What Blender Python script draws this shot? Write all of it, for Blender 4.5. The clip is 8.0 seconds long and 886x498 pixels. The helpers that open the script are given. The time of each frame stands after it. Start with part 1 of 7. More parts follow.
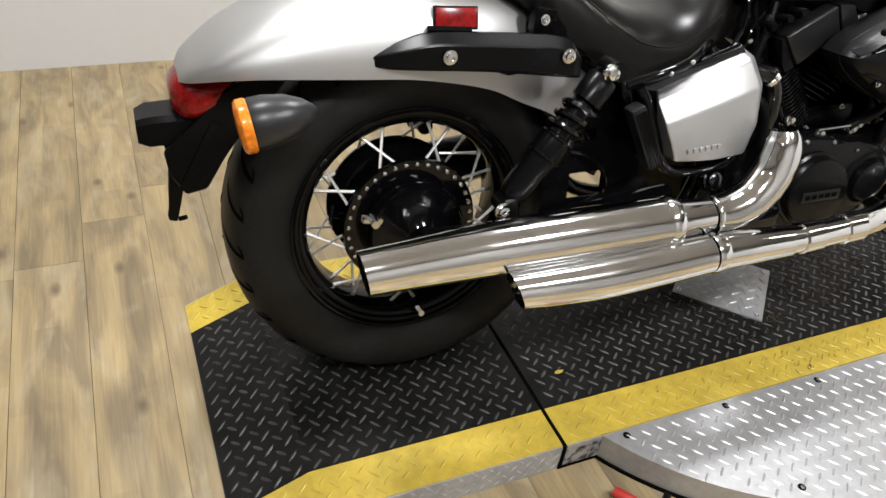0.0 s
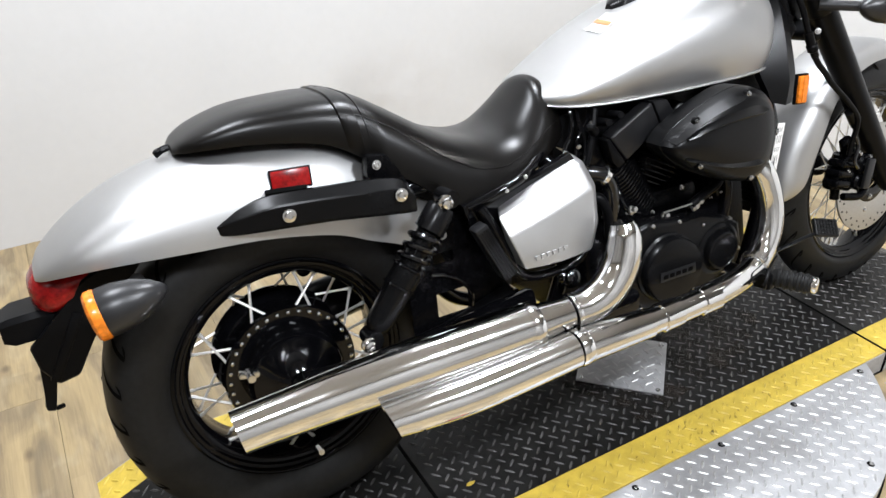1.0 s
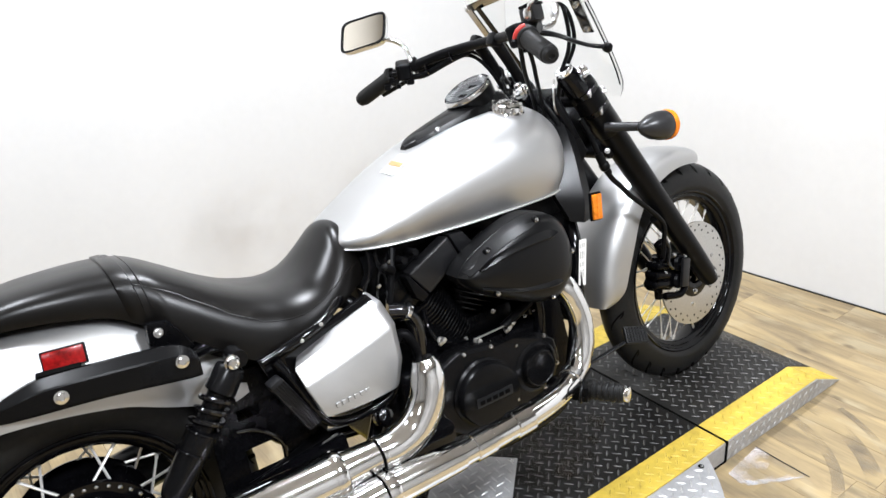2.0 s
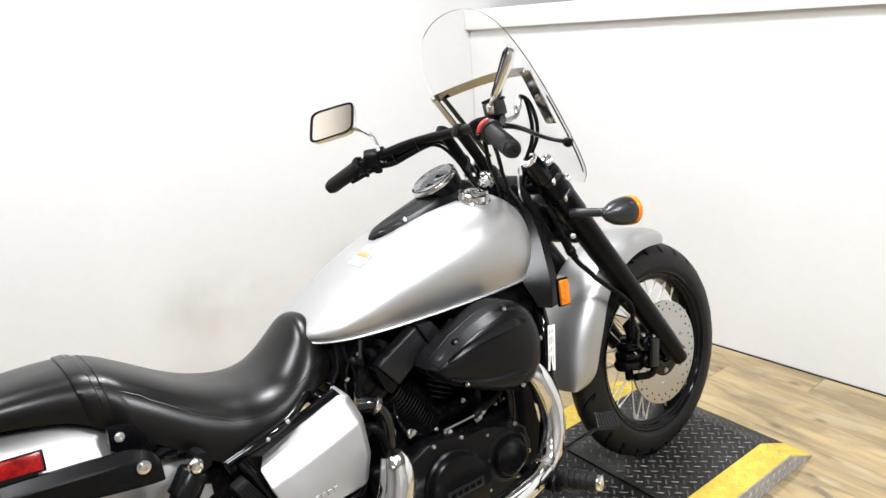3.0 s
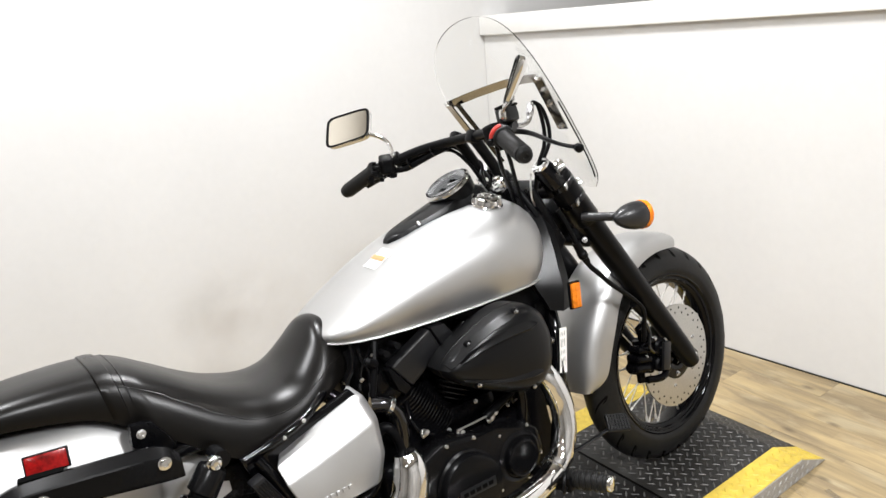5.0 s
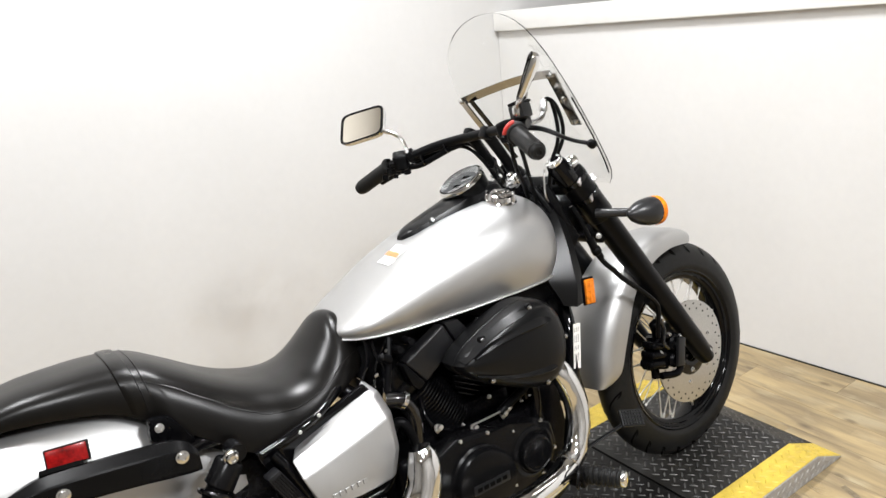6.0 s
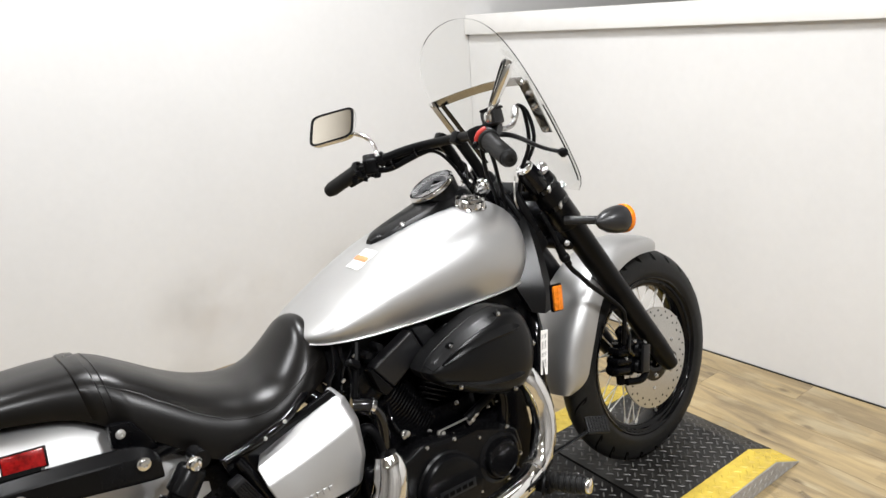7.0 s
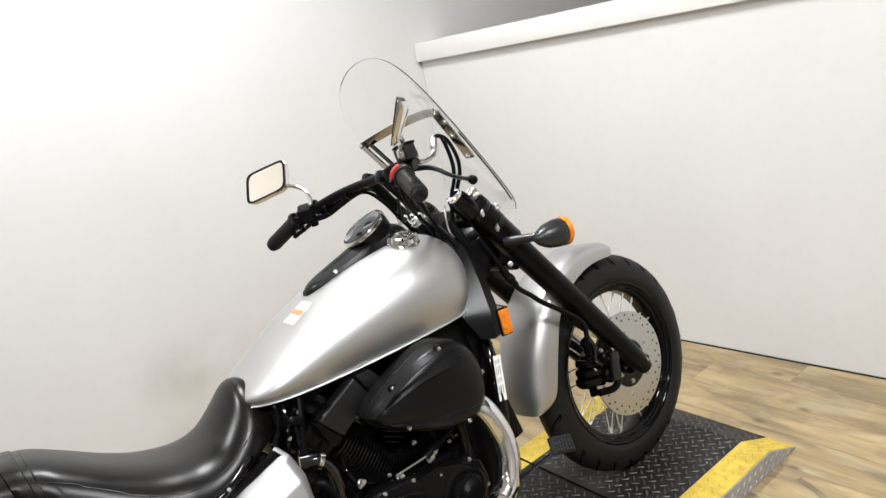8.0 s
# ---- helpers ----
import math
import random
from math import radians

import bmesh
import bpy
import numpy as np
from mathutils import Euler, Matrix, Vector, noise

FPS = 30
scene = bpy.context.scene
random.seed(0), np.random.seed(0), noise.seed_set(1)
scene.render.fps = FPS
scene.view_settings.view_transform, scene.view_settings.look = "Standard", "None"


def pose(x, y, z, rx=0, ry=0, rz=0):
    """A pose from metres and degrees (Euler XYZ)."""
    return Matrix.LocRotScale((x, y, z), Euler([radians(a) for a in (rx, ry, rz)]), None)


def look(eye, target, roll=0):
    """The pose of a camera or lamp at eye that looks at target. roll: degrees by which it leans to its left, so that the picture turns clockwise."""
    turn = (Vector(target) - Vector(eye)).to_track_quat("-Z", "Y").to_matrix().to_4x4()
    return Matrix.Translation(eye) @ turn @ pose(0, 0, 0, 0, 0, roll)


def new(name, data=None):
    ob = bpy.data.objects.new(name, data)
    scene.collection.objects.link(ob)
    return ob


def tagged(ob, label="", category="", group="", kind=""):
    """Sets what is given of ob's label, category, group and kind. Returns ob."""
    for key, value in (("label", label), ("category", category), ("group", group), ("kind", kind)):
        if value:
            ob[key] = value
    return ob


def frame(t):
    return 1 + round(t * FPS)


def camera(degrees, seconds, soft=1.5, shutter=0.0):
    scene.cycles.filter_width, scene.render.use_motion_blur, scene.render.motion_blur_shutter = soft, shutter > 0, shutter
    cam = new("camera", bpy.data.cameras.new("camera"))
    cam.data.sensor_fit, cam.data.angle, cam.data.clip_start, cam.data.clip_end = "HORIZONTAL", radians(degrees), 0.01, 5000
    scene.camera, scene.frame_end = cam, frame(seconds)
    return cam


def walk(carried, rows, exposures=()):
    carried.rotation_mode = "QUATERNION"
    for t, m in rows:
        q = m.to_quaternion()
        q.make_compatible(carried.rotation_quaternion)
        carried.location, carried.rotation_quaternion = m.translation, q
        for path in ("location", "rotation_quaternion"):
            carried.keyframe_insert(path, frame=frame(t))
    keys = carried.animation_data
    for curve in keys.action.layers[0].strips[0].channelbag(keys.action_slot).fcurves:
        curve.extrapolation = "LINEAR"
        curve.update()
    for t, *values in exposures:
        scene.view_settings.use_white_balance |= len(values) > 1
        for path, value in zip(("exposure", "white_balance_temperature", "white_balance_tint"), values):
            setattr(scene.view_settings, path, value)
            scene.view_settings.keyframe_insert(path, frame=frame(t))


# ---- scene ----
cam = camera(60.3, 8.0)
# seconds, eye, yaw to the left from +y, pitch up, roll
PATH = [
    (0.0, -0.4129, -1.0283, 1.1928, -25.336, -37.854, 7.235),
    (0.2, -0.4207, -1.0423, 1.2004, -25.573, -37.316, 6.330),
    (0.4, -0.4141, -1.0522, 1.2154, -27.059, -36.158, 4.831),
    (0.5, -0.4117, -1.0559, 1.2226, -27.689, -34.862, 4.180),
    (0.7, -0.3667, -1.0790, 1.2457, -27.761, -32.119, 1.721),
    (0.9, -0.3038, -1.1002, 1.2692, -27.650, -30.683, 0.164),
    (1.0, -0.2682, -1.1168, 1.2871, -27.881, -30.476, -1.129),
    (1.2, -0.1940, -1.1608, 1.3102, -29.144, -29.166, -2.148),
    (1.3, -0.1605, -1.1794, 1.3273, -29.943, -28.442, -1.456),
    (1.5, -0.1058, -1.2182, 1.3401, -30.934, -26.000, -2.007),
    (1.7, -0.0661, -1.2326, 1.3528, -32.595, -25.148, -3.068),
    (1.9, -0.0456, -1.2366, 1.3623, -33.331, -23.895, -3.711),
    (2.0, -0.0378, -1.2368, 1.3703, -33.697, -23.614, -4.165),
    (2.2, -0.0277, -1.2430, 1.3740, -34.888, -22.034, -5.391),
    (3.3, -0.0121, -1.2385, 1.4318, -35.971, -18.756, -3.783),
    (3.5, -0.0109, -1.2412, 1.4285, -35.569, -18.989, -3.745),
    (3.8, -0.0104, -1.2453, 1.4345, -34.370, -18.855, -4.299),
    (4.0, -0.0123, -1.2484, 1.4345, -34.316, -18.779, -4.484),
    (4.2, -0.0163, -1.2425, 1.4313, -34.378, -18.640, -4.752),
    (5.3, -0.0268, -1.2707, 1.4312, -34.910, -18.659, -4.439),
    (5.5, -0.0259, -1.2708, 1.4319, -34.386, -19.163, -5.039),
    (5.7, -0.0192, -1.2775, 1.4348, -34.383, -19.309, -5.028),
    (6.0, -0.0278, -1.2735, 1.4340, -33.549, -18.797, -4.975),
    (6.2, -0.0348, -1.2669, 1.4273, -33.956, -18.775, -4.793),
    (6.5, -0.0375, -1.2645, 1.4386, -33.603, -19.094, -3.906),
    (6.7, -0.0371, -1.2604, 1.4403, -34.958, -19.128, -3.538),
    (7.0, -0.0294, -1.2611, 1.4435, -36.295, -18.975, -3.181),
    (7.2, -0.0021, -1.2615, 1.4468, -38.452, -17.800, -4.448),
    (7.4, 0.0296, -1.2838, 1.4456, -38.941, -17.935, -6.166),
    (7.5, 0.0484, -1.2956, 1.4422, -37.913, -17.589, -4.950),
    (7.6, 0.0687, -1.3160, 1.4525, -35.584, -17.450, -3.559),
    (7.7, 0.0818, -1.3316, 1.4591, -34.346, -17.619, -3.927),
    (7.9, 0.1222, -1.3604, 1.4624, -34.313, -18.333, -8.243),
    (8.0, 0.1427, -1.3666, 1.4504, -34.706, -17.297, -12.011),
]


def aim(x, y, z, yaw, pitch, roll):
    a, b = radians(yaw), radians(pitch)
    ahead = Vector((-math.sin(a) * math.cos(b), math.cos(a) * math.cos(b), math.sin(b)))
    eye = Vector((x, y, z))
    return look(eye, eye + ahead, roll)


EXPOSURE = [(0.0, -0.66, 6500, 10), (0.5, -0.56, 6400, 10), (1.0, -0.40, 6100, 10), (1.5, -0.31, 6000, 10), (2.0, -0.27, 6100, 10), (3.5, -0.34, 6400, 10), (4.0, -0.40, 6500, 10), (5.5, -0.47, 6450, 10), (6.5, -0.56, 6450, 10), (8.0, -0.67, 6450, 10)]
walk(cam, [(t, aim(*row)) for t, *row in PATH], EXPOSURE)

# ---- world and light ----
ROOM = pose(2.312, 1.622, 0, 0, 0, 1.2)     # the room's corner; x along the long wall, y across
BIKE = pose(0, 0, 0.0624, -9.42, 0, 0)    # the motorcycle leans on its side stand
TOP = 0.066                               # height of the lift's deck

world = bpy.data.worlds.new("world")
scene.world = world
world.use_nodes = True
world.node_tree.nodes["Background"].inputs[0].default_value = (0.75, 0.78, 0.82, 1)
world.node_tree.nodes["Background"].inputs[1].default_value = 0.02


def ceiling_lamp(x, y, z, sx, sy, watts, colour):
    d = bpy.data.lights.new("ceiling_lamp", "AREA")
    d.shape, d.size, d.size_y, d.energy, d.color = "RECTANGLE", sx, sy, watts, colour
    ob = new("ceiling_lamp", d)
    ob.matrix_world = ROOM @ pose(x, y, z)
    return ob


for lx, watts in ((-4.3, 9), (-2.7, 69), (-1.1, 98)):
    for ly, share in ((-3.45, 1.35), (-1.0, 0.98)):
        ceiling_lamp(lx, ly, 2.84, 0.42, 0.3, watts * share, (0.985, 0.99, 1.0))
ceiling_lamp(1.5, -2.4, 2.84, 1.2, 0.28, 12, (1.0, 0.95, 0.88))


# ---- materials ----
def material(name, colour, rough=0.5, metal=0.0, spec=None, grain=0.0, scale=40.0, bump=0.0, bump_scale=200.0, coat=0.0, random=0.0, stain=0.0, stain_scale=4.0, stretch=(1, 1, 1), rough_var=0.0):
    """A principled surface with variation at two scales, fine relief and an optional tone per piece."""
    m = bpy.data.materials.new(name)
    m.use_nodes = True
    nt = m.node_tree
    n, l = nt.nodes, nt.links
    b = n["Principled BSDF"]
    b.inputs["Base Color"].default_value = (*colour, 1)
    b.inputs["Roughness"].default_value, b.inputs["Metallic"].default_value = rough, metal
    b.inputs["Coat Weight"].default_value = coat
    b.inputs["Coat Roughness"].default_value = 0.08
    b.inputs["Specular IOR Level"].default_value = spec if spec is not None else (0.13 if max(colour) < 0.012 else 0.25 if max(colour) < 0.05 else 0.5)
    tc = n.new("ShaderNodeTexCoord")
    mp = n.new("ShaderNodeMapping")
    mp.inputs["Scale"].default_value = stretch
    l.new(tc.outputs["Object"], mp.inputs[0])
    colour_out = None
    rgb = n.new("ShaderNodeRGB")
    rgb.outputs[0].default_value = (*colour, 1)
    colour_out = rgb.outputs[0]

    def noise_node(s, detail, rgh=0.55):
        t = n.new("ShaderNodeTexNoise")
        t.inputs["Scale"].default_value, t.inputs["Detail"].default_value, t.inputs["Roughness"].default_value = s, detail, rgh
        l.new(mp.outputs[0], t.inputs["Vector"])
        return t

    def scaled(fac, lo, hi, last):
        mr = n.new("ShaderNodeMapRange")
        mr.inputs["From Min"].default_value, mr.inputs["From Max"].default_value = 0.3, 0.7
        mr.inputs["To Min"].default_value, mr.inputs["To Max"].default_value = lo, hi
        l.new(fac, mr.inputs["Value"])
        v = n.new("ShaderNodeVectorMath")
        v.operation = "SCALE"
        l.new(last, v.inputs[0])
        l.new(mr.outputs[0], v.inputs["Scale"])
        return v.outputs[0]

    if grain:
        colour_out = scaled(noise_node(scale, 4).outputs["Fac"], 1 - grain, 1 + grain, colour_out)
    if stain:
        colour_out = scaled(noise_node(stain_scale, 3).outputs["Fac"], 1 - stain, 1 + stain * 0.5, colour_out)
    if random:
        oi = n.new("ShaderNodeObjectInfo")
        mr = n.new("ShaderNodeMapRange")
        mr.inputs["To Min"].default_value, mr.inputs["To Max"].default_value = 1 - random, 1 + random
        l.new(oi.outputs["Random"], mr.inputs["Value"])
        v = n.new("ShaderNodeVectorMath")
        v.operation = "SCALE"
        l.new(colour_out, v.inputs[0])
        l.new(mr.outputs[0], v.inputs["Scale"])
        colour_out = v.outputs[0]
    l.new(colour_out, b.inputs["Base Color"])
    if rough_var:
        mr = n.new("ShaderNodeMapRange")
        mr.inputs["From Min"].default_value, mr.inputs["From Max"].default_value = 0.3, 0.7
        mr.inputs["To Min"].default_value, mr.inputs["To Max"].default_value = max(0.02, rough - rough_var), rough + rough_var
        l.new(noise_node(stain_scale * 3, 4).outputs["Fac"], mr.inputs["Value"])
        l.new(mr.outputs[0], b.inputs["Roughness"])
    if bump:
        bp = n.new("ShaderNodeBump")
        bp.inputs["Strength"].default_value, bp.inputs["Distance"].default_value = bump, 0.002
        l.new(noise_node(bump_scale, 3).outputs["Fac"], bp.inputs["Height"])
        l.new(bp.outputs[0], b.inputs["Normal"])
    return m


def glass(name, colour, rough=0.0, alpha_tint=1.0, ior=1.45):
    m = bpy.data.materials.new(name)
    m.use_nodes = True
    b = m.node_tree.nodes["Principled BSDF"]
    b.inputs["Base Color"].default_value = (*colour, 1)
    b.inputs["Roughness"].default_value, b.inputs["Transmission Weight"].default_value, b.inputs["IOR"].default_value = rough, alpha_tint, ior
    return m


SILVER = material("satin_silver_paint", (0.465, 0.463, 0.46), 0.45, 0.94, grain=0.03, scale=900, stain=0.03, stain_scale=5, rough_var=0.03)
CHROME = material("chrome", (0.82, 0.82, 0.82), 0.085, 1.0, stain=0.05, stain_scale=7, rough_var=0.02)
BOLT = material("zinc_bolt", (0.6, 0.6, 0.6), 0.25, 1.0, grain=0.1)
SATIN = material("satin_black_paint", (0.003, 0.003, 0.0034), 0.28, 0.0, 0.10, grain=0.15, scale=60, bump=0.05, bump_scale=500)
RIM = material("black_rim_lacquer", (0.002, 0.002, 0.0025), 0.10, 0.0, 0.16, grain=0.1)
GLOSS = material("gloss_black_paint", (0.002, 0.002, 0.0025), 0.08, 0.0, 0.25, grain=0.1)
WET = material("glossy_black_rubber", (0.002, 0.002, 0.0024), 0.14, 0.0, 0.6, grain=0.1)
ENGINE = material("black_engine_casting", (0.002, 0.002, 0.0024), 0.26, 0.0, 0.07, grain=0.25, scale=80, bump=0.15, bump_scale=420)
COVER = material("dark_grey_cover", (0.0035, 0.0035, 0.0038), 0.25, 0.0, 0.14, grain=0.1, scale=300, stain=0.08)
AIRBOX = material("satin_grey_cover", (0.0045, 0.0045, 0.0048), 0.29, 0.0, 0.17, grain=0.12, scale=400, stain=0.1, bump=0.05, bump_scale=700)
FIN = material("worn_fin_edge", (0.004, 0.004, 0.0045), 0.24, 0.0, 0.24, grain=0.2, scale=90)
HOUSING = material("grey_indicator_housing", (0.015, 0.015, 0.016), 0.34, 0.0, 0.40, grain=0.1, scale=200)
SHROUD = material("grey_head_shroud", (0.009, 0.009, 0.0098), 0.36, 0.0, 0.30, grain=0.1, scale=200, stain=0.1)
RUBBER = material("tyre_rubber", (0.0105, 0.0104, 0.0103), 0.46, 0.0, 0.16, grain=0.2, scale=90, stain=0.25, stain_scale=6, bump=0.1, bump_scale=300)
PLASTIC = material("black_plastic", (0.003, 0.003, 0.0034), 0.38, 0.0, 0.08, grain=0.12, scale=70, bump=0.08, bump_scale=600)
VINYL = material("black_seat_vinyl", (0.003, 0.0026, 0.0023), 0.30, 0.0, 0.24, grain=0.12, scale=50, stain=0.1, bump=0.03, bump_scale=500, rough_var=0.03)
RED = material("red_lens", (0.20, 0.004, 0.004), 0.20, 0.0, 0.25, grain=0.35, scale=160, stain=0.5, stain_scale=45, coat=0.12)
AMBER = material("amber_lens", (0.70, 0.195, 0.014), 0.24, 0.0, 0.25, grain=0.25, scale=140, stain=0.2, stain_scale=50, coat=0.12)
STEEL = material("brake_steel", (0.55, 0.545, 0.53), 0.3, 1.0, grain=0.08, scale=200, stain=0.06)
STRAP = material("brushed_strap_metal", (0.46, 0.445, 0.425), 0.14, 1.0, grain=0.06, scale=120, stain=0.08, stain_scale=9)
MIRROR = material("mirror_glass", (0.74, 0.69, 0.60), 0.01, 1.0)
DIAL = material("dial_face", (0.03, 0.03, 0.032), 0.4, 0.0, grain=0.05)
DARK = material("dark_marking", (0.02, 0.02, 0.02), 0.5)
INKWHITE = material("dial_print", (0.42, 0.42, 0.42), 0.5)
INK = material("grey_print", (0.22, 0.22, 0.22), 0.5)
PAPER = material("white_label", (0.78, 0.77, 0.74), 0.5, grain=0.05)
ORANGE = material("orange_marking", (0.74, 0.22, 0.09), 0.5, grain=0.05)
SPOKE = material("bright_steel_spoke", (0.88, 0.87, 0.85), 0.30, 0.75)
REDPLASTIC = material("red_plastic", (0.42, 0.03, 0.022), 0.4, grain=0.1)
SHIELD = glass("clear_acrylic", (0.99, 0.995, 0.99), 0.0, 1.0, 1.2)
LENS = glass("gauge_glass", (1, 1, 1))

WALL = material("white_wall_paint", (0.60, 0.594, 0.585), 0.55, 0.0, grain=0.012, scale=30, stain=0.035, stain_scale=1.6, bump=0.06, bump_scale=160)
TRIM = material("white_trim_paint", (0.66, 0.65, 0.63), 0.45, 0.0, grain=0.02, scale=20, stain=0.04, stain_scale=3)
# wall tone set dark to deepen reflections in the chrome and black parts
DARKWALL = material("reflection_toned_wall", (0.27, 0.26, 0.245), 0.6, 0.0, grain=0.1, scale=3, stain=0.3, stain_scale=1)
CEILING = material("ceiling_paint", (0.55, 0.54, 0.53), 0.8, 0.0, grain=0.02, scale=20)
BLACKDECK = material("black_deck_paint", (0.009, 0.0085, 0.008), 0.44, 0.0, 0.22, grain=0.4, scale=30, stain=0.5, stain_scale=5, bump=0.2, bump_scale=250, rough_var=0.08)
# front ramp's greyer paint: wear, plus the white wall's sheen put into the colour
GREYDECK = material("worn_sheen_deck_paint", (0.019, 0.018, 0.0165), 0.48, 0.0, 0.32, grain=0.45, scale=32, stain=0.55, stain_scale=4, bump=0.2, bump_scale=250, rough_var=0.08)
# bar tones lightened to put lamp glints into the colour; front bars also worn
BLACKTREAD = material("glint_black_tread", (0.060, 0.059, 0.058), 0.40, 0.15, 0.42, grain=0.6, scale=25, stain=0.5, stain_scale=6)
GREYTREAD = material("worn_glint_grey_tread", (0.085, 0.083, 0.08), 0.42, 0.25, 0.5, grain=0.5, scale=25, stain=0.4, stain_scale=6)
YELLOW = material("yellow_deck_paint", (0.53, 0.385, 0.050), 0.5, 0.0, grain=0.12, scale=50, stain=0.24, stain_scale=7, bump=0.12, bump_scale=250)
ALUMINIUM = material("aluminium_plate", (0.43, 0.43, 0.435), 0.52, 0.6, grain=0.1, scale=60, stain=0.10, stain_scale=6, bump=0.12, bump_scale=260, rough_var=0.08)
ALTREAD = material("aluminium_tread", (0.54, 0.54, 0.54), 0.50, 0.8, grain=0.1, scale=60, stain=0.12)
JOINT = material("dark_board_joint", (0.115, 0.085, 0.05), 0.8, grain=0.2)
GAP = material("black_gap", (0.002, 0.002, 0.002), 0.8, 0.0, 0.03)


def wood():
    """Pale washed oak boards: printed strips, soft grey-brown clouds, fine grain, a few knots, a tone per board."""
    m = bpy.data.materials.new("washed_oak_board")
    m.use_nodes = True
    nt = m.node_tree
    n, l = nt.nodes, nt.links
    b = n["Principled BSDF"]
    tc, oi = n.new("ShaderNodeTexCoord"), n.new("ShaderNodeObjectInfo")
    off, sc = n.new("ShaderNodeVectorMath"), n.new("ShaderNodeVectorMath")
    off.operation, sc.operation = "ADD", "SCALE"
    sc.inputs[0].default_value = (37.0, 53.0, 11.0)
    l.new(oi.outputs["Random"], sc.inputs["Scale"])
    l.new(tc.outputs["Object"], off.inputs[0])
    l.new(sc.outputs[0], off.inputs[1])

    def mapped(stretch):
        mp = n.new("ShaderNodeMapping")
        mp.inputs["Scale"].default_value = stretch
        l.new(off.outputs[0], mp.inputs[0])
        return mp.outputs[0]

    def noise_fac(stretch, s, detail, dist=0.0):
        t = n.new("ShaderNodeTexNoise")
        t.inputs["Scale"].default_value, t.inputs["Detail"].default_value, t.inputs["Distortion"].default_value = s, detail, dist
        l.new(mapped(stretch), t.inputs["Vector"])
        return t.outputs["Fac"]

    def ranged(fac, a0, a1, b0, b1):
        r = n.new("ShaderNodeMapRange")
        r.inputs["From Min"].default_value, r.inputs["From Max"].default_value = a0, a1
        r.inputs["To Min"].default_value, r.inputs["To Max"].default_value = b0, b1
        l.new(fac, r.inputs["Value"])
        return r.outputs[0]

    def blend(fac, a, c):
        mx = n.new("ShaderNodeMix")
        mx.data_type = "RGBA"
        l.new(fac, mx.inputs[0])
        for sock, val in ((mx.inputs[6], a), (mx.inputs[7], c)):
            if isinstance(val, tuple):
                sock.default_value = (*val, 1)
            else:
                l.new(val, sock)
        return mx.outputs[2]

    def scaled(col, fac):
        v = n.new("ShaderNodeVectorMath")
        v.operation = "SCALE"
        l.new(col, v.inputs[0])
        l.new(fac, v.inputs["Scale"])
        return v.outputs[0]

    grain = noise_fac((70, 3.0, 1), 3.0, 5, 0.3)
    clouds = noise_fac((8, 1.5, 1), 1.6, 6, 1.2)
    col = blend(ranged(clouds, 0.38, 0.62, 1.0, 0.0), (0.350, 0.262, 0.134), (0.205, 0.155, 0.088))
    col = blend(ranged(noise_fac((5, 1.6, 1), 3.1, 3, 0.6), 0.52, 0.72, 0.0, 0.6), col, (0.40, 0.335, 0.215))
    # printed strips of their own length and tone
    br = n.new("ShaderNodeTexBrick")
    br.inputs["Scale"].default_value, br.inputs["Mortar Size"].default_value = 1.0, 0.0
    br.inputs["Brick Width"].default_value, br.inputs["Row Height"].default_value = 0.46, 0.049
    br.inputs["Color1"].default_value, br.inputs["Color2"].default_value = (0, 0, 0, 1), (1, 1, 1, 1)
    turn = n.new("ShaderNodeMapping")
    turn.inputs["Rotation"].default_value = (0, 0, radians(90))
    l.new(off.outputs[0], turn.inputs[0])
    l.new(turn.outputs[0], br.inputs["Vector"])
    col = scaled(col, ranged(br.outputs["Color"], 0.0, 1.0, 0.89, 1.07))
    col = scaled(col, ranged(grain, 0.3, 0.7, 0.88, 1.10))
    col = scaled(col, ranged(oi.outputs["Random"], 0.0, 1.0, 0.92, 1.06))
    # small dark knots
    vo = n.new("ShaderNodeTexVoronoi")
    vo.voronoi_dimensions = "2D"
    vo.inputs["Scale"].default_value = 1.6
    l.new(mapped((2.0, 1.0, 1)), vo.inputs["Vector"])
    col = blend(ranged(vo.outputs["Distance"], 0.012, 0.05, 0.75, 0.0), col, (0.095, 0.066, 0.038))
    l.new(col, b.inputs["Base Color"])
    l.new(ranged(clouds, 0.3, 0.7, 0.50, 0.38), b.inputs["Roughness"])
    bp = n.new("ShaderNodeBump")
    bp.inputs["Strength"].default_value, bp.inputs["Distance"].default_value = 0.10, 0.002
    l.new(grain, bp.inputs["Height"])
    l.new(bp.outputs[0], b.inputs["Normal"])
    return m


def worn(name, colour, amount, scale):
    """A thin film of dirt that lets the surface show through in uneven patches."""
    m = bpy.data.materials.new(name)
    m.use_nodes = True
    nt = m.node_tree
    n, l = nt.nodes, nt.links
    b = n["Principled BSDF"]
    b.inputs["Base Color"].default_value, b.inputs["Roughness"].default_value = (*colour, 1), 0.6
    tc, t, r = n.new("ShaderNodeTexCoord"), n.new("ShaderNodeTexNoise"), n.new("ShaderNodeMapRange")
    l.new(tc.outputs["Object"], t.inputs["Vector"])
    t.inputs["Scale"].default_value, t.inputs["Detail"].default_value = scale, 5
    r.inputs["From Min"].default_value, r.inputs["From Max"].default_value = 0.42, 0.68
    r.inputs["To Min"].default_value, r.inputs["To Max"].default_value = 0.0, amount
    l.new(t.outputs["Fac"], r.inputs["Value"])
    l.new(r.outputs[0], b.inputs["Alpha"])
    return m


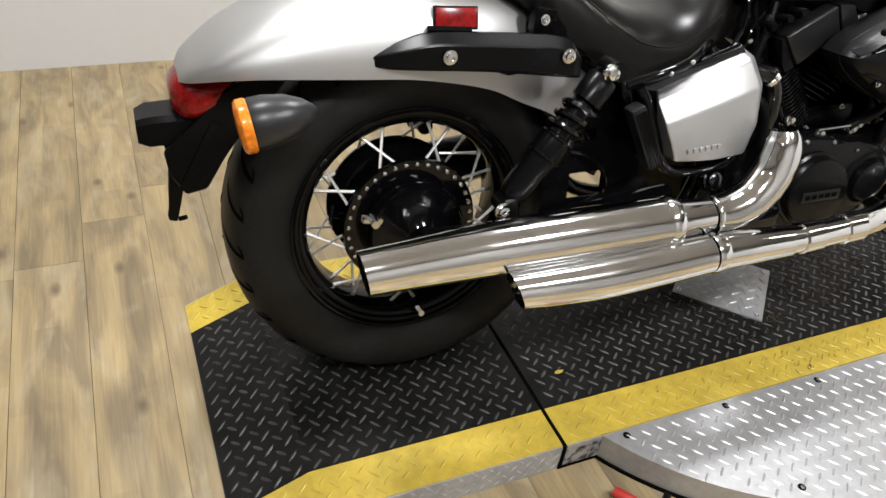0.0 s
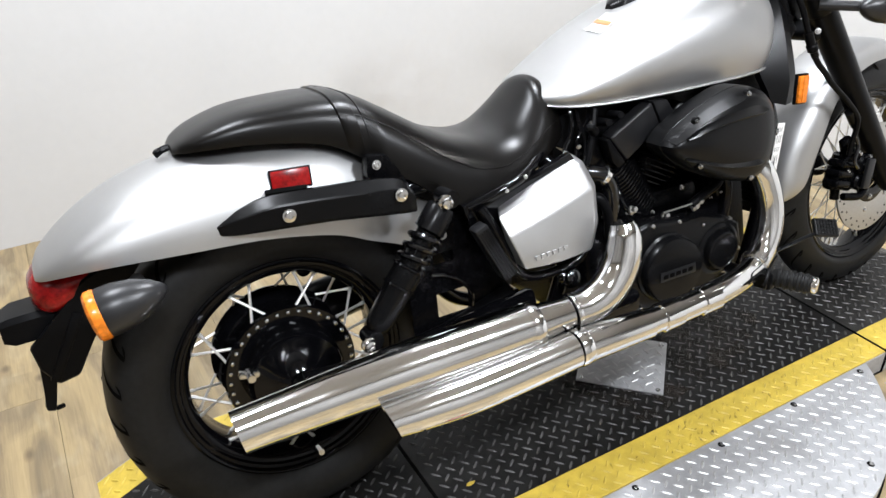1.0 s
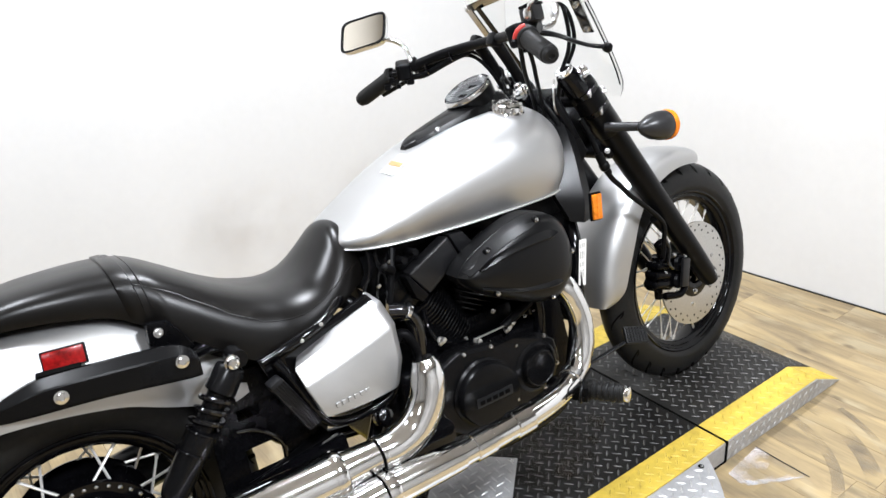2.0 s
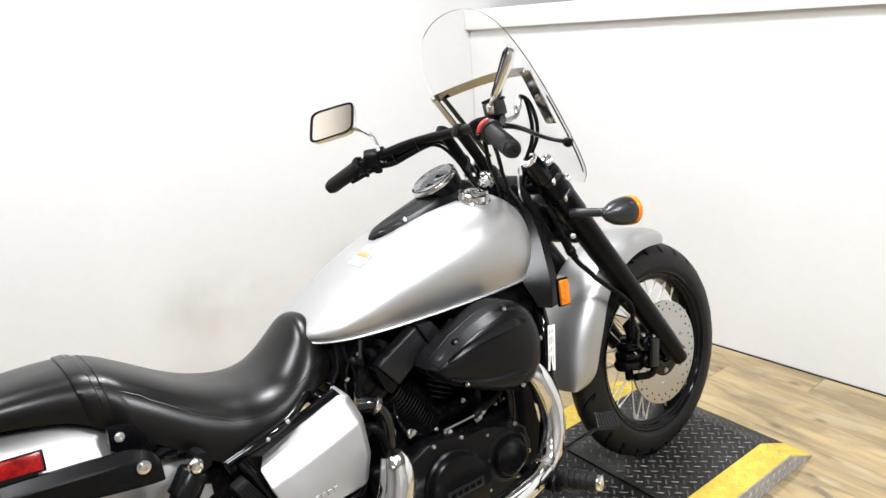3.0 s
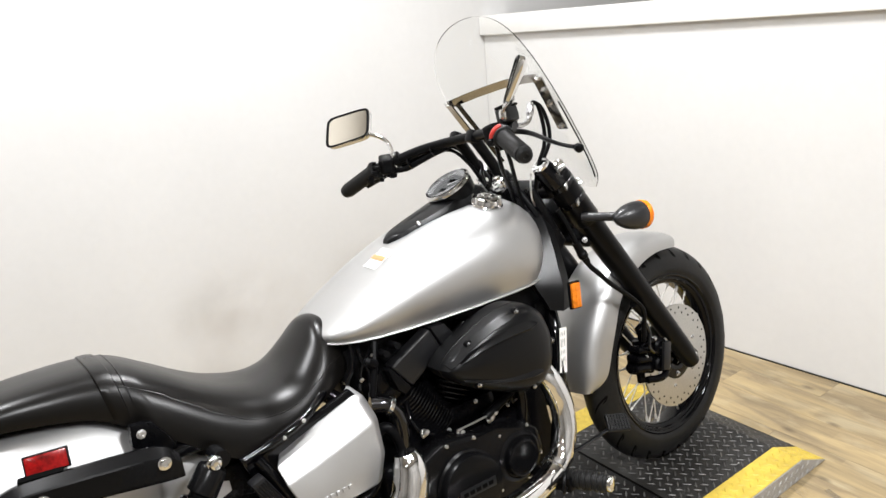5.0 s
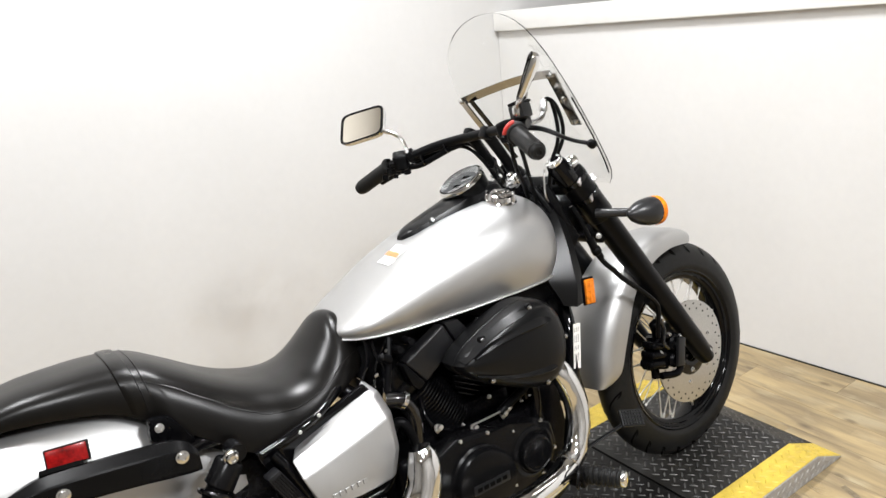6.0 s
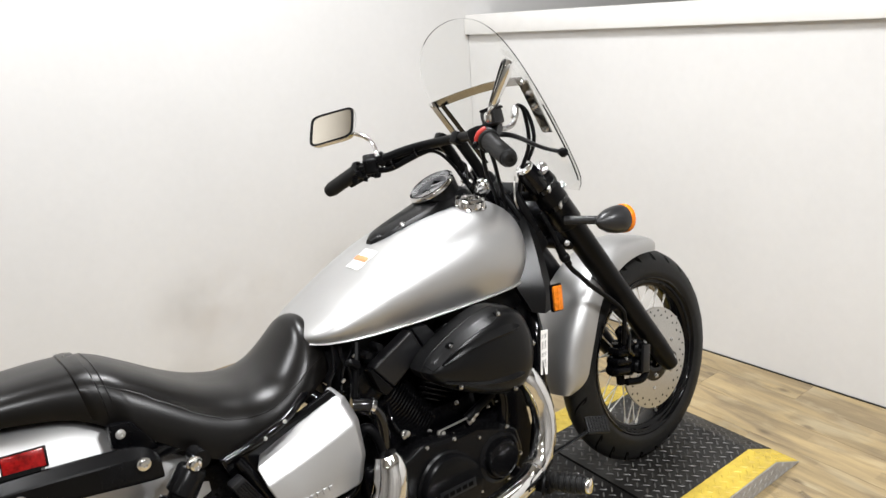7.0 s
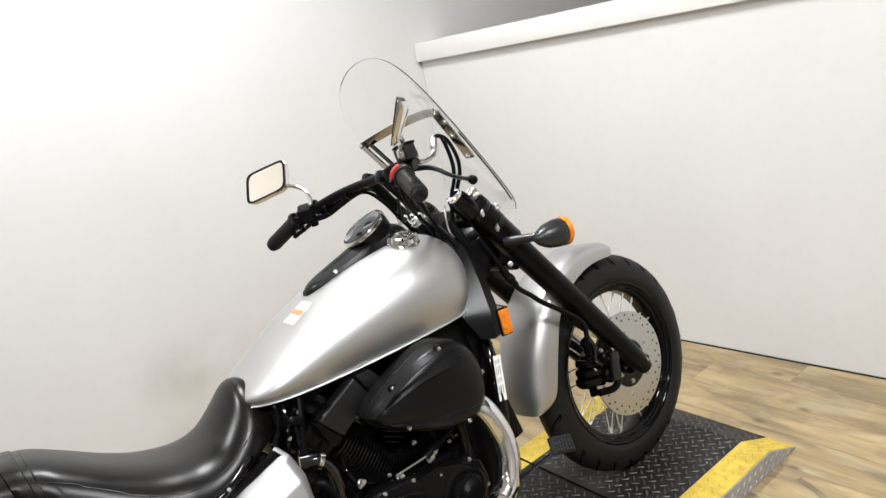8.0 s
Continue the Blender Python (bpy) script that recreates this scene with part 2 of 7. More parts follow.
SCUFF = worn("rubber_scuff", (0.19, 0.157, 0.12), 0.55, 9.0)
GRIME = worn("black_grime", (0.015, 0.014, 0.012), 0.95, 55.0)
# oil brown that also carries the contact shade under the bike
OILSHADE = worn("brown_oil_shade_film", (0.016, 0.011, 0.007), 0.85, 16.0)
FILM = worn("clear_plastic_film", (0.62, 0.57, 0.55), 0.45, 14.0)
PALEEDGE = worn("pale_bluish_edge", (0.66, 0.67, 0.70), 0.40, 40.0)


def smudge():
    """A faint patch of wear that fades out towards its rim."""
    m = worn("brown_wall_smudge", (0.40, 0.30, 0.21), 0.17, 5.0)
    n, l = m.node_tree.nodes, m.node_tree.links
    tc, gr, mul = n.new("ShaderNodeTexCoord"), n.new("ShaderNodeTexGradient"), n.new("ShaderNodeMath")
    gr.gradient_type, mul.operation = "SPHERICAL", "MULTIPLY"
    mp = n.new("ShaderNodeMapping")
    mp.inputs["Scale"].default_value = (2.9, 1, 4.4)
    b = n["Principled BSDF"]
    old = b.inputs["Alpha"].links[0].from_socket
    l.new(tc.outputs["Object"], mp.inputs[0])
    l.new(mp.outputs[0], gr.inputs["Vector"])
    l.new(gr.outputs["Fac"], mul.inputs[0])
    l.new(old, mul.inputs[1])
    l.new(mul.outputs[0], b.inputs["Alpha"])
    return m


SMUDGE = smudge()
OAK = wood()


# ---- building helpers ----
def V(*a):
    return Vector(a)


def finish(me, bm, mat, smooth=38):
    bmesh.ops.recalc_face_normals(bm, faces=bm.faces)
    bm.to_mesh(me)
    bm.free()
    me.materials.append(mat)
    if smooth:
        me.shade_smooth()
        me.set_sharp_from_angle(angle=radians(smooth))


def part(name, bm, mat, parent=None, label="", smooth=38, kind=""):
    me = bpy.data.meshes.new(name)
    finish(me, bm, mat, smooth)
    ob = new(name, me)
    while parent and parent.parent and parent.parent.parent:
        parent = parent.parent
    ob.parent = parent
    return tagged(ob, label, kind=kind)


def empty(name, m, label, category, group="", kind=""):
    ob = new(name)
    ob.empty_display_size = 0.1
    ob.matrix_world = m
    return tagged(ob, label, category, group, kind)


def ring(bm, pts):
    return [bm.verts.new(p) for p in pts]


def skin(bm, rings, closed=True, cap=True):
    vs = [ring(bm, r) for r in rings]
    k = len(vs[0])
    for a, b in zip(vs, vs[1:]):
        for i in range(k if closed else k - 1):
            j = (i + 1) % k
            bm.faces.new((a[i], a[j], b[j], b[i]))
    if cap and closed:
        bm.faces.new(vs[0][::-1])
        bm.faces.new(vs[-1])
    return vs


def basis(d):
    d = d.normalized()
    u = d.cross(V(0, 0, 1)) if abs(d.z) < 0.95 else d.cross(V(0, 1, 0))
    u.normalize()
    return u, d.cross(u)


def spline(pts, n=6):
    """A smooth line through the points (Catmull-Rom)."""
    p = [Vector(q) for q in pts]
    p = [p[0] * 2 - p[1]] + p + [p[-1] * 2 - p[-2]]
    out = []
    for a, b, c, d in zip(p, p[1:], p[2:], p[3:]):
        for i in range(n):
            t = i / n
            out.append(0.5 * (2 * b + (c - a) * t + (2 * a - 5 * b + 4 * c - d) * t * t + (3 * b - a - 3 * c + d) * t**3))
    return out + [p[-2].copy()]


def tube(bm, pts, radii, seg=14, n=6, cap=True, flat=1.0, smooth=True):
    """A round tube along a smooth line; radii: one value or one for each point."""
    if not isinstance(radii, (list, tuple)):
        radii = [radii] * len(pts)
    if smooth and len(pts) > 2:
        rr = [v.x for v in spline([(r, 0, 0) for r in radii], n)]
        line = [Vector(v[:3]) for v in spline(pts, n)]
    else:
        line, rr = [Vector(p) for p in pts], list(radii)
    u, _ = basis(line[1] - line[0])
    rings = []
    for i, p in enumerate(line):
        d = (line[min(i + 1, len(line) - 1)] - line[max(i - 1, 0)]).normalized()
        u = (u - d * u.dot(d)).normalized()
        w = d.cross(u)
        rings.append([p + (u * math.cos(a) + w * math.sin(a) * flat) * max(rr[i], 1e-4) for a in [2 * math.pi * k / seg for k in range(seg)]])
    return skin(bm, rings, True, cap)


def cyl(bm, a, b, r0, r1=None, seg=18, cap=True):
    a, b = Vector(a), Vector(b)
    u, w = basis(b - a)
    r1 = r0 if r1 is None else r1
    rs = [[p + (u * math.cos(t) + w * math.sin(t)) * r for t in [2 * math.pi * k / seg for k in range(seg)]] for p, r in ((a, r0), (b, r1))]
    return skin(bm, rs, True, cap)


def lathe(bm, a, axis, prof, seg=28, cap=True):
    """Turns (distance along the axis, radius) round the axis through a."""
    a, d = Vector(a), Vector(axis).normalized()
    u, w = basis(d)
    rs = [[a + d * s + (u * math.cos(t) + w * math.sin(t)) * max(r, 1e-4) for t in [2 * math.pi * k / seg for k in range(seg)]] for s, r in prof]
    return skin(bm, rs, True, cap)


def box(bm, c, size, rot=(0, 0, 0), bevel=0.0, seg=2):
    m = pose(*c, *rot) @ Matrix.Diagonal((*size, 1))
    vs = bmesh.ops.create_cube(bm, size=1, matrix=m)["verts"]
    if bevel:
        es = list({e for v in vs for e in v.link_edges})
        bmesh.ops.bevel(bm, geom=es, offset=bevel, segments=seg, affect="EDGES", profile=0.6)


def prism(bm, pts, d, bevel=0.0, seg=2):
    """A flat outline pushed along d, its edges rounded."""
    d = Vector(d)
    a, b = ring(bm, pts), ring(bm, [Vector(p) + d for p in pts])
    fs = [bm.faces.new(a[::-1]), bm.faces.new(b)]
    for i in range(len(a)):
        j = (i + 1) % len(a)
        fs.append(bm.faces.new((a[i], a[j], b[j], b[i])))
    if bevel:
        es = list({e for f in fs for e in f.edges})
        bmesh.ops.bevel(bm, geom=es, offset=bevel, segments=seg, affect="EDGES", profile=0.6)


def hexbolt(bm, p, d, r=0.008, h=0.006):
    p, d = Vector(p), Vector(d).normalized()
    lathe(bm, p, d, [(0, r * 1.35), (h * 0.3, r * 1.35), (h * 0.32, r), (h, r * 0.92), (h * 1.05, r * 0.5), (h * 0.6, r * 0.45)], 12)


def BM():
    return bmesh.new()


def sections(rows, n=3):
    """Rows of numbers, made denser along a smooth line."""
    cols = list(zip(*rows))
    out = []
    for c in cols:
        out.append([v.x for v in spline([(q, 0, 0) for q in c], n)])
    return list(zip(*out))


# ---- the room ----
def wall(name, pts, z0, z1, label, mat=WALL):
    bm = BM()
    prism(bm, [(x, y, z0) for x, y in pts], (0, 0, z1 - z0))
    ob = part(name, bm, mat, None, label, smooth=0)
    ob.matrix_world = ROOM
    return tagged(ob, "", "wall", kind="structure")


X0, X1, Y0 = -5.6, 3.2, -4.9
north = wall("wall_north", [(X0, 0), (X1, 0), (X1, 0.12), (X0, 0.12)], -0.05, 2.9, "tall white painted wall with faint smudges")
bm = BM()
SKEW = 0.079                 # the partition does not stand quite square to the long wall
LZ, RISE = 1.228, 0.031      # the ledge's underside at the corner, and its rise along the wall
prism(bm, [(0, -0.003, -0.05), (-SKEW * Y0, Y0, -0.05), (-SKEW * Y0, Y0, LZ + 0.012 - RISE * Y0), (0, -0.003, LZ + 0.012)], (0.12, 0, 0))
east = part("wall_east", bm, WALL, None, "low white painted partition wall under a ledge", smooth=0)
east.matrix_world = ROOM
tagged(east, "", "wall", kind="structure")
# added to close the room, west and south unseen; dark tone shapes the reflections
wall("wall_west", [(X0 - 0.12, Y0), (X0, Y0), (X0, 0.12), (X0 - 0.12, 0.12)], -0.05, 2.9, "plain unseen wall closing the room, toned dark for the reflections", DARKWALL)
wall("wall_south", [(X0 - 0.12, Y0 - 0.12), (X1, Y0 - 0.12), (X1, Y0), (X0 - 0.12, Y0)], -0.05, 2.9, "plain unseen wall closing the room, toned dark for the reflections", DARKWALL)
wall("wall_far", [(X1, Y0 - 0.12), (X1 + 0.12, Y0 - 0.12), (X1 + 0.12, 0.12), (X1, 0.12)], -0.05, 2.9, "plain wall beyond the partition", DARKWALL)
bm = BM()
E0, E1 = -0.004, Y0 + 0.004
prism(bm, [(-0.028 - SKEW * E0, E0, LZ), (-0.028 - SKEW * E1, E1, LZ - RISE * E1), (-0.028 - SKEW * E1, E1, LZ + 0.084 - RISE * E1), (-0.028 - SKEW * E0, E0, LZ + 0.084)], (0.17, 0, 0), 0.005)
ledge = part("trim", bm, TRIM, None, "white painted wooden ledge capping the partition", smooth=30)
ledge.matrix_world = ROOM
tagged(ledge, "", "ledge", kind="structure")
bm = BM()
prism(bm, [(X0 - 0.1, Y0 - 0.1, 2.9), (X1 + 0.1, Y0 - 0.1, 2.9), (X1 + 0.1, 0.1, 2.9), (X0 - 0.1, 0.1, 2.9)], (0, 0, 0.1))
ceil = part("ceiling", bm, CEILING, None, "pale ceiling of the showroom", smooth=0)
ceil.matrix_world = ROOM
tagged(ceil, "", "ceiling", kind="structure")
bm = BM()
prism(bm, [(X0, Y0, -0.06), (X1, Y0, -0.06), (X1, 0, -0.06), (X0, 0, -0.06)], (0, 0, 0.052))
floor = part("floor", bm, JOINT, None, "pale oak plank floor", smooth=0)
floor.matrix_world = ROOM
tagged(floor, "", "floor", kind="structure")


bm = BM()
prism(bm, [(-0.0045, -0.01, 0.0), (-SKEW * Y0 - 0.0045, Y0 + 0.01, 0.0), (-SKEW * Y0 + 0.002, Y0 + 0.01, 0.0), (0.002, -0.01, 0.0)], (0, 0, 0.005))
gap = part("trim", bm, DARK, None, "dark open joint between the boards and the partition", smooth=0)
gap.matrix_world = ROOM
tagged(gap, "", "joint", kind="structure")


# ---- the turntable lift ----
CX, CY = 0.818, 0.010          # middle of the deck
HALF, INNER = 0.317, 0.229     # half its width, and where the yellow bands begin
JR, JF = 0.212, 1.425          # joints between ramps and turntable
ENDR, ENDF, KR, KF = -0.385, 1.997, -0.245, 1.858
RAD = 0.613
LIFT = pose(CX, CY, 0, 0, 0, 1.3) @ pose(-CX, -CY, 0)   # the lift stands a little askew to the machine


def deck_z(x):
    if x < KR:
        return 0.003 + (TOP - 0.003) * (x - ENDR) / (KR - ENDR)
    if x > KF:
        return 0.003 + (TOP - 0.003) * (ENDF - x) / (ENDF - KF)
    return TOP


def slab(bm, x0, x1, y0, y1, z0=0.0):
    """A piece of deck between two cross lines, solid down to the floor."""
    xs = sorted({x0, x1, *[k for k in (KR, KF) if x0 < k < x1]})
    rings = []
    for x in xs:
        z = deck_z(x)
        rings.append([(x, y0, z0), (x, y1, z0), (x, y1, z), (x, y0, z)])
    skin(bm, rings, True, True)


def lozenge(bm, x, y, z, ang, lx=0.0128, ly=0.0027, h=0.0021, slope=0.0):
    c, s = math.cos(ang), math.sin(ang)

    def at(u, v, w):
        px, py = x + u * c - v * s, y + u * s + v * c
        return bm.verts.new((px, py, z + w + slope * (px - x)))
    a, b = at(-lx, 0, 0), at(lx, 0, 0)
    q, r = at(-lx * 0.45, ly, 0), at(lx * 0.45, ly, 0)
    t, w = at(lx * 0.45, -ly, 0), at(-lx * 0.45, -ly, 0)
    m, k = at(-lx * 0.5, 0, h), at(lx * 0.5, 0, h)
    for f in ((a, m, q), (q, m, k, r), (r, k, b), (b, k, t), (t, k, m, w), (w, m, a)):
        bm.faces.new(f)


PITCH, PX, PY = 0.0347, 1.2123, -0.3284     # spacing of the bars that lie alike, and where one of them stands
BAR_A, BAR_B = radians(-49), radians(41)


def bar_grid(x0, x1, y0, y1):
    """Places and turns of the raised bars: two square grids, the one set in the middles of the other."""
    h = PITCH / 2
    for i in range(math.ceil((x0 - PX) / h), math.floor((x1 - PX) / h) + 1):
        for j in range(math.ceil((y0 - PY) / h), math.floor((y1 - PY) / h) + 1):
            if (i + j) % 2 == 0:
                yield PX + i * h, PY + j * h, BAR_B if i % 2 else BAR_A


def treads(bm, x0, x1, inside):
    """Raised bars over the stretch where inside() holds."""
    for x, y, turn in bar_grid(x0 + 0.009, x1 - 0.009, CY - RAD, CY + RAD):
        if inside(x, y):
            slope = (deck_z(x + 0.004) - deck_z(x - 0.004)) / 0.008
            lozenge(bm, x, y, deck_z(x) + 0.0001, turn, slope=slope)


def in_black(x, y):
    return abs(y - CY) < INNER - 0.006


def in_yellow(x, y):
    return INNER + 0.006 < abs(y - CY) < HALF - 0.006


def in_disc(x, y):
    return abs(y - CY) > HALF + 0.008 and math.hypot(x - CX, y - CY) < RAD - 0.012


def lift_section(name, x0, x1, label, deck=BLACKDECK, bars=BLACKTREAD):
    ob = empty(name, LIFT, label, "lift section")
    for nm, y0, y1, mt in (("deck", -INNER, INNER, deck), ("yellow_band", -HALF, -INNER, YELLOW), ("yellow_band", INNER, HALF, YELLOW)):
        bm = BM()
        slab(bm, x0, x1, CY + y0, CY + y1, 0.004)
        part(nm, bm, mt, ob, "worn black chequer plate" if nm == "deck" else "yellow painted border", smooth=0)
    for nm, test, mt in (("deck_tread", in_black, bars), ("band_tread", in_yellow, YELLOW)):
        bm = BM()
        treads(bm, x0, x1, test)
        part(nm, bm, mt, ob, "raised tread bars", smooth=0, kind="stuff")
    return ob


def side_plates(ob, x0, x1):
    """Aluminium chequer plate along both flanks."""
    for s in (-1, 1):
        y = CY + s * (HALF + 0.0015)
        bm = BM()
        xs = sorted({x0, x1, *[k for k in (KR, KF) if x0 < k < x1]})
        skin(bm, [[(x, y - 0.0015, 0.001), (x, y + 0.0015, 0.001), (x, y + 0.0015, max(0.002, deck_z(x) - 0.002)), (x, y - 0.0015, max(0.002, deck_z(x) - 0.002))] for x in xs])
        side = part("side_plate", bm, ALUMINIUM, ob, "bare aluminium chequer plate", smooth=0)
        bm = BM()
        for i in range(int(2 * (x1 - x0) / 0.030)):
            for j in range(i % 2, 4, 2):
                x, z = x0 + 0.012 + i * 0.015, 0.012 + 0.0145 * j
                if z < deck_z(x) - 0.008:
                    a = radians(-45 if i % 2 else 45)
                    c, sn = math.cos(a) * 0.0115, math.sin(a) * 0.0115
                    yy = y + s * 0.0016
                    vs = [bm.verts.new(p) for p in ((x - c, yy, z - sn), (x - sn * 0.22, yy, z + c * 0.22), (x + c, yy, z + sn), (x + sn * 0.22, yy, z - c * 0.22), (x, yy + s * 0.0024, z))]
                    for k in range(4):
                        bm.faces.new((vs[k], vs[(k + 1) % 4], vs[4]))
        part("tread", bm, ALTREAD, side, smooth=0, kind="stuff")


rear_ramp = lift_section("rear_ramp", ENDR, JR - 0.004, "black chequer plate ramp with yellow borders under the rear wheel")
side_plates(rear_ramp, ENDR, JR - 0.004)
front_ramp = lift_section("front_ramp", JF + 0.004, ENDF, "worn black chequer plate ramp with yellow borders under the front wheel", GREYDECK, GREYTREAD)
side_plates(front_ramp, JF + 0.004, ENDF)
turntable = lift_section("turntable", JR + 0.004, JF - 0.004, "round turntable with black deck, yellow bands and bare aluminium edges")
# bare aluminium plate along the near edge
bm = BM()
span = math.acos((HALF + 0.001) / RAD)
pts = [(CX + RAD * math.sin(a), CY - RAD * math.cos(a), 0.006) for a in np.linspace(-span, span, 40)]
prism(bm, pts, (0, 0, TOP - 0.0085))
seg = part("disc_edge", bm, ALUMINIUM, turntable, "bare aluminium chequer plate", smooth=20)
bm = BM()
for x, y, turn in bar_grid(CX - RAD, CX + RAD, CY - RAD, CY):
    if in_disc(x, y):
        lozenge(bm, x, y, TOP - 0.0024, turn)
part("tread", bm, ALTREAD, seg, smooth=0, kind="stuff")
for x, off in ((0.340, 0.333), (0.578, 0.332), (0.821, 0.335), (1.062, 0.330), (1.299, 0.333), (0.59, 0.535), (1.047, 0.535)):
    bm = BM()
    lathe(bm, (x, CY - off, TOP - 0.0026), (0, 0, 1), [(0.0008, 0.0078), (0.0012, 0.0074), (0.0002, 0.0056), (0.0002, 0.0008)], 16)
    hole = part("countersink", bm, GAP, seg, "dark countersunk screw hole")
    bm = BM()
    lathe(bm, (x + 0.0012, CY - off - 0.001, TOP - 0.0024), (0, 0, 1), [(0, 0.0044), (0.0012, 0.0042), (0.0014, 0.002), (0.0008, 0.0018)], 12)
    part("screw", bm, BOLT, hole)
for x0, x1, side in ((JR + 0.004, CX - math.sqrt(RAD**2 - HALF**2), -1), (CX + math.sqrt(RAD**2 - HALF**2), JF - 0.004, -1), (JR + 0.004, JF - 0.004, 1)):
    bm = BM()
    box(bm, ((x0 + x1) / 2, CY + side * (HALF + 0.0015), TOP / 2), (x1 - x0, 0.003, TOP - 0.006))
    part("side_plate", bm, ALUMINIUM, turntable, smooth=0)

# black rubber strips in the joints
for x, owner in ((JR, rear_ramp), (JF, front_ramp)):
    bm = BM()
    box(bm, (x, CY, TOP / 2 + 0.001), (0.0078, 2 * HALF + 0.012, TOP + 0.0005), bevel=0.0015)
    part("joint_strip", bm, GAP, owner, "black rubber joint strip")

# worn and grimy patches on the yellow band
rng = random.Random(11)
bm = BM()
for k in range(60):
    x, y = (rng.gauss(0.80, 0.05) if k < 26 else rng.uniform(0.45, 1.38)), CY - rng.uniform(INNER + 0.012, HALF - 0.012)
    a, L = rng.uniform(0.2, 1.4), rng.uniform(0.004, 0.010 if k > 25 else 0.014)
    c, s = math.cos(a), math.sin(a)
    w = rng.uniform(0.0012, 0.0026)
    bm.faces.new([bm.verts.new((x + u * c - v * s, y + u * s + v * c, TOP + 0.0018)) for u, v in ((-L, 0), (0, -w), (L, 0), (0, w))])
part("scuff_marks", bm, GRIME, turntable, "dark scuffs on the yellow band", smooth=0, kind="stuff")
for x0, x1 in ((JR + 0.006, JR + 0.060), (JR + 0.062, JR + 0.105)):
    bm = BM()
    y = CY - HALF - 0.0034
    bm.faces.new([bm.verts.new(p) for p in ((x0, y, 0.006), (x1, y, 0.006), (x1, y, 0.05), (x0, y, 0.056))])
    part("grime", bm, GRIME, turntable, smooth=0)

# brown oil film on the deck under the engine with the bike's shade painted in, a chip of yellow paint and a white speck
bm = BM()
edge = [(CX + 0.10 + (0.30 + 0.05 * math.sin(3 * a + 1)) * math.cos(a), CY - 0.05 + (0.15 + 0.03 * math.sin(5 * a)) * math.sin(a), TOP + 0.0023) for a in np.linspace(0, 2 * math.pi, 40, endpoint=False)]
bm.faces.new([bm.verts.new(p) for p in edge])
part("oil_shade_film", bm, OILSHADE, turntable, "thin brown oily film with the shade under the bike painted in", smooth=0)
for x, y, owner, mt, nm, size in ((0.291, CY - 0.153, turntable, YELLOW, "paint_chip", 0.012), (1.713, CY - 0.206, front_ramp, PAPER, "white_speck", 0.0035)):
    bm = BM()
    bm.faces.new([bm.verts.new((x + size * u, y + size * v, TOP + 0.0024)) for u, v in ((-1, -0.2), (-0.3, -0.45), (0.5, -0.3), (1, 0.2), (0.1, 0.4), (-0.6, 0.25))])
    part(nm, bm, mt, owner, smooth=0)

# square cover over the pivot
cover = empty("pivot_cover", pose(0.825, 0.0, TOP, 0, 0, 45), "square aluminium chequer plate cover screwed to the turntable", "cover plate")
bm = BM()
box(bm, (0, 0, 0.003), (0.206, 0.206, 0.0045), bevel=0.001)
part("plate", bm, ALUMINIUM, cover)
bm = BM()
for i in range(-5, 6):
    for j in range(-5, 6):
        if (i + j) % 2 == 0:
            lozenge(bm, i * PITCH / 2, j * PITCH / 2, 0.0053, radians(45 if i % 2 else -45))
part("tread", bm, ALTREAD, cover, smooth=0, kind="stuff")
for sx in (-1, 1):
    for sy in (-1, 1):
        bm = BM()
        lathe(bm, (sx * 0.09, sy * 0.09, 0.005), (0, 0, 1), [(0, 0.006), (0.002, 0.005), (0.002, 0.003), (0.001, 0.002)], 12)
        part("screw", bm, BOLT, cover)

# thin black edge round the foot of the turntable
bm = BM()
prism(bm, [(CX + (RAD + 0.005) * math.cos(a), CY + (RAD + 0.005) * math.sin(a), 0.0) for a in np.linspace(math.pi, 2 * math.pi, 60)], (0, 0, 0.0055))
part("foot_seal", bm, GAP, turntable, "thin black edge at the floor")
bm = BM()
box(bm, ((JR + JF) / 2, CY, 0.003), (JF - JR, 2 * HALF + 0.01, 0.0052))
part("foot_seal", bm, GAP, turntable)

# latch lever of the turntable
latch = empty("latch_lever", Matrix(), "red-handled steel latch lever lying beside the turntable", "lever")
bm = BM()
tube(bm, [(0.345, -0.475, 0.02), (0.36, -0.462, 0.024), (0.372, -0.452, 0.034)], 0.007, 8)
part("rod", bm, SATIN, latch)
bm = BM()
tube(bm, [(0.285, -0.41, 0.02), (0.305, -0.442, 0.02), (0.345, -0.49, 0.02)], [0.010, 0.013, 0.011], 12)
part("grip", bm, REDPLASTIC, latch, "red plastic grip")


# ---- the motorcycle (x ahead from the rear axle, y to its left, z up from the tyres' feet) ----
bike = empty("motorcycle", BIKE, "silver cruiser motorcycle with black seat, chrome exhausts and clear windshield", "motorcycle")


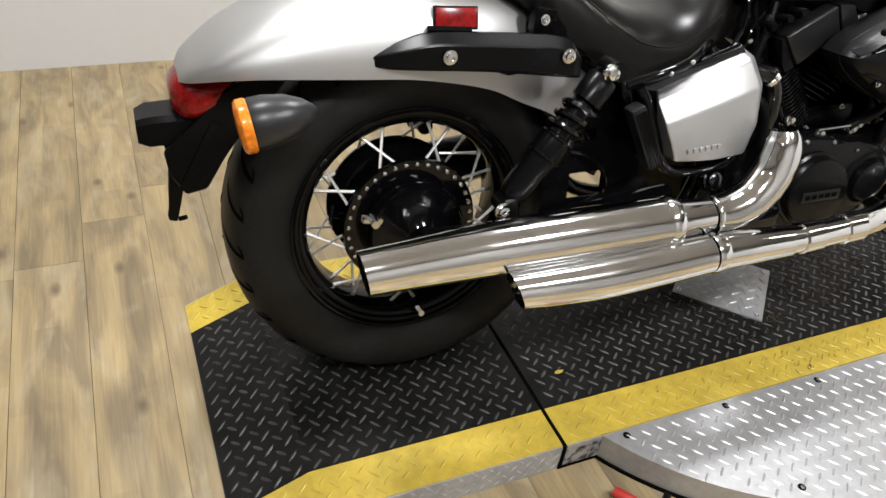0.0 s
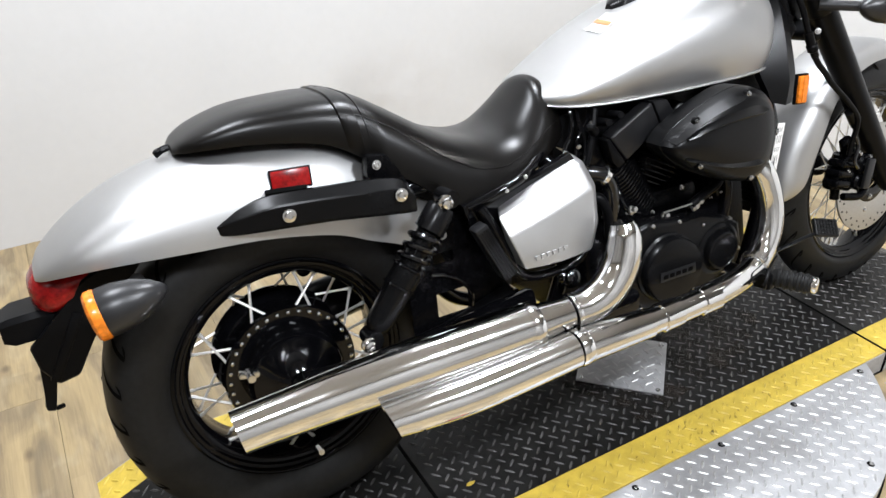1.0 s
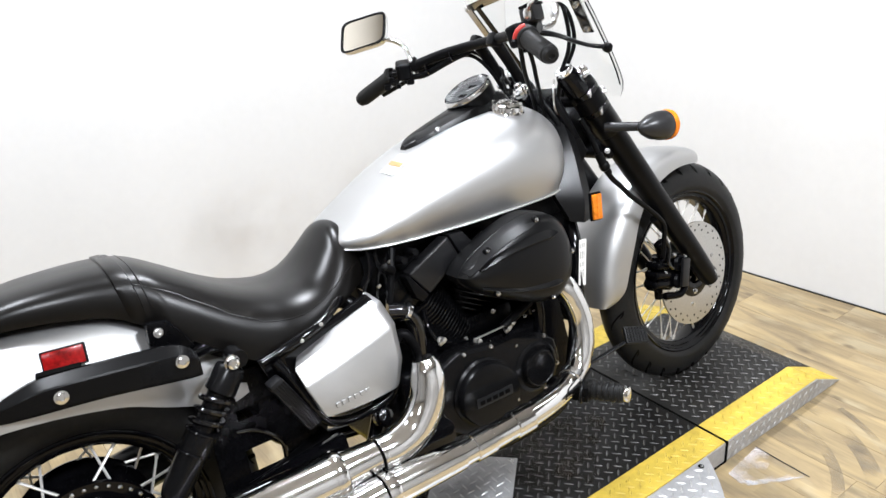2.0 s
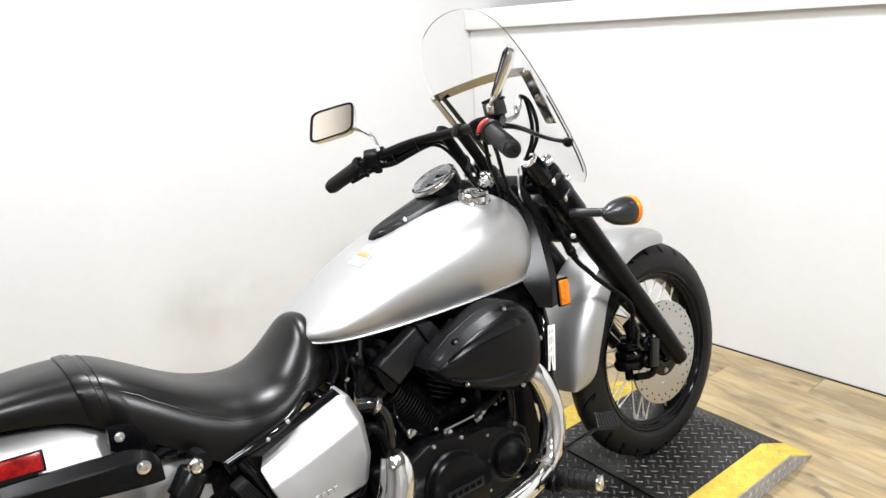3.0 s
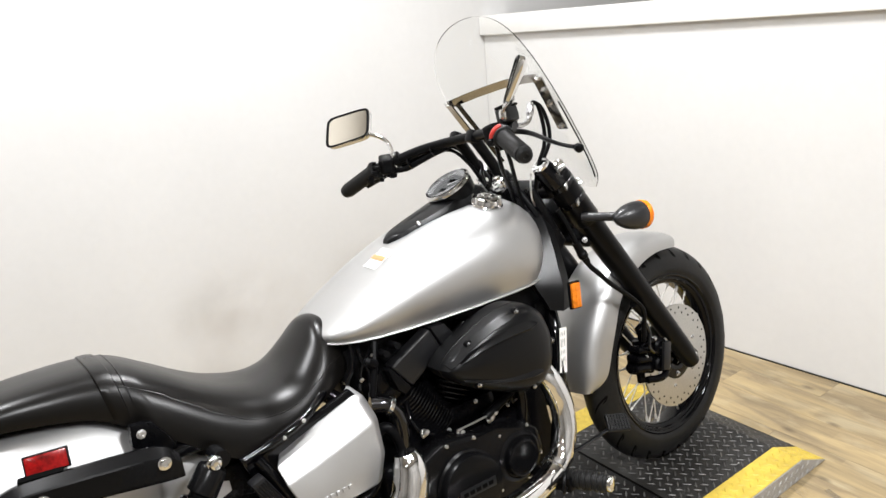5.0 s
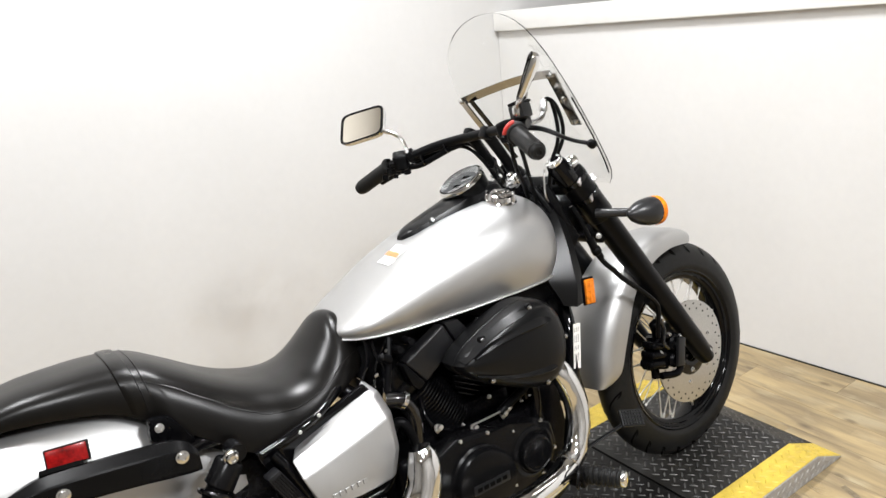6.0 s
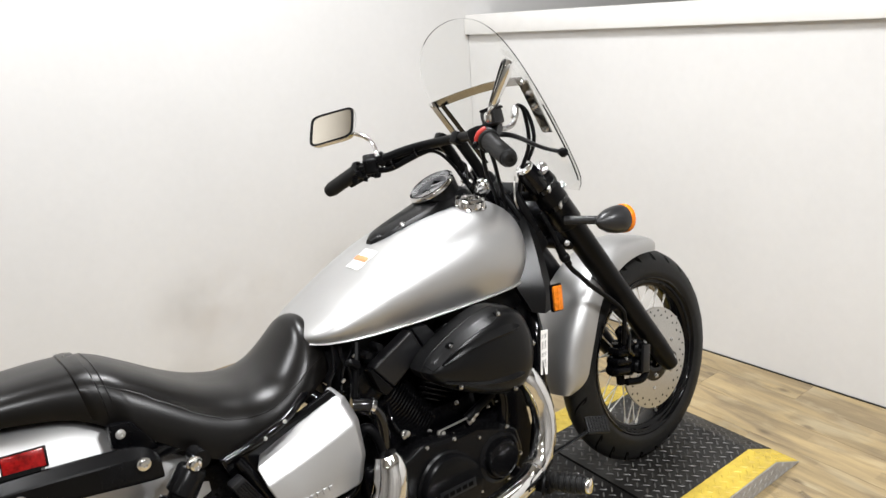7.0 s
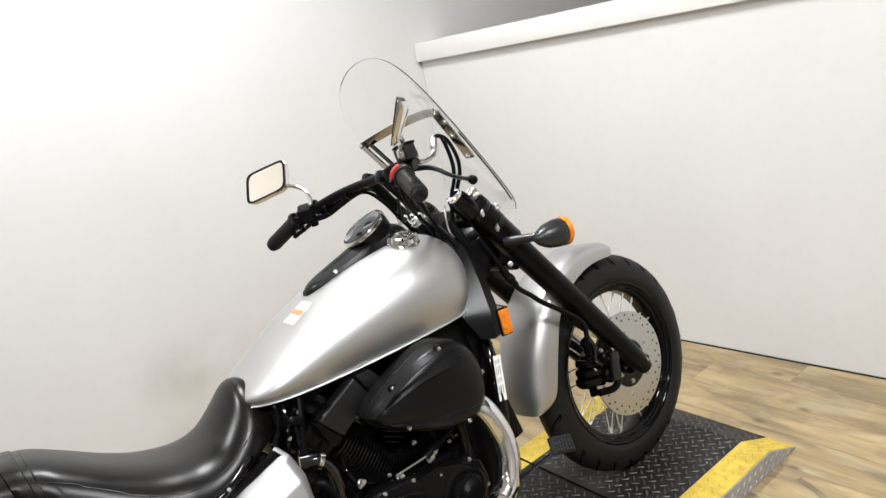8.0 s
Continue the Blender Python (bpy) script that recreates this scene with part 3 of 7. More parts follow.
def tyre(bm, R, width, bead, bead_w, seg=120, crown_h=0.052, round_y=0.75, round_r=0.9):
    """A tyre round the y axis: side walls, and a crown whose roundness the two powers set."""
    prof = []
    for k in range(9):
        t = k / 8
        prof.append((bead_w + (width / 2 - bead_w) * math.sin(t * math.pi / 2) ** 0.8, bead + (R - crown_h - bead) * t))
    crown = []
    for k in range(1, 15):
        a = k / 14 * math.pi / 2
        crown.append((width / 2 * math.cos(a) ** round_y if k < 14 else 0.0, R - crown_h + crown_h * math.sin(a) ** round_r))
    half = prof + crown
    full = half + [(-y, r) for y, r in reversed(half[:-1])]
    full = full + [(-bead_w * 0.8, bead - 0.012), (bead_w * 0.8, bead - 0.012)]
    rings = []
    for i in range(seg):
        th = 2 * math.pi * i / seg
        pts = []
        for y, r in full:
            pts.append((r * math.cos(th), y, r * math.sin(th)))
        rings.append(pts)
    vs = [ring(bm, p) for p in rings]
    k = len(full)
    for i in range(seg):
        a, b = vs[i], vs[(i + 1) % seg]
        for j in range(k):
            bm.faces.new((a[j], a[(j + 1) % k], b[(j + 1) % k], b[j]))


def around(bm, prof, seg=72):
    """A closed profile of (y, r) turned round the y axis."""
    vs = [ring(bm, [(r * math.cos(t), y, r * math.sin(t)) for y, r in prof]) for t in [2 * math.pi * i / seg for i in range(seg)]]
    k = len(prof)
    for i in range(seg):
        a, b = vs[i], vs[(i + 1) % seg]
        for j in range(k):
            bm.faces.new((a[j], a[(j + 1) % k], b[(j + 1) % k], b[j]))


def spokes(wheel, count, y_flange, r_flange, r_rim, y_rim, lean, r=0.0019):
    for side in (-1, 1):
        for i in range(count // 2):
            a = 2 * math.pi * (i + (0.25 if side > 0 else 0)) / (count // 2)
            b = a + lean * (1 if i % 2 else -1)
            p = V(r_flange * math.cos(a), side * y_flange, r_flange * math.sin(a))
            q = V(r_rim * math.cos(b), side * y_rim, r_rim * math.sin(b))
            bm = BM()
            d = (q - p).normalized()
            cyl(bm, p, q, r, r, 6)
            cyl(bm, q - d * 0.016, q + d * 0.004, 0.0034, 0.0034, 6)
            part("spoke", bm, SPOKE, wheel)


def groove_shades(wheel, R, width, crown_h, count, reach, skew, hook, round_y=0.75, round_r=0.9, half_w=0.0036):
    """Narrow black strips, painted groove shade, that curve from the tread's middle to its shoulder."""
    def at(y, th, lift=0.0011):
        a = math.acos(min(1.0, (2 * abs(y) / width)) ** (1 / round_y))
        r = R - crown_h + crown_h * math.sin(a) ** round_r + lift
        return V(r * math.cos(th), y, r * math.sin(th))
    for side in (-1, 1):
        for k in range(count):
            th0 = 2 * math.pi * (k + (0.5 if side > 0 else 0.0)) / count
            path = []
            for i in range(11):
                t = i / 10
                path.append((side * (0.010 + (reach - 0.010) * t), th0 + skew * t ** 0.7))
            path += [(side * (reach - 0.002), th0 + skew + hook * 0.5), (side * (reach - 0.008), th0 + skew + hook)]
            bm = BM()
            rows = []
            for i, (y, th) in enumerate(path):
                w = half_w if 0 < i < len(path) - 1 else 0.0014
                rows.append([bm.verts.new(at(y, th - w / R)), bm.verts.new(at(y, th + w / R))])
            for a, b in zip(rows, rows[1:]):
                bm.faces.new((a[0], a[1], b[1], b[0]))
            part("tread_groove", bm, GAP, wheel, smooth=0)


# rear wheel
bm = BM()
around(bm, [(-0.059, 0.217), (-0.0635, 0.2165), (-0.065, 0.213), (-0.063, 0.209), (-0.058, 0.2065), (-0.0565, 0.201), (-0.052, 0.198), (-0.050, 0.191), (-0.038, 0.182), (0.038, 0.182), (0.050, 0.191), (0.058, 0.2065), (0.063, 0.209), (0.065, 0.213), (0.059, 0.217), (0.052, 0.205), (0.034, 0.190), (-0.034, 0.190), (-0.052, 0.205)], 120)
rear_wheel = part("rear_wheel", bm, RIM, bike, "gloss black spoked rear wheel")
rear_wheel.matrix_basis = pose(0, 0, 0.318)
bm = BM()
tyre(bm, 0.318, 0.166, 0.213, 0.058)
rear_tyre = part("tyre", bm, RUBBER, rear_wheel, "wide black tyre with curved tread grooves", smooth=50)
groove_shades(rear_tyre, 0.318, 0.166, 0.052, 27, 0.074, 0.16, -0.07, half_w=0.0044)
bm = BM()
around(bm, [(-0.045, 0.02), (-0.045, 0.085), (-0.060, 0.088), (-0.062, 0.122), (-0.054, 0.124), (-0.03, 0.106), (0.03, 0.106), (0.05, 0.126), (0.058, 0.124), (0.058, 0.08), (0.075, 0.07), (0.075, 0.02)], 64)
part("hub", bm, GLOSS, rear_wheel, "gloss black hub")
bm = BM()
around(bm, [(-0.046, 0.02), (-0.046, 0.086), (-0.066, 0.091), (-0.088, 0.090), (-0.100, 0.082), (-0.104, 0.062), (-0.116, 0.036), (-0.124, 0.026), (-0.124, 0.02)], 64)
drum = part("brake_drum", bm, GLOSS, rear_wheel, "gloss black brake drum cover")
bm = BM()
for k in range(3):
    a = radians(200 + 20 * k)
    cyl(bm, (0.062 * math.cos(a), -0.10, 0.062 * math.sin(a)), (0.062 * math.cos(a), -0.114, 0.062 * math.sin(a)), 0.006, 0.005, 8)
part("stud", bm, BOLT, drum)
bm = BM()
box(bm, (-0.088, -0.118, 0.05), (0.035, 0.014, 0.012), (0, 12, 0), 0.003)
cyl(bm, (-0.088, -0.112, 0.05), (-0.088, -0.14, 0.05), 0.008, 0.007, 10)
part("brake_lever", bm, BOLT, drum, "steel brake arm")
for i in range(36):
    a = 2 * math.pi * (i + 0.5) / 36
    bm = BM()
    lathe(bm, (0.114 * math.cos(a), -0.0615, 0.114 * math.sin(a)), (0, -1, 0), [(0, 0.0045), (0.003, 0.004), (0.0045, 0.001)], 8)
    part("rivet", bm, BOLT, rear_wheel)
spokes(rear_wheel, 36, 0.057, 0.113, 0.186, 0.022, 0.31, 0.0026)
bm = BM()
cyl(bm, (0.02, -0.055, -0.19), (0.02, -0.078, -0.186), 0.007, 0.006, 10)
part("valve", bm, BOLT, rear_wheel)

# swing arm
bm = BM()
tube(bm, [(0.0, -0.135, 0.318), (0.12, -0.145, 0.320), (0.30, -0.135, 0.328), (0.44, -0.11, 0.352)], [0.026, 0.023, 0.023, 0.034], 14)
tube(bm, [(0.0, 0.135, 0.318), (0.15, 0.145, 0.335), (0.30, 0.135, 0.36), (0.44, 0.11, 0.385)], [0.05, 0.05, 0.045, 0.04], 12)
tube(bm, [(0.425, -0.11, 0.385), (0.43, 0, 0.39), (0.425, 0.11, 0.385)], 0.026, 12)
cyl(bm, (0.0, -0.155, 0.318), (0.0, 0.155, 0.318), 0.013, seg=12)
part("swingarm", bm, SATIN, bike, "gloss black swing arm and axle")
bm = BM()
lathe(bm, (0.0, -0.152, 0.318), (0, -1, 0), [(0, 0.02), (0.004, 0.02), (0.004, 0.015), (0.016, 0.014), (0.018, 0.006)], 6)
part("axle_nut", bm, BOLT, bike)
# inner mud guard ahead of the rear wheel
bm = BM()
rings = []
for a in np.linspace(radians(38), radians(13), 10):
    rr = 0.345
    rings.append([(rr * math.cos(a), y, 0.318 + rr * math.sin(a)) for y in (-0.10, 0.10)] + [((rr + 0.006) * math.cos(a), y, 0.318 + (rr + 0.006) * math.sin(a)) for y in (0.10, -0.10)])
skin(bm, rings)
part("inner_mudguard", bm, PLASTIC, bike, "black plastic inner mudguard")


# black plate beside the swing arm, with the openings through which the floor shows
bm = BM()
xs, zs = (0.225, 0.279, 0.322, 0.348, 0.425), (0.335, 0.356, 0.406, 0.466, 0.488, 0.560)
grid = [[bm.verts.new((x, -0.116, z)) for z in zs] for x in xs]
faces = [bm.faces.new((grid[i][k], grid[i + 1][k], grid[i + 1][k + 1], grid[i][k + 1])) for i in range(4) for k in range(5) if (i, k) not in ((1, 1), (2, 1), (1, 3))]
for v in bmesh.ops.extrude_face_region(bm, geom=faces)["geom"]:
    if isinstance(v, bmesh.types.BMVert):
        v.co.y -= 0.005
guard = part("swingarm_guard", bm, ENGINE, bike, "black guard plate ahead of the rear wheel", smooth=0)
bm = BM()
tube(bm, [(0.270, -0.126, 0.452), (0.300, -0.127, 0.444), (0.330, -0.127, 0.422), (0.350, -0.127, 0.392), (0.352, -0.126, 0.360)], 0.0042, 8)
part("drain_hose", bm, WET, guard, "thin glossy hose")


def shock(y):
    s = -1 if y < 0 else 1
    fore = V(0.014, 0, 0)      # the body stands a little ahead of its bolts
    a, b = V(0.272, y, 0.616) + fore, V(0.100, y - s * -0.004, 0.404) + fore
    d = (b - a).normalized()
    L = (b - a).length
    bm = BM()
    lathe(bm, a + d * 0.014, d, [(0, 0.012), (0.004, 0.0235), (0.008, 0.026), (0.050, 0.0275), (0.054, 0.020), (0.15, 0.019)], 24)
    cyl(bm, a + V(0, -0.020, 0), a + V(0, 0.020, 0), 0.0155, seg=16)
    cyl(bm, b + V(0, -0.018, 0), b + V(0, 0.018, 0), 0.016, seg=16)
    body = part("shock_absorber", bm, COVER, bike, "black shock absorber with coil spring")
    bm = BM()
    lathe(bm, a + d * (L * 0.49), d, [(0, 0.020), (0.003, 0.0265), (0.034, 0.0275), (0.040, 0.0262), (L * 0.5 - 0.030, 0.0245), (L * 0.5 - 0.016, 0.021), (L * 0.5 - 0.008, 0.012)], 24)
    part("lower_sleeve", bm, COVER, body, "black tapered spring sleeve")
    for k in (0.0, 0.036):
        bm = BM()
        lathe(bm, a + d * (L * 0.49 + k), d, [(0, 0.026), (0.0015, 0.0298), (0.0045, 0.0302), (0.006, 0.0270)], 24)
        part("sleeve_ring", bm, GLOSS, body, "gloss black rim of the sleeve")
    bm = BM()
    u, w = basis(d)
    turns, s0, s1 = 3.4, 0.066, L * 0.49
    pts = [a + d * (s0 + (s1 - s0) * i / 90) + (u * math.cos(2 * math.pi * turns * i / 90) + w * math.sin(2 * math.pi * turns * i / 90)) * 0.0265 for i in range(91)]
    tube(bm, pts, 0.0052, 8, smooth=False)
    part("spring", bm, WET, body, "black coil spring")
    for p, nm in ((a, "top_bolt"), (b, "bottom_bolt")):
        bm = BM()
        lathe(bm, p - fore + V(0, s * 0.02, 0), (0, s, 0), [(0, 0.0138), (0.004, 0.0134), (0.007, 0.0104), (0.013, 0.0096), (0.015, 0.0055), (0.011, 0.0045)], 14)
        part(nm, bm, CHROME, body, "chrome cap bolt")
    return body


shock(-0.19)
shock(0.19)


def shell(rows, n=3, power=2.4, thick=0.955, seg=22, peak=0.0):
    """An arched guard: rows of x, half width, z of the lower edge, z of the crown."""
    bm = BM()
    rings = []
    for x, w, zb, zt in sections(rows, n):
        outer = []
        for k in range(seg + 1):
            a = math.pi * k / seg
            c, s = math.cos(a), math.sin(a)
            outer.append((x, -w * math.copysign(abs(c) ** (2 / power), c), zb + (zt - zb) * s ** (2 / power)))
        inner = [(x, y * thick, zb + (z - zb) * (thick - 0.03)) for _, y, z in reversed(outer)]
        rings.append(outer + inner)
    skin(bm, rings)
    return bm


FENDER_ROWS = [
    (-0.360, 0.045, 0.599, 0.610), (-0.346, 0.080, 0.606, 0.629), (-0.306, 0.112, 0.615, 0.662), (-0.26, 0.128, 0.6185, 0.691), (-0.20, 0.136, 0.617, 0.719),
    (-0.12, 0.139, 0.612, 0.740), (-0.03, 0.140, 0.606, 0.750), (0.05, 0.140, 0.593, 0.750), (0.11, 0.138, 0.577, 0.744), (0.16, 0.134, 0.553, 0.73),
    (0.21, 0.130, 0.532, 0.705), (0.25, 0.126, 0.512, 0.672), (0.285, 0.124, 0.508, 0.640), (0.312, 0.122, 0.515, 0.612)]
rear_fender = part("rear_fender", shell(FENDER_ROWS), SILVER, bike, "satin silver rear fender")
bm = BM()
box(bm, (0, 0, 0.001), (0.068, 0.034, 0.007), bevel=0.002)
bm.transform(pose(0.040, -0.128, 0.692, 72, 0, -14))
reflector = part("side_reflector", bm, PLASTIC, rear_fender, "black reflector holder")
bm = BM()
box(bm, (0, 0, 0.004), (0.062, 0.029, 0.008), bevel=0.002)
bm.transform(pose(0.040, -0.129, 0.692, 72, 0, -14))
part("lens", bm, RED, reflector, "red reflector")
# chrome stay bolt at the rear of the seat
bm = BM()
tube(bm, [(-0.10, 0.0, 0.752), (-0.125, 0.0, 0.751), (-0.142, 0.0, 0.743)], 0.006, 8)
lathe(bm, (-0.135, 0.0, 0.745), (-0.3, 0, 1), [(0, 0.008), (0.005, 0.008), (0.008, 0.005)], 10)
part("seat_tab", bm, SATIN, rear_fender, "seat fixing tab")

# fender struts
for s in (-1, 1):
    bm = BM()
    rings = []
    for x, zb, zt, th in sections([(-0.106, 0.634, 0.639, 0.006), (-0.096, 0.629, 0.6465, 0.015), (-0.070, 0.6255, 0.6565, 0.023), (-0.035, 0.624, 0.668, 0.026), (0.0, 0.623, 0.6765, 0.027), (0.08, 0.6205, 0.6755, 0.027), (0.17, 0.6125, 0.672, 0.026), (0.208, 0.609, 0.664, 0.024), (0.226, 0.607, 0.644, 0.016)], 2):
        y0 = 0.134 + 0.19 * (x + 0.02)
        h = zt - zb
        rings.append([(x, s * y, z) for y, z in ((y0, zb), (y0 + th * 0.86, zb), (y0 + th, zb + h * 0.10), (y0 + th, zt - h * 0.30), (y0 + th * 0.94, zt - h * 0.24), (y0 + th * 0.30, zt), (y0, zt))])
    skin(bm, rings)
    strut = part("fender_strut", bm, COVER, bike, "dark grey fender strut cover", smooth=24)
    for x, z in ((0.017, 0.645), (0.197, 0.645)):
        bm = BM()
        hexbolt(bm, (x, s * (0.162 + 0.19 * (x + 0.02)), z), (0, s, 0), 0.0084, 0.009)
        part("bolt", bm, CHROME, strut, "chrome bolt")
# black bracket where the fender ends under the seat, and the slot below the reflector
bm = BM()
prism(bm, [(0.164, -0.122, 0.668), (0.168, -0.122, 0.706), (0.205, -0.122, 0.700), (0.222, -0.122, 0.672), (0.240, -0.122, 0.640), (0.200, -0.122, 0.640)], (0, -0.023, 0), 0.006, 2)
mount = part("fender_mount", bm, ENGINE, bike, "black mount plate under the seat")
bm = BM()
hexbolt(bm, (0.183, -0.145, 0.6865), (0.1, -1, 0.1), 0.0062, 0.006)
part("bolt", bm, BOLT, mount)
bm = BM()
box(bm, (0, 0, 0), (0.067, 0.012, 0.005), (0, 0, 0), 0.0018)
bm.transform(pose(0.026, -0.1415, 0.6785, 20, 0.8, -12))
part("rubber_pad", bm, GAP, rear_fender, "black rubber pad under the reflector")

# tail light and number plate bracket
bm = BM()
rings = []
for x, w, z0, z1 in sections([(-0.285, 0.055, 0.566, 0.602), (-0.315, 0.064, 0.542, 0.610), (-0.342, 0.064, 0.533, 0.612), (-0.362, 0.055, 0.538, 0.606), (-0.374, 0.034, 0.552, 0.592)], 3):
    rings.append([(x, w * math.copysign(abs(math.cos(a)) ** 0.7, math.cos(a)), (z0 + z1) / 2 + (z1 - z0) / 2 * math.copysign(abs(math.sin(a)) ** 0.8, math.sin(a))) for a in [2 * math.pi * k / 24 for k in range(24)]])
skin(bm, rings)
part("tail_light", bm, RED, bike, "red tail light lens")
bm = BM()
for y in (-0.062, 0.062):
    prism(bm, [(-0.25, y, 0.607), (-0.30, y, 0.585), (-0.345, y, 0.540), (-0.395, y, 0.498), (-0.39, y, 0.458), (-0.37, y, 0.425), (-0.338, y, 0.431), (-0.30, y, 0.490), (-0.272, y, 0.525), (-0.235, y, 0.56), (-0.20, y, 0.60)], (0, 0.01 if y < 0 else -0.01, 0), 0.003, 1)
box(bm, (-0.345, 0, 0.485), (0.016, 0.13, 0.12), (0, 30, 0), 0.004)
box(bm, (-0.30, 0, 0.575), (0.10, 0.11, 0.03), (0, 20, 0), 0.008)
bracket = part("plate_bracket", bm, PLASTIC, bike, "black plastic number plate bracket")
bm = BM()
rings = []
for x, hw, z0, z1 in ((-0.34, 0.042, 0.508, 0.544), (-0.37, 0.046, 0.504, 0.548), (-0.412, 0.045, 0.503, 0.546), (-0.428, 0.036, 0.507, 0.540)):
    rings.append([(x, -hw, z0), (x, hw, z0), (x, hw, z1 - 0.008), (x, hw * 0.8, z1), (x, -hw * 0.8, z1), (x, -hw, z1 - 0.008)])
skin(bm, rings)
part("plate_lamp", bm, PLASTIC, bracket, "black plate lamp housing")
bm = BM()
prism(bm, [(-0.366, -0.04, 0.47), (-0.392, -0.04, 0.46), (-0.396, -0.04, 0.40), (-0.402, -0.04, 0.385), (-0.401, -0.04, 0.374), (-0.388, -0.04, 0.370), (-0.38, -0.04, 0.40), (-0.372, -0.04, 0.43)], (0, 0.01, 0), 0.002, 1)
cyl(bm, (-0.385, -0.045, 0.378), (-0.375, -0.05, 0.382), 0.004, seg=8)
part("plate_tab", bm, SATIN, bracket)


def indicator(name, base, tip, lens_dir, size, stem_r=0.013, label="", housing=COVER):
    """A bullet-shaped indicator: a stem, a tapered housing and an amber lens."""
    base, tip, d = Vector(base), Vector(tip), Vector(lens_dir).normalized()
    bm = BM()
    cyl(bm, base, tip, stem_r, stem_r * 0.9, 12)
    L, R = size
    lathe(bm, tip - d * (L * 0.62), d, [(0, 0.002), (L * 0.04, R * 0.22), (L * 0.2, R * 0.55), (L * 0.45, R * 0.84), (L * 0.75, R * 0.99), (L * 0.97, R), (L, R * 0.97)], 26)
    body = part(name, bm, housing, bike, label)
    bm = BM()
    lathe(bm, tip + d * (L * 0.38), d, [(0, R * 1.0), (R * 0.08, R * 1.04), (R * 0.36, R * 1.02), (R * 0.46, R * 0.92), (R * 0.52, R * 0.6), (R * 0.54, 0.002)], 26)
    part("lens", bm, AMBER, body, "amber lens")
    return body


indicator("rear_indicator", (-0.22, -0.09, 0.575), (-0.244, -0.186, 0.580), (-1, 0.02, -0.16), (0.094, 0.0375), 0.012, "grey bullet indicator with amber lens", HOUSING)


# ---- seat ----
SEAT_ROWS = [
    (-0.118, 0.040, 0.748, 0.756), (-0.104, 0.068, 0.750, 0.768), (-0.070, 0.092, 0.752, 0.784), (-0.01, 0.106, 0.750, 0.800), (0.06, 0.116, 0.741, 0.804),
    (0.13, 0.124, 0.722, 0.803), (0.19, 0.135, 0.681, 0.792), (0.25, 0.149, 0.640, 0.757), (0.31, 0.163, 0.594, 0.718), (0.37, 0.170, 0.566, 0.688),
    (0.43, 0.165, 0.578, 0.674), (0.485, 0.151, 0.606, 0.684), (0.53, 0.136, 0.620, 0.724), (0.562, 0.121, 0.632, 0.755), (0.588, 0.105, 0.640, 0.757), (0.607, 0.086, 0.650, 0.738), (0.618, 0.060, 0.664, 0.714), (0.622, 0.025, 0.680, 0.698)]


def seat_ring(x, w, zb, zt, grow=0.0, seg=30, lean=0.0):
    pts = []
    for k in range(seg + 1):
        a = math.pi * k / seg
        c, s = math.cos(a), math.sin(a)
        horn = min(1.0, max(0.0, (x - 0.40) / 0.12))
        y = -w * math.copysign(abs(c) ** (0.62 + 0.36 * horn), c)
        y *= 1 - (0.12 if x < 0.2 else 0.03) * (1 - s)
        z = zb + (zt - zb) * s ** (0.85 + 0.35 * horn)
        pts.append((x - lean * (1 - s), y * (1 + grow / max(w, 0.02)), z + grow * s))
    pts += [(x - lean, w * 0.55, zb - 0.004), (x - lean, -w * 0.55, zb - 0.004)]
    return pts


bm = BM()
skin(bm, [seat_ring(*r) for r in sections(SEAT_ROWS, 5)])
seat = part("seat", bm, VINYL, bike, "black vinyl seat with a stepped pillion pad", smooth=60)
dense = sections(SEAT_ROWS, 12)


def seat_at(x):
    return min(dense, key=lambda r: abs(r[0] - x))[1:]


bm = BM()
skin(bm, [seat_ring(x, *seat_at(x), grow=g, lean=-0.012) for x, g in ((0.138, 0.0), (0.140, 0.0030), (0.153, 0.0038), (0.166, 0.0030), (0.168, 0.0))])
part("strap", bm, VINYL, seat, "black vinyl strap across the seat", smooth=50)
bm = BM()
tube(bm, [Vector(p) for p in seat_ring(0.180, *seat_at(0.180), grow=0.0004, lean=-0.012)[:31]], 0.0010, 6, smooth=False)
part("seam", bm, VINYL, seat)
for s in (-1, 1):
    bm = BM()
    line = []
    for x in np.linspace(0.16, 0.59, 40):
        k = 7.0 - 3.2 * max(0.0, (x - 0.22) / 0.37)
        r = seat_ring(x, *seat_at(x), grow=0.0004)
        i0 = int(k)
        p = Vector(r[i0]).lerp(Vector(r[i0 + 1]), k - i0)
        line.append(V(p.x, p.y if s < 0 else -p.y, p.z))
    tube(bm, line, 0.0010, 6, smooth=False)
    part("side_seam", bm, VINYL, seat)

# ---- fuel tank ----
TANK_ROWS = [
    (0.560, 0.060, 0.712, 0.726), (0.580, 0.100, 0.706, 0.740), (0.62, 0.130, 0.702, 0.764), (0.68, 0.146, 0.699, 0.800), (0.75, 0.158, 0.698, 0.838), (0.84, 0.168, 0.698, 0.874),
    (0.94, 0.174, 0.699, 0.899), (1.03, 0.172, 0.700, 0.909), (1.09, 0.160, 0.702, 0.902), (1.135, 0.132, 0.712, 0.880), (1.162, 0.096, 0.730, 0.852), (1.176, 0.05, 0.760, 0.820)]


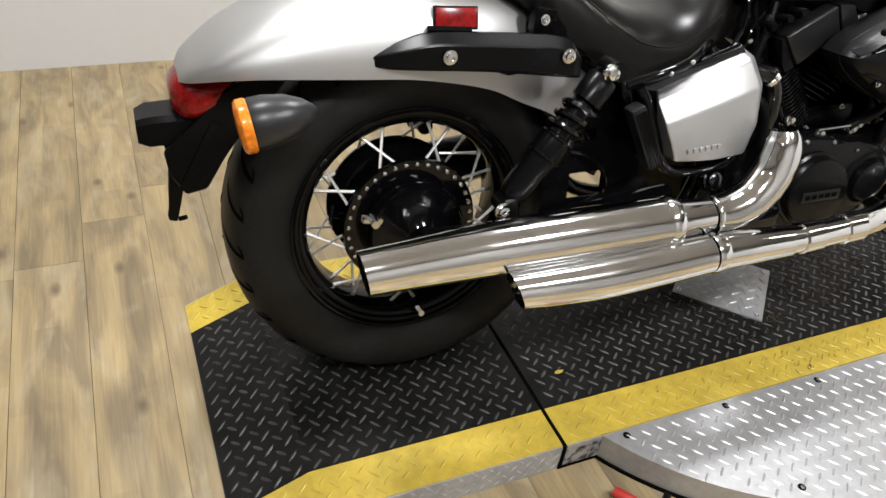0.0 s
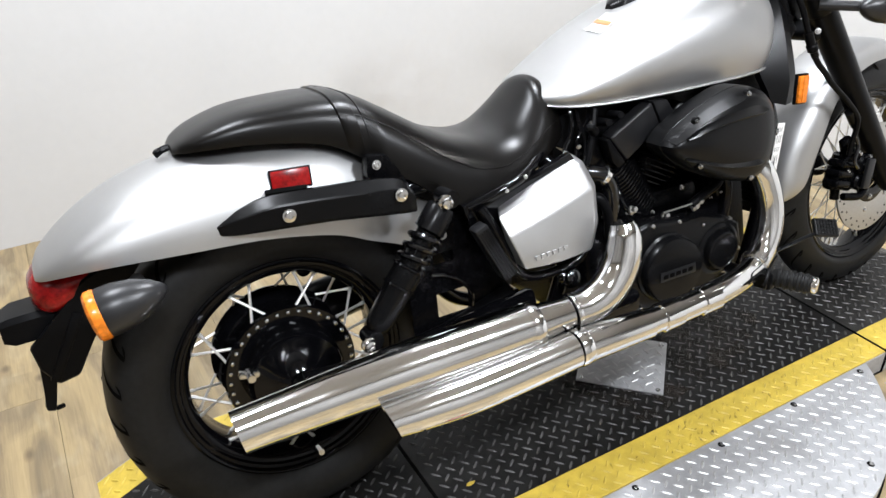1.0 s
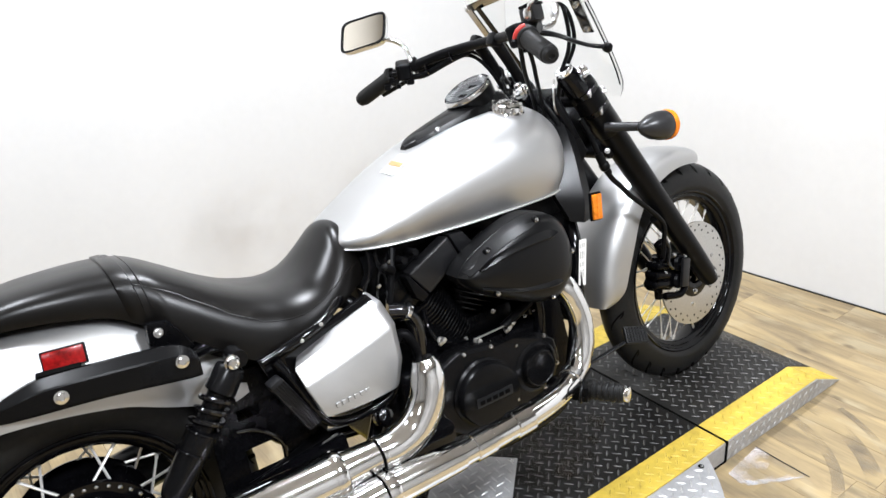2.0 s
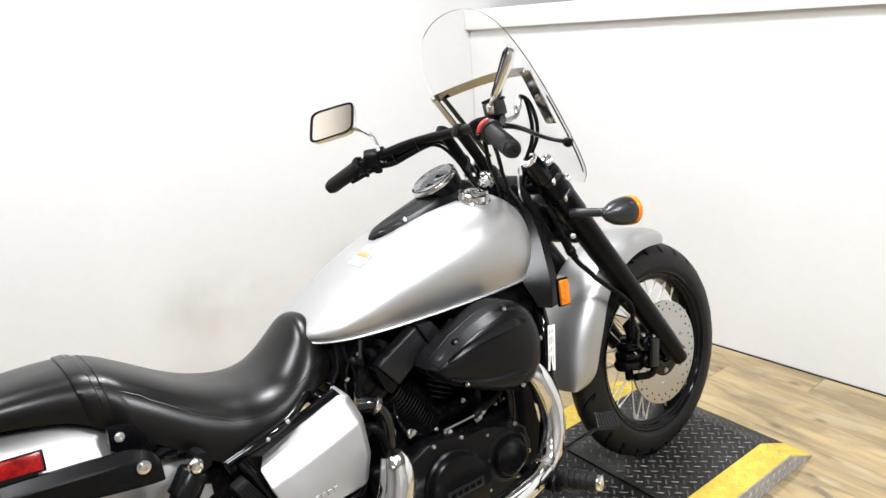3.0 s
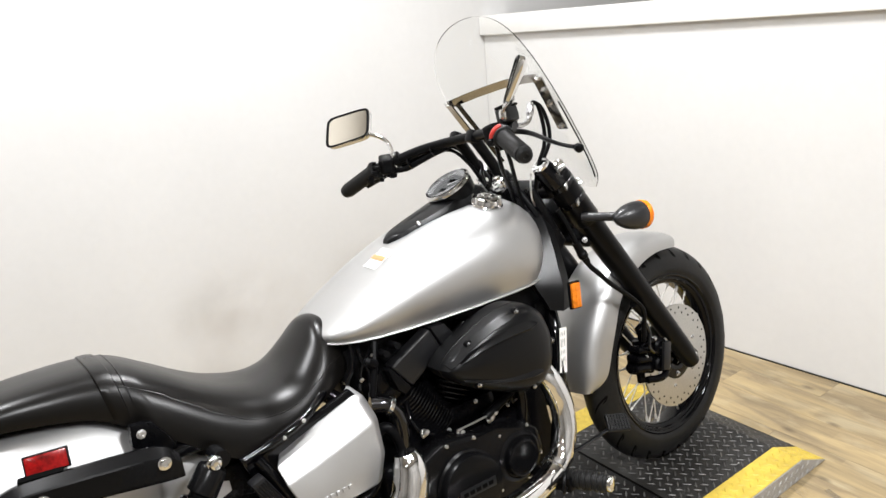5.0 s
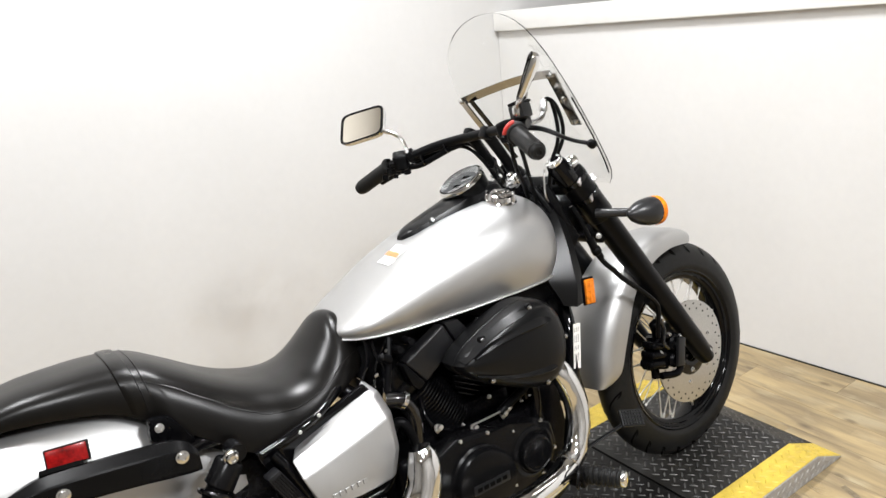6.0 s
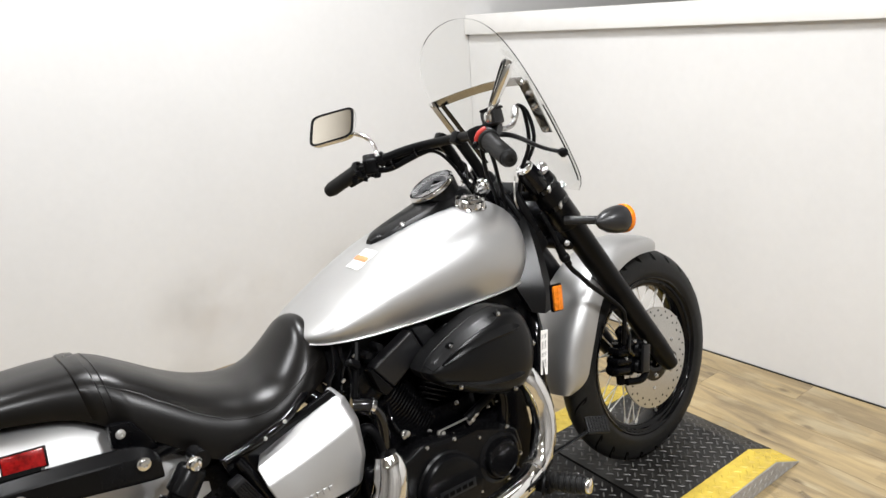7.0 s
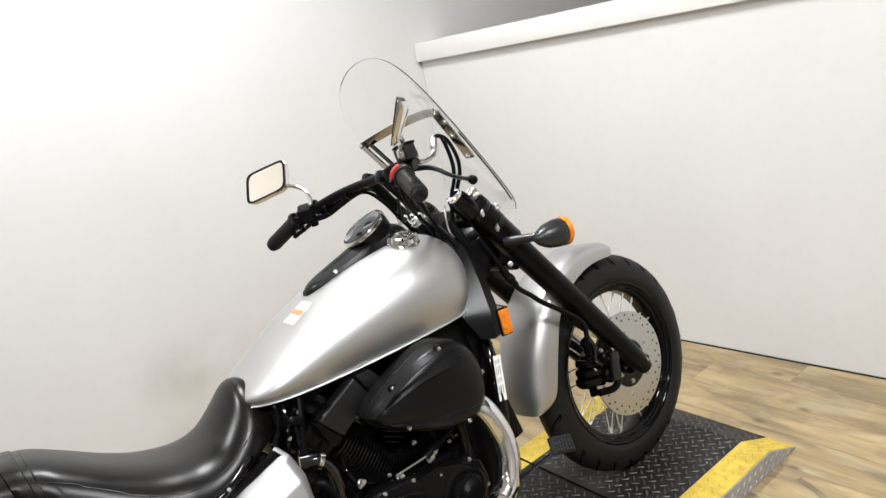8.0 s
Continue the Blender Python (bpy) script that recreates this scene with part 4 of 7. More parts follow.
def tank_ring(x, w, zb, zt, grow=0.0):
    h = zt - zb
    wide = zb + h * 0.36
    pts = []
    for k in range(7):
        t = k / 6
        pts.append((x, -(w * (0.90 + 0.10 * math.sin(t * math.pi / 2))), zb + (wide - zb) * t))
    for k in range(1, 24):
        a = math.pi * k / 24
        c, s = math.cos(a), math.sin(a)
        pts.append((x, -w * math.copysign(abs(c) ** 0.80, c), wide + (zt - wide) * s ** 0.92))
    right = [(px, -py, pz) for px, py, pz in pts[:7]]
    pts += right[::-1]
    return [(px, py * (1 + grow / max(w, 0.03)), pz + grow * max(0, (pz - zb) / h)) for px, py, pz in pts]


bm = BM()
skin(bm, [tank_ring(*r) for r in sections(TANK_ROWS, 5)])
tank = part("fuel_tank", bm, SILVER, bike, "satin silver teardrop fuel tank", smooth=50)
bm = BM()
for s in (-1, 1):
    line = [(x, s * (w * 0.905 + 0.002), zb + 0.001) for x, w, zb, zt in TANK_ROWS[:10]]
    tube(bm, line, 0.0042, 7, flat=0.6)
part("seam_flange", bm, SILVER, tank, "welded lower seam of the tank")
dense_tank = sections(TANK_ROWS, 14)


def tank_top(x, y):
    _, w, zb, zt = min(dense_tank, key=lambda r: abs(r[0] - x))
    wide = zb + (zt - zb) * 0.36
    c = min(0.999, abs(y) / w) ** (1 / 0.80)
    return wide + (zt - wide) * math.sqrt(1 - c * c) ** 0.92


# caution label on the tank
bm = BM()
x0, x1, y0, y1 = 0.722, 0.778, -0.062, -0.012
g = [[bm.verts.new((x0 + (x1 - x0) * i / 4, y0 + (y1 - y0) * j / 4, tank_top(x0 + (x1 - x0) * i / 4, y0 + (y1 - y0) * j / 4) + 0.0015)) for j in range(5)] for i in range(5)]
for i in range(4):
    for j in range(4):
        bm.faces.new((g[i][j], g[i + 1][j], g[i + 1][j + 1], g[i][j + 1]))
label_ob = part("caution_label", bm, PAPER, tank, "white caution label with orange heading")
bm = BM()
x0, x1, y0, y1 = 0.744, 0.758, -0.060, -0.014
g = [[bm.verts.new((x0 + (x1 - x0) * i / 3, y0 + (y1 - y0) * j / 3, tank_top(x0 + (x1 - x0) * i / 3, y0 + (y1 - y0) * j / 3) + 0.0026)) for j in range(4)] for i in range(4)]
for i in range(3):
    for j in range(3):
        bm.faces.new((g[i][j], g[i + 1][j], g[i + 1][j + 1], g[i][j + 1]))
part("heading", bm, ORANGE, label_ob)

# console with speedometer
bm = BM()
rings = []
for x, w, zt in sections([(0.795, 0.012, 0.868), (0.82, 0.034, 0.882), (0.87, 0.045, 0.898), (0.93, 0.053, 0.915), (0.985, 0.058, 0.931), (1.03, 0.058, 0.942), (1.06, 0.050, 0.938), (1.085, 0.030, 0.920)], 4):
    zb = tank_top(x, w) - 0.012
    rings.append([(x, -w * 1.02, zb), (x, -w, zt - 0.022), (x, -w * 0.86, zt - 0.007), (x, -w * 0.4, zt), (x, w * 0.4, zt), (x, w * 0.86, zt - 0.007), (x, w, zt - 0.022), (x, w * 1.02, zb)])
skin(bm, rings)
console = part("console", bm, AIRBOX, tank, "black tank console")
GA = V(-0.46, 0, 0.89).normalized()
GC = V(0.998, 0.0, 0.931)
bm = BM()
lathe(bm, GC - GA * 0.01, GA, [(-0.03, 0.046), (0, 0.055), (0.028, 0.0584), (0.035, 0.0524), (0.030, 0.0520), (0.028, 0.02)], 40)
speedo = part("speedometer", bm, SATIN, bike, "round speedometer in a black housing with chrome bezel")
bm = BM()
lathe(bm, GC - GA * 0.01, GA, [(0.030, 0.0589), (0.0365, 0.0581), (0.0395, 0.0555), (0.0380, 0.0510), (0.030, 0.0500)], 48, False)
part("bezel", bm, CHROME, speedo, "chrome bezel")
bm = BM()
lathe(bm, GC, GA, [(0.019, 0.0515), (0.0205, 0.0515)], 40)
part("dial", bm, DIAL, speedo, "black dial face")
bm = BM()
u, w = basis(GA)
for k in range(25):
    a = radians(-220 + 260 * k / 24)
    p0, p1 = GC + GA * 0.0213 + (u * math.cos(a) + w * math.sin(a)) * 0.0396, GC + GA * 0.0213 + (u * math.cos(a) + w * math.sin(a)) * 0.053
    cyl(bm, p0, p1, 0.0007, seg=4)
a = radians(-150)
cyl(bm, GC + GA * 0.0225, GC + GA * 0.0225 + (u * math.cos(a) + w * math.sin(a)) * 0.034, 0.0012, 0.0006, 6)
part("dial_marks", bm, INKWHITE, speedo, "white dial marks")
for k in range(2):
    bm = BM()
    c = GC + GA * 0.0208 + u * 0.0 + w * (0.017 if k else -0.017)
    vs = [bm.verts.new(c + u * du + w * dw) for du, dw in ((-0.013, -0.006), (0.013, -0.006), (0.013, 0.006), (-0.013, 0.006))]
    bm.faces.new(vs)
    part("readout", bm, COVER, speedo, "dark readout window")
bm = BM()
lathe(bm, GC, GA, [(0.0285, 0.0520), (0.0305, 0.0520)], 40)
part("gauge_glass", bm, LENS, speedo).visible_shadow = False
bm = BM()
lathe(bm, (0.865, -0.041, 0.889), (-0.1, -0.8, 0.5), [(0, 0.006), (0.004, 0.005), (0.005, 0.002)], 10)
part("bolt", bm, BOLT, console)
# filler cap
bm = BM()
CAP, CAP_UP = V(1.030, -0.076, tank_top(1.030, -0.076) - 0.008), V(0.06, -0.36, 1).normalized()
lathe(bm, CAP, CAP_UP, [(0, 0.039), (0.008, 0.0405), (0.011, 0.0385), (0.012, 0.034), (0.021, 0.032), (0.025, 0.027), (0.0255, 0.017), (0.021, 0.015), (0.021, 0.009), (0.028, 0.008), (0.029, 0.003)], 40)
filler = part("filler_cap", bm, CHROME, tank, "chrome filler cap")
u, w = basis(CAP_UP)
for k in range(8):
    a = 2 * math.pi * (k + 0.5) / 8
    bm = BM()
    lathe(bm, CAP + CAP_UP * 0.010 + (u * math.cos(a) + w * math.sin(a)) * 0.0325, CAP_UP, [(0, 0.006), (0.010, 0.0055), (0.013, 0.004), (0.0135, 0.001)], 12)
    part("lug", bm, CHROME, filler)

# ---- side cover ----
bm = BM()
# rows from the top edge down: left and right end of each crease
edges = [((0.396, -0.170, 0.566), (0.573, -0.146, 0.632)), ((0.375, -0.206, 0.559), (0.580, -0.192, 0.6175)), ((0.379, -0.231, 0.530), (0.588, -0.219, 0.575)),
         ((0.391, -0.240, 0.4965), (0.584, -0.231, 0.506)), ((0.402, -0.246, 0.4645), (0.563, -0.238, 0.460)), ((0.408, -0.190, 0.460), (0.560, -0.185, 0.457))]
grid = []
for k, (a, b) in enumerate(edges):
    a, b = Vector(a), Vector(b)
    row = [a.lerp(b, t) + V(0, -0.004 * math.sin(math.pi * t), (-0.004 if k == 4 else 0.0) * math.sin(math.pi * t)) for t in (0, 0.25, 0.5, 0.75, 0.93)]
    row.append(b + V(0.004, 0.014, -0.002))
    row.append(b + V(0.004, 0.045, -0.004))
    grid.append(ring(bm, row))
for a, b in zip(grid, grid[1:]):
    for i in range(len(a) - 1):
        bm.faces.new((a[i], a[i + 1], b[i + 1], b[i]))
bm.faces.new([r[0] for r in grid])
bmesh.ops.recalc_face_normals(bm, faces=bm.faces)
sharp = [e for e in bm.edges if len(e.link_faces) == 2 and e.calc_face_angle(0) > 0.22]
bmesh.ops.bevel(bm, geom=sharp, offset=0.0045, segments=3, affect="EDGES", profile=0.5)
side_cover = part("side_cover", bm, SILVER, bike, "satin silver faceted side cover")
bm = BM()
for k in range(6):
    box(bm, (0.428 + k * 0.0128, -0.2462 + 0.0007 * k, 0.481 + 0.0003 * k), (0.009, 0.0024, 0.008), (-9, 0, 3), 0.0004, 1)
part("embossed_bars", bm, SILVER, side_cover, "raised lettering on the cover")
# panel under the seat
bm = BM()
prism(bm, [(0.24, -0.105, 0.55), (0.26, -0.105, 0.67), (0.42, -0.105, 0.65), (0.42, -0.105, 0.44), (0.34, -0.105, 0.44)], (0, 0.21, 0), 0.01, 2)
part("under_seat_panel", bm, PLASTIC, bike, "black panel under the seat")
# dark box behind and below the cover
bm = BM()
prism(bm, [(0.325, -0.16, 0.585), (0.375, -0.16, 0.445), (0.54, -0.16, 0.435), (0.585, -0.16, 0.47), (0.585, -0.16, 0.60), (0.56, -0.16, 0.635), (0.46, -0.16, 0.60)], (0, -0.012, 0), 0.004, 2)
part("cover_frame", bm, GLOSS, bike, "black surround behind the side cover")
bm = BM()
tube(bm, [(0.352, -0.185, 0.578), (0.368, -0.195, 0.545), (0.394, -0.200, 0.480), (0.415, -0.200, 0.440), (0.445, -0.200, 0.424), (0.50, -0.200, 0.420), (0.555, -0.198, 0.430), (0.585, -0.190, 0.462)], 0.0095, 10)
part("lower_rail", bm, GLOSS, bike, "gloss black tube under the side cover")
bm = BM()
tube(bm, [(0.335, -0.168, 0.578), (0.40, -0.176, 0.596), (0.46, -0.166, 0.610), (0.52, -0.128, 0.628), (0.57, -0.085, 0.640)], 0.009, 10)
rail = part("seat_rail", bm, GLOSS, bike, "gloss black rail under the seat")
for x, y, z in ((0.41, -0.184, 0.597), (0.455, -0.178, 0.612)):
    bm = BM()
    hexbolt(bm, (x, y, z), (-0.2, -1, 0.3), 0.003, 0.004)
    part("bolt", bm, STEEL, rail)
for pts, r in (([(0.60, -0.09, 0.72), (0.612, -0.105, 0.69), (0.598, -0.125, 0.655), (0.575, -0.135, 0.63), (0.57, -0.14, 0.58)], 0.0045), ([(0.665, -0.10, 0.695), (0.645, -0.115, 0.672), (0.615, -0.125, 0.645), (0.60, -0.13, 0.60)], 0.0035), ([(0.63, -0.10, 0.70), (0.622, -0.118, 0.67), (0.628, -0.13, 0.63), (0.615, -0.14, 0.57), (0.60, -0.15, 0.52)], 0.005)):
    bm = BM()
    tube(bm, pts, r, 8)
    part("wire", bm, GLOSS, bike, "black wire")
for x, y, z in ((0.608, -0.135, 0.628), (0.645, -0.128, 0.668)):
    bm = BM()
    box(bm, (x, y, z), (0.009, 0.005, 0.006), (0, -30, 0), 0.0015)
    part("wire_clip", bm, STEEL, bike)
bm = BM()
prism(bm, [(0.322, -0.185, 0.548), (0.348, -0.185, 0.558), (0.404, -0.185, 0.450), (0.378, -0.185, 0.437)], (0, -0.03, 0), 0.006, 2)
tool_case = part("rectifier", bm, SHROUD, bike, "dark grey finned rectifier beside the side cover")
for k in range(5):
    bm = BM()
    a = V(0.330 + 0.0046 * k, -0.2165, 0.543 + 0.0018 * k)
    tube(bm, [a, a + V(0.052, 0, -0.101)], 0.0014, 6, smooth=False)
    part("rib", bm, SATIN, tool_case)

# ---- frame ----
bm = BM()
for s in (-1, 1):
    tube(bm, [(0.10, s * 0.12, 0.60), (0.25, s * 0.13, 0.63), (0.40, s * 0.105, 0.60), (0.52, s * 0.08, 0.625), (0.66, s * 0.06, 0.69)], 0.015, 10)
    tube(bm, [(0.53, s * 0.085, 0.63), (0.58, s * 0.13, 0.55), (0.56, s * 0.14, 0.40), (0.50, s * 0.15, 0.27)], 0.017, 10)
    tube(bm, [(1.17, s * 0.03, 0.80), (1.145, s * 0.10, 0.66), (1.105, s * 0.165, 0.54), (1.07, s * 0.165, 0.34), (1.02, s * 0.16, 0.22), (0.92, s * 0.155, 0.185), (0.70, s * 0.15, 0.19), (0.48, s * 0.15, 0.23), (0.38, s * 0.13, 0.32)], 0.0175, 10)
tube(bm, [(0.56, 0, 0.68), (0.80, 0, 0.70), (1.02, 0, 0.76), (1.17, 0, 0.84)], 0.026, 12)
cyl(bm, (1.26, 0, 0.72), (1.13, 0, 0.91), 0.034, seg=16)
part("frame", bm, GLOSS, bike, "gloss black tubular frame")
bm = BM()
prism(bm, [(1.103, -0.186, 0.588), (1.124, -0.186, 0.585), (1.106, -0.186, 0.479), (1.085, -0.186, 0.484)], (0, 0.0015, 0))
stick = part("frame_label", bm, PAPER, bike, "white information label on the down tube", smooth=0)
bm = BM()
for z, h in ((0.573, 0.010), (0.552, 0.018), (0.530, 0.010), (0.508, 0.020)):
    for off in (-0.0065, -0.001, 0.0045):
        x = 1.1145 - 0.17 * (0.588 - z) + off
        prism(bm, [(x - 0.0008, -0.1868, z + h / 2), (x + 0.0008, -0.1868, z + h / 2), (x - 0.0022, -0.1868, z - h / 2), (x - 0.0038, -0.1868, z - h / 2)], (0, 0.0006, 0))
part("text_bars", bm, INK, stick, smooth=0)
# radiator and neck covers
bm = BM()
box(bm, (1.125, 0, 0.50), (0.03, 0.26, 0.30), (0, -10, 0), 0.006)
radiator = part("radiator", bm, SATIN, bike, "black finned radiator")
for k in range(24):
    bm = BM()
    box(bm, (1.143 + 0.0019 * (k - 12), 0, 0.37 + k * 0.0112), (0.004, 0.24, 0.003), (0, -10, 0))
    part("fin", bm, SATIN, radiator)
for s in (-1, 1):
    bm = BM()
    fore = [(1.193, 0.076, 0.876), (1.192, 0.100, 0.835), (1.188, 0.125, 0.780), (1.180, 0.145, 0.734), (1.172, 0.163, 0.686), (1.164, 0.169, 0.655), (1.158, 0.171, 0.622)]
    ridge_line = [(1.176, 0.086, 0.862), (1.171, 0.112, 0.820), (1.162, 0.138, 0.763), (1.151, 0.158, 0.716), (1.142, 0.175, 0.672), (1.134, 0.180, 0.645), (1.128, 0.180, 0.622)]
    rear = [(1.130, 0.090, 0.800), (1.115, 0.110, 0.770), (1.100, 0.125, 0.740), (1.088, 0.138, 0.712), (1.080, 0.150, 0.692), (1.094, 0.160, 0.655), (1.102, 0.165, 0.630)]
    rings = []
    for a, b, c in zip(spline(fore, 3), spline(ridge_line, 3), spline(rear, 3)):
        loop = [a, b, c, c + V(0.004, -0.024, 0.004), a + V(-0.006, -0.024, 0.004)]
        rings.append([(p.x, s * p.y, p.z) for p in loop])
    skin(bm, rings)
    neck = part("neck_cover", bm, AIRBOX, bike, "black creased steering neck cover", smooth=26)
    if s < 0:
        bm = BM()
        box(bm, (0, 0, 0), (0.031, 0.008, 0.066), bevel=0.002)
        bm.transform(pose(1.163, -0.186, 0.652, 0, 3, -6))
        hold = part("side_reflector", bm, PLASTIC, neck, "black reflector holder")
        bm = BM()
        box(bm, (0, -0.006, 0), (0.025, 0.008, 0.058), bevel=0.002)
        box(bm, (0, -0.010, 0), (0.006, 0.003, 0.054), bevel=0.001)
        bm.transform(pose(1.163, -0.186, 0.652, 0, 3, -6))
        part("lens", bm, AMBER, hold, "amber reflector")

# ---- engine ----
engine_bm = BM()
box(engine_bm, (0.80, 0, 0.345), (0.40, 0.34, 0.20), (0, 0, 0), 0.03, 3)
box(engine_bm, (0.62, 0, 0.36), (0.16, 0.28, 0.17), (0, 0, 0), 0.03, 3)
box(engine_bm, (0.81, 0, 0.44), (0.26, 0.24, 0.09), (0, 0, 0), 0.02, 2)
engine = part("engine", engine_bm, ENGINE, bike, "black finned twin-cylinder engine")


def cylinder(base, lean, name, wide, fins):
    d = V(math.sin(radians(lean)), 0, math.cos(radians(lean)))
    u = V(d.z, 0, -d.x)
    bm = BM()
    p = V(*base)

    def plate(s, h, hx, hy, bev):
        m = Matrix.Translation(p + d * s) @ Matrix.Rotation(radians(lean), 4, "Y") @ Matrix.Diagonal((hx, hy, h, 1))
        vs = bmesh.ops.create_cube(bm, size=1, matrix=m)["verts"]
        es = list({e for v in vs for e in v.link_edges if abs((e.verts[0].co - e.verts[1].co).normalized().dot(d)) > 0.9})
        bmesh.ops.bevel(bm, geom=es, offset=bev, segments=3, affect="EDGES", profile=0.5)
    plate(0.09, 0.18, 0.105, wide - 0.082, 0.045)
    barrel = part(name, bm, ENGINE, bike, "black cylinder with cooling fins")
    for k in range(fins):
        bm = BM()
        plate(0.018 + k * 0.138 / fins, 0.0030, 0.144 - 0.0006 * k, wide, 0.066)
        part("cooling_fin", bm, FIN, barrel)
    bm = BM()
    plate(0.172, 0.03, 0.15, 0.25, 0.03)
    plate(0.205, 0.05, 0.125, 0.235, 0.03)
    es = [e for e in bm.edges if e.calc_face_angle(0) > 0.6]
    bmesh.ops.bevel(bm, geom=es, offset=0.007, segments=2, affect="EDGES", profile=0.6)
    head = part("cylinder_head", bm, COVER, bike, "dark grey cylinder head cover")
    for sx in (-1, 1):
        bm = BM()
        q = p + d * 0.185 + u * (0.055 * sx) + V(0, -0.124, 0)
        hexbolt(bm, q, (0, -1, 0), 0.006, 0.006)
        part("bolt", bm, BOLT, head)


cylinder((0.785, 0, 0.430), -31, "rear_cylinder", 0.272, 16)
cylinder((0.835, 0, 0.435), 27, "front_cylinder", 0.20, 12)
# rear head shroud that shows beside the air cleaner
bm = BM()
prism(bm, [(0.667, -0.125, 0.638), (0.771, -0.125, 0.689), (0.795, -0.125, 0.637), (0.709, -0.125, 0.583)], (0, -0.034, 0), 0.006, 3)
shroud = part("head_shroud", bm, SHROUD, bike, "dark grey cylinder head shroud")
bm = BM()
prism(bm, [(0.661, -0.125, 0.632), (0.668, -0.125, 0.636), (0.708, -0.125, 0.581), (0.690, -0.125, 0.570), (0.676, -0.125, 0.585)], (0, -0.030, 0), 0.004, 2)
part("shroud_end", bm, SATIN, shroud)
bm = BM()
prism(bm, [(0.775, -0.125, 0.690), (0.812, -0.125, 0.688), (0.836, -0.125, 0.655), (0.799, -0.125, 0.640)], (0, -0.032, 0), 0.005, 2)
part("shroud_cap", bm, SHROUD, shroud)
# right-hand crankcase covers
bm = BM()
out = [(0.645, 0.40), (0.66, 0.44), (0.72, 0.462), (0.80, 0.452), (0.86, 0.428), (0.93, 0.428), (0.975, 0.40), (0.985, 0.35), (0.965, 0.305), (0.90, 0.285), (0.82, 0.268), (0.72, 0.262), (0.665, 0.30)]
prism(bm, [(x, -0.165, z) for x, z in out], (0, -0.045, 0), 0.012, 3)
case = part("crankcase_cover", bm, COVER, bike, "dark grey crankcase cover")
bm = BM()
pts = [(0.768 + 0.072 * math.cos(a) * (1 + 0.06 * math.cos(2 * a)) - 0.006 * math.sin(a), 0.352 + 0.074 * math.sin(a)) for a in [2 * math.pi * k / 48 for k in range(48)]]
rings = [[(0.768 + (x - 0.768) * f, y, 0.352 + (z - 0.352) * f) for x, z in pts] for y, f in ((-0.205, 1.06), (-0.214, 1.06), (-0.218, 1.0), (-0.231, 0.985), (-0.236, 0.95), (-0.2375, 0.88), (-0.2375, 0.3))]
skin(bm, rings)
part("clutch_cover", bm, COVER, case, "round dark grey clutch cover")
bm = BM()
box(bm, (0.772, -0.2385, 0.349), (0.095, 0.003, 0.021), (0, 1, 0), 0.002, 2)
badge = part("badge_plate", bm, SHROUD, case, "small badge plate with worn raised bars")
bm = BM()
for k in range(5):
    box(bm, (0.738 + k * 0.0165, -0.2405, 0.349), (0.012, 0.0012, 0.009), (0, 1, 0), 0.0004, 1)
part("badge_bars", bm, GAP, badge)
bm = BM()
lathe(bm, (0.912, -0.203, 0.355), (0, -1, 0), [(0, 0.060), (0.008, 0.058), (0.011, 0.053), (0.012, 0.049), (0.010, 0.047), (0.010, 0.044), (0.022, 0.0425), (0.0245, 0.041), (0.0255, 0.037), (0.0235, 0.035), (0.0235, 0.030), (0.0245, 0.004)], 48)
part("alternator_cover", bm, COVER, case, "round stepped engine cover")
for x, z in ((0.668, 0.428), (0.73, 0.452), (0.80, 0.444), (0.865, 0.422), (0.945, 0.416), (0.972, 0.34), (0.93, 0.297), (0.84, 0.282), (0.70, 0.275), (0.66, 0.335), (0.85, 0.30)):
    bm = BM()
    hexbolt(bm, (x, -0.208, z), (0, -1, 0), 0.0034, 0.005)
    part("bolt", bm, BOLT, case)
# engine dressing: hoses, brackets, plug lead, linkage
bm = BM()
tube(bm, [(0.600, -0.165, 0.583), (0.632, -0.175, 0.574), (0.648, -0.176, 0.548), (0.652, -0.176, 0.515), (0.650, -0.174, 0.480)], 0.017, 14)
part("hose", bm, WET, engine, "black rubber hose")
bm = BM()
lathe(bm, (0.632, -0.175, 0.576), (0.75, -0.1, -0.6), [(0, 0.0175), (0.001, 0.0195), (0.009, 0.0195), (0.010, 0.0175)], 20)
part("hose_clip", bm, CHROME, engine, "chrome hose clip")
bm = BM()
tube(bm, [(0.60, -0.15, 0.50), (0.62, -0.17, 0.53), (0.64, -0.18, 0.50), (0.645, -0.18, 0.44)], 0.011, 10)
part("hose", bm, PLASTIC, engine, "black rubber hose")
bm = BM()
tube(bm, [(0.66, -0.12, 0.69), (0.64, -0.135, 0.64), (0.62, -0.14, 0.58)], 0.007, 8)
part("hose", bm, PLASTIC, engine, "black rubber hose")
bm = BM()
tube(bm, [(0.99, -0.12, 0.50), (0.95, -0.17, 0.49), (0.90, -0.18, 0.475), (0.86, -0.18, 0.46)], 0.010, 10)
part("hose", bm, PLASTIC, engine, "black rubber hose")
bm = BM()
tube(bm, [(1.05, -0.13, 0.62), (1.03, -0.15, 0.55), (0.97, -0.17, 0.52)], 0.014, 10)
part("hose", bm, PLASTIC, engine, "black rubber hose")
bm = BM()
for x, y, z in ((0.665, -0.145, 0.665), (0.690, -0.15, 0.676)):
    cyl(bm, (x, y + 0.02, z), (x - 0.006, y - 0.02, z + 0.006), 0.009, 0.007, 10)
lathe(bm, (0.635, -0.150, 0.655), (-0.7, -0.4, 0.5), [(0, 0.010), (0.03, 0.008), (0.035, 0.003)], 12)
part("throttle_linkage", bm, PLASTIC, engine)
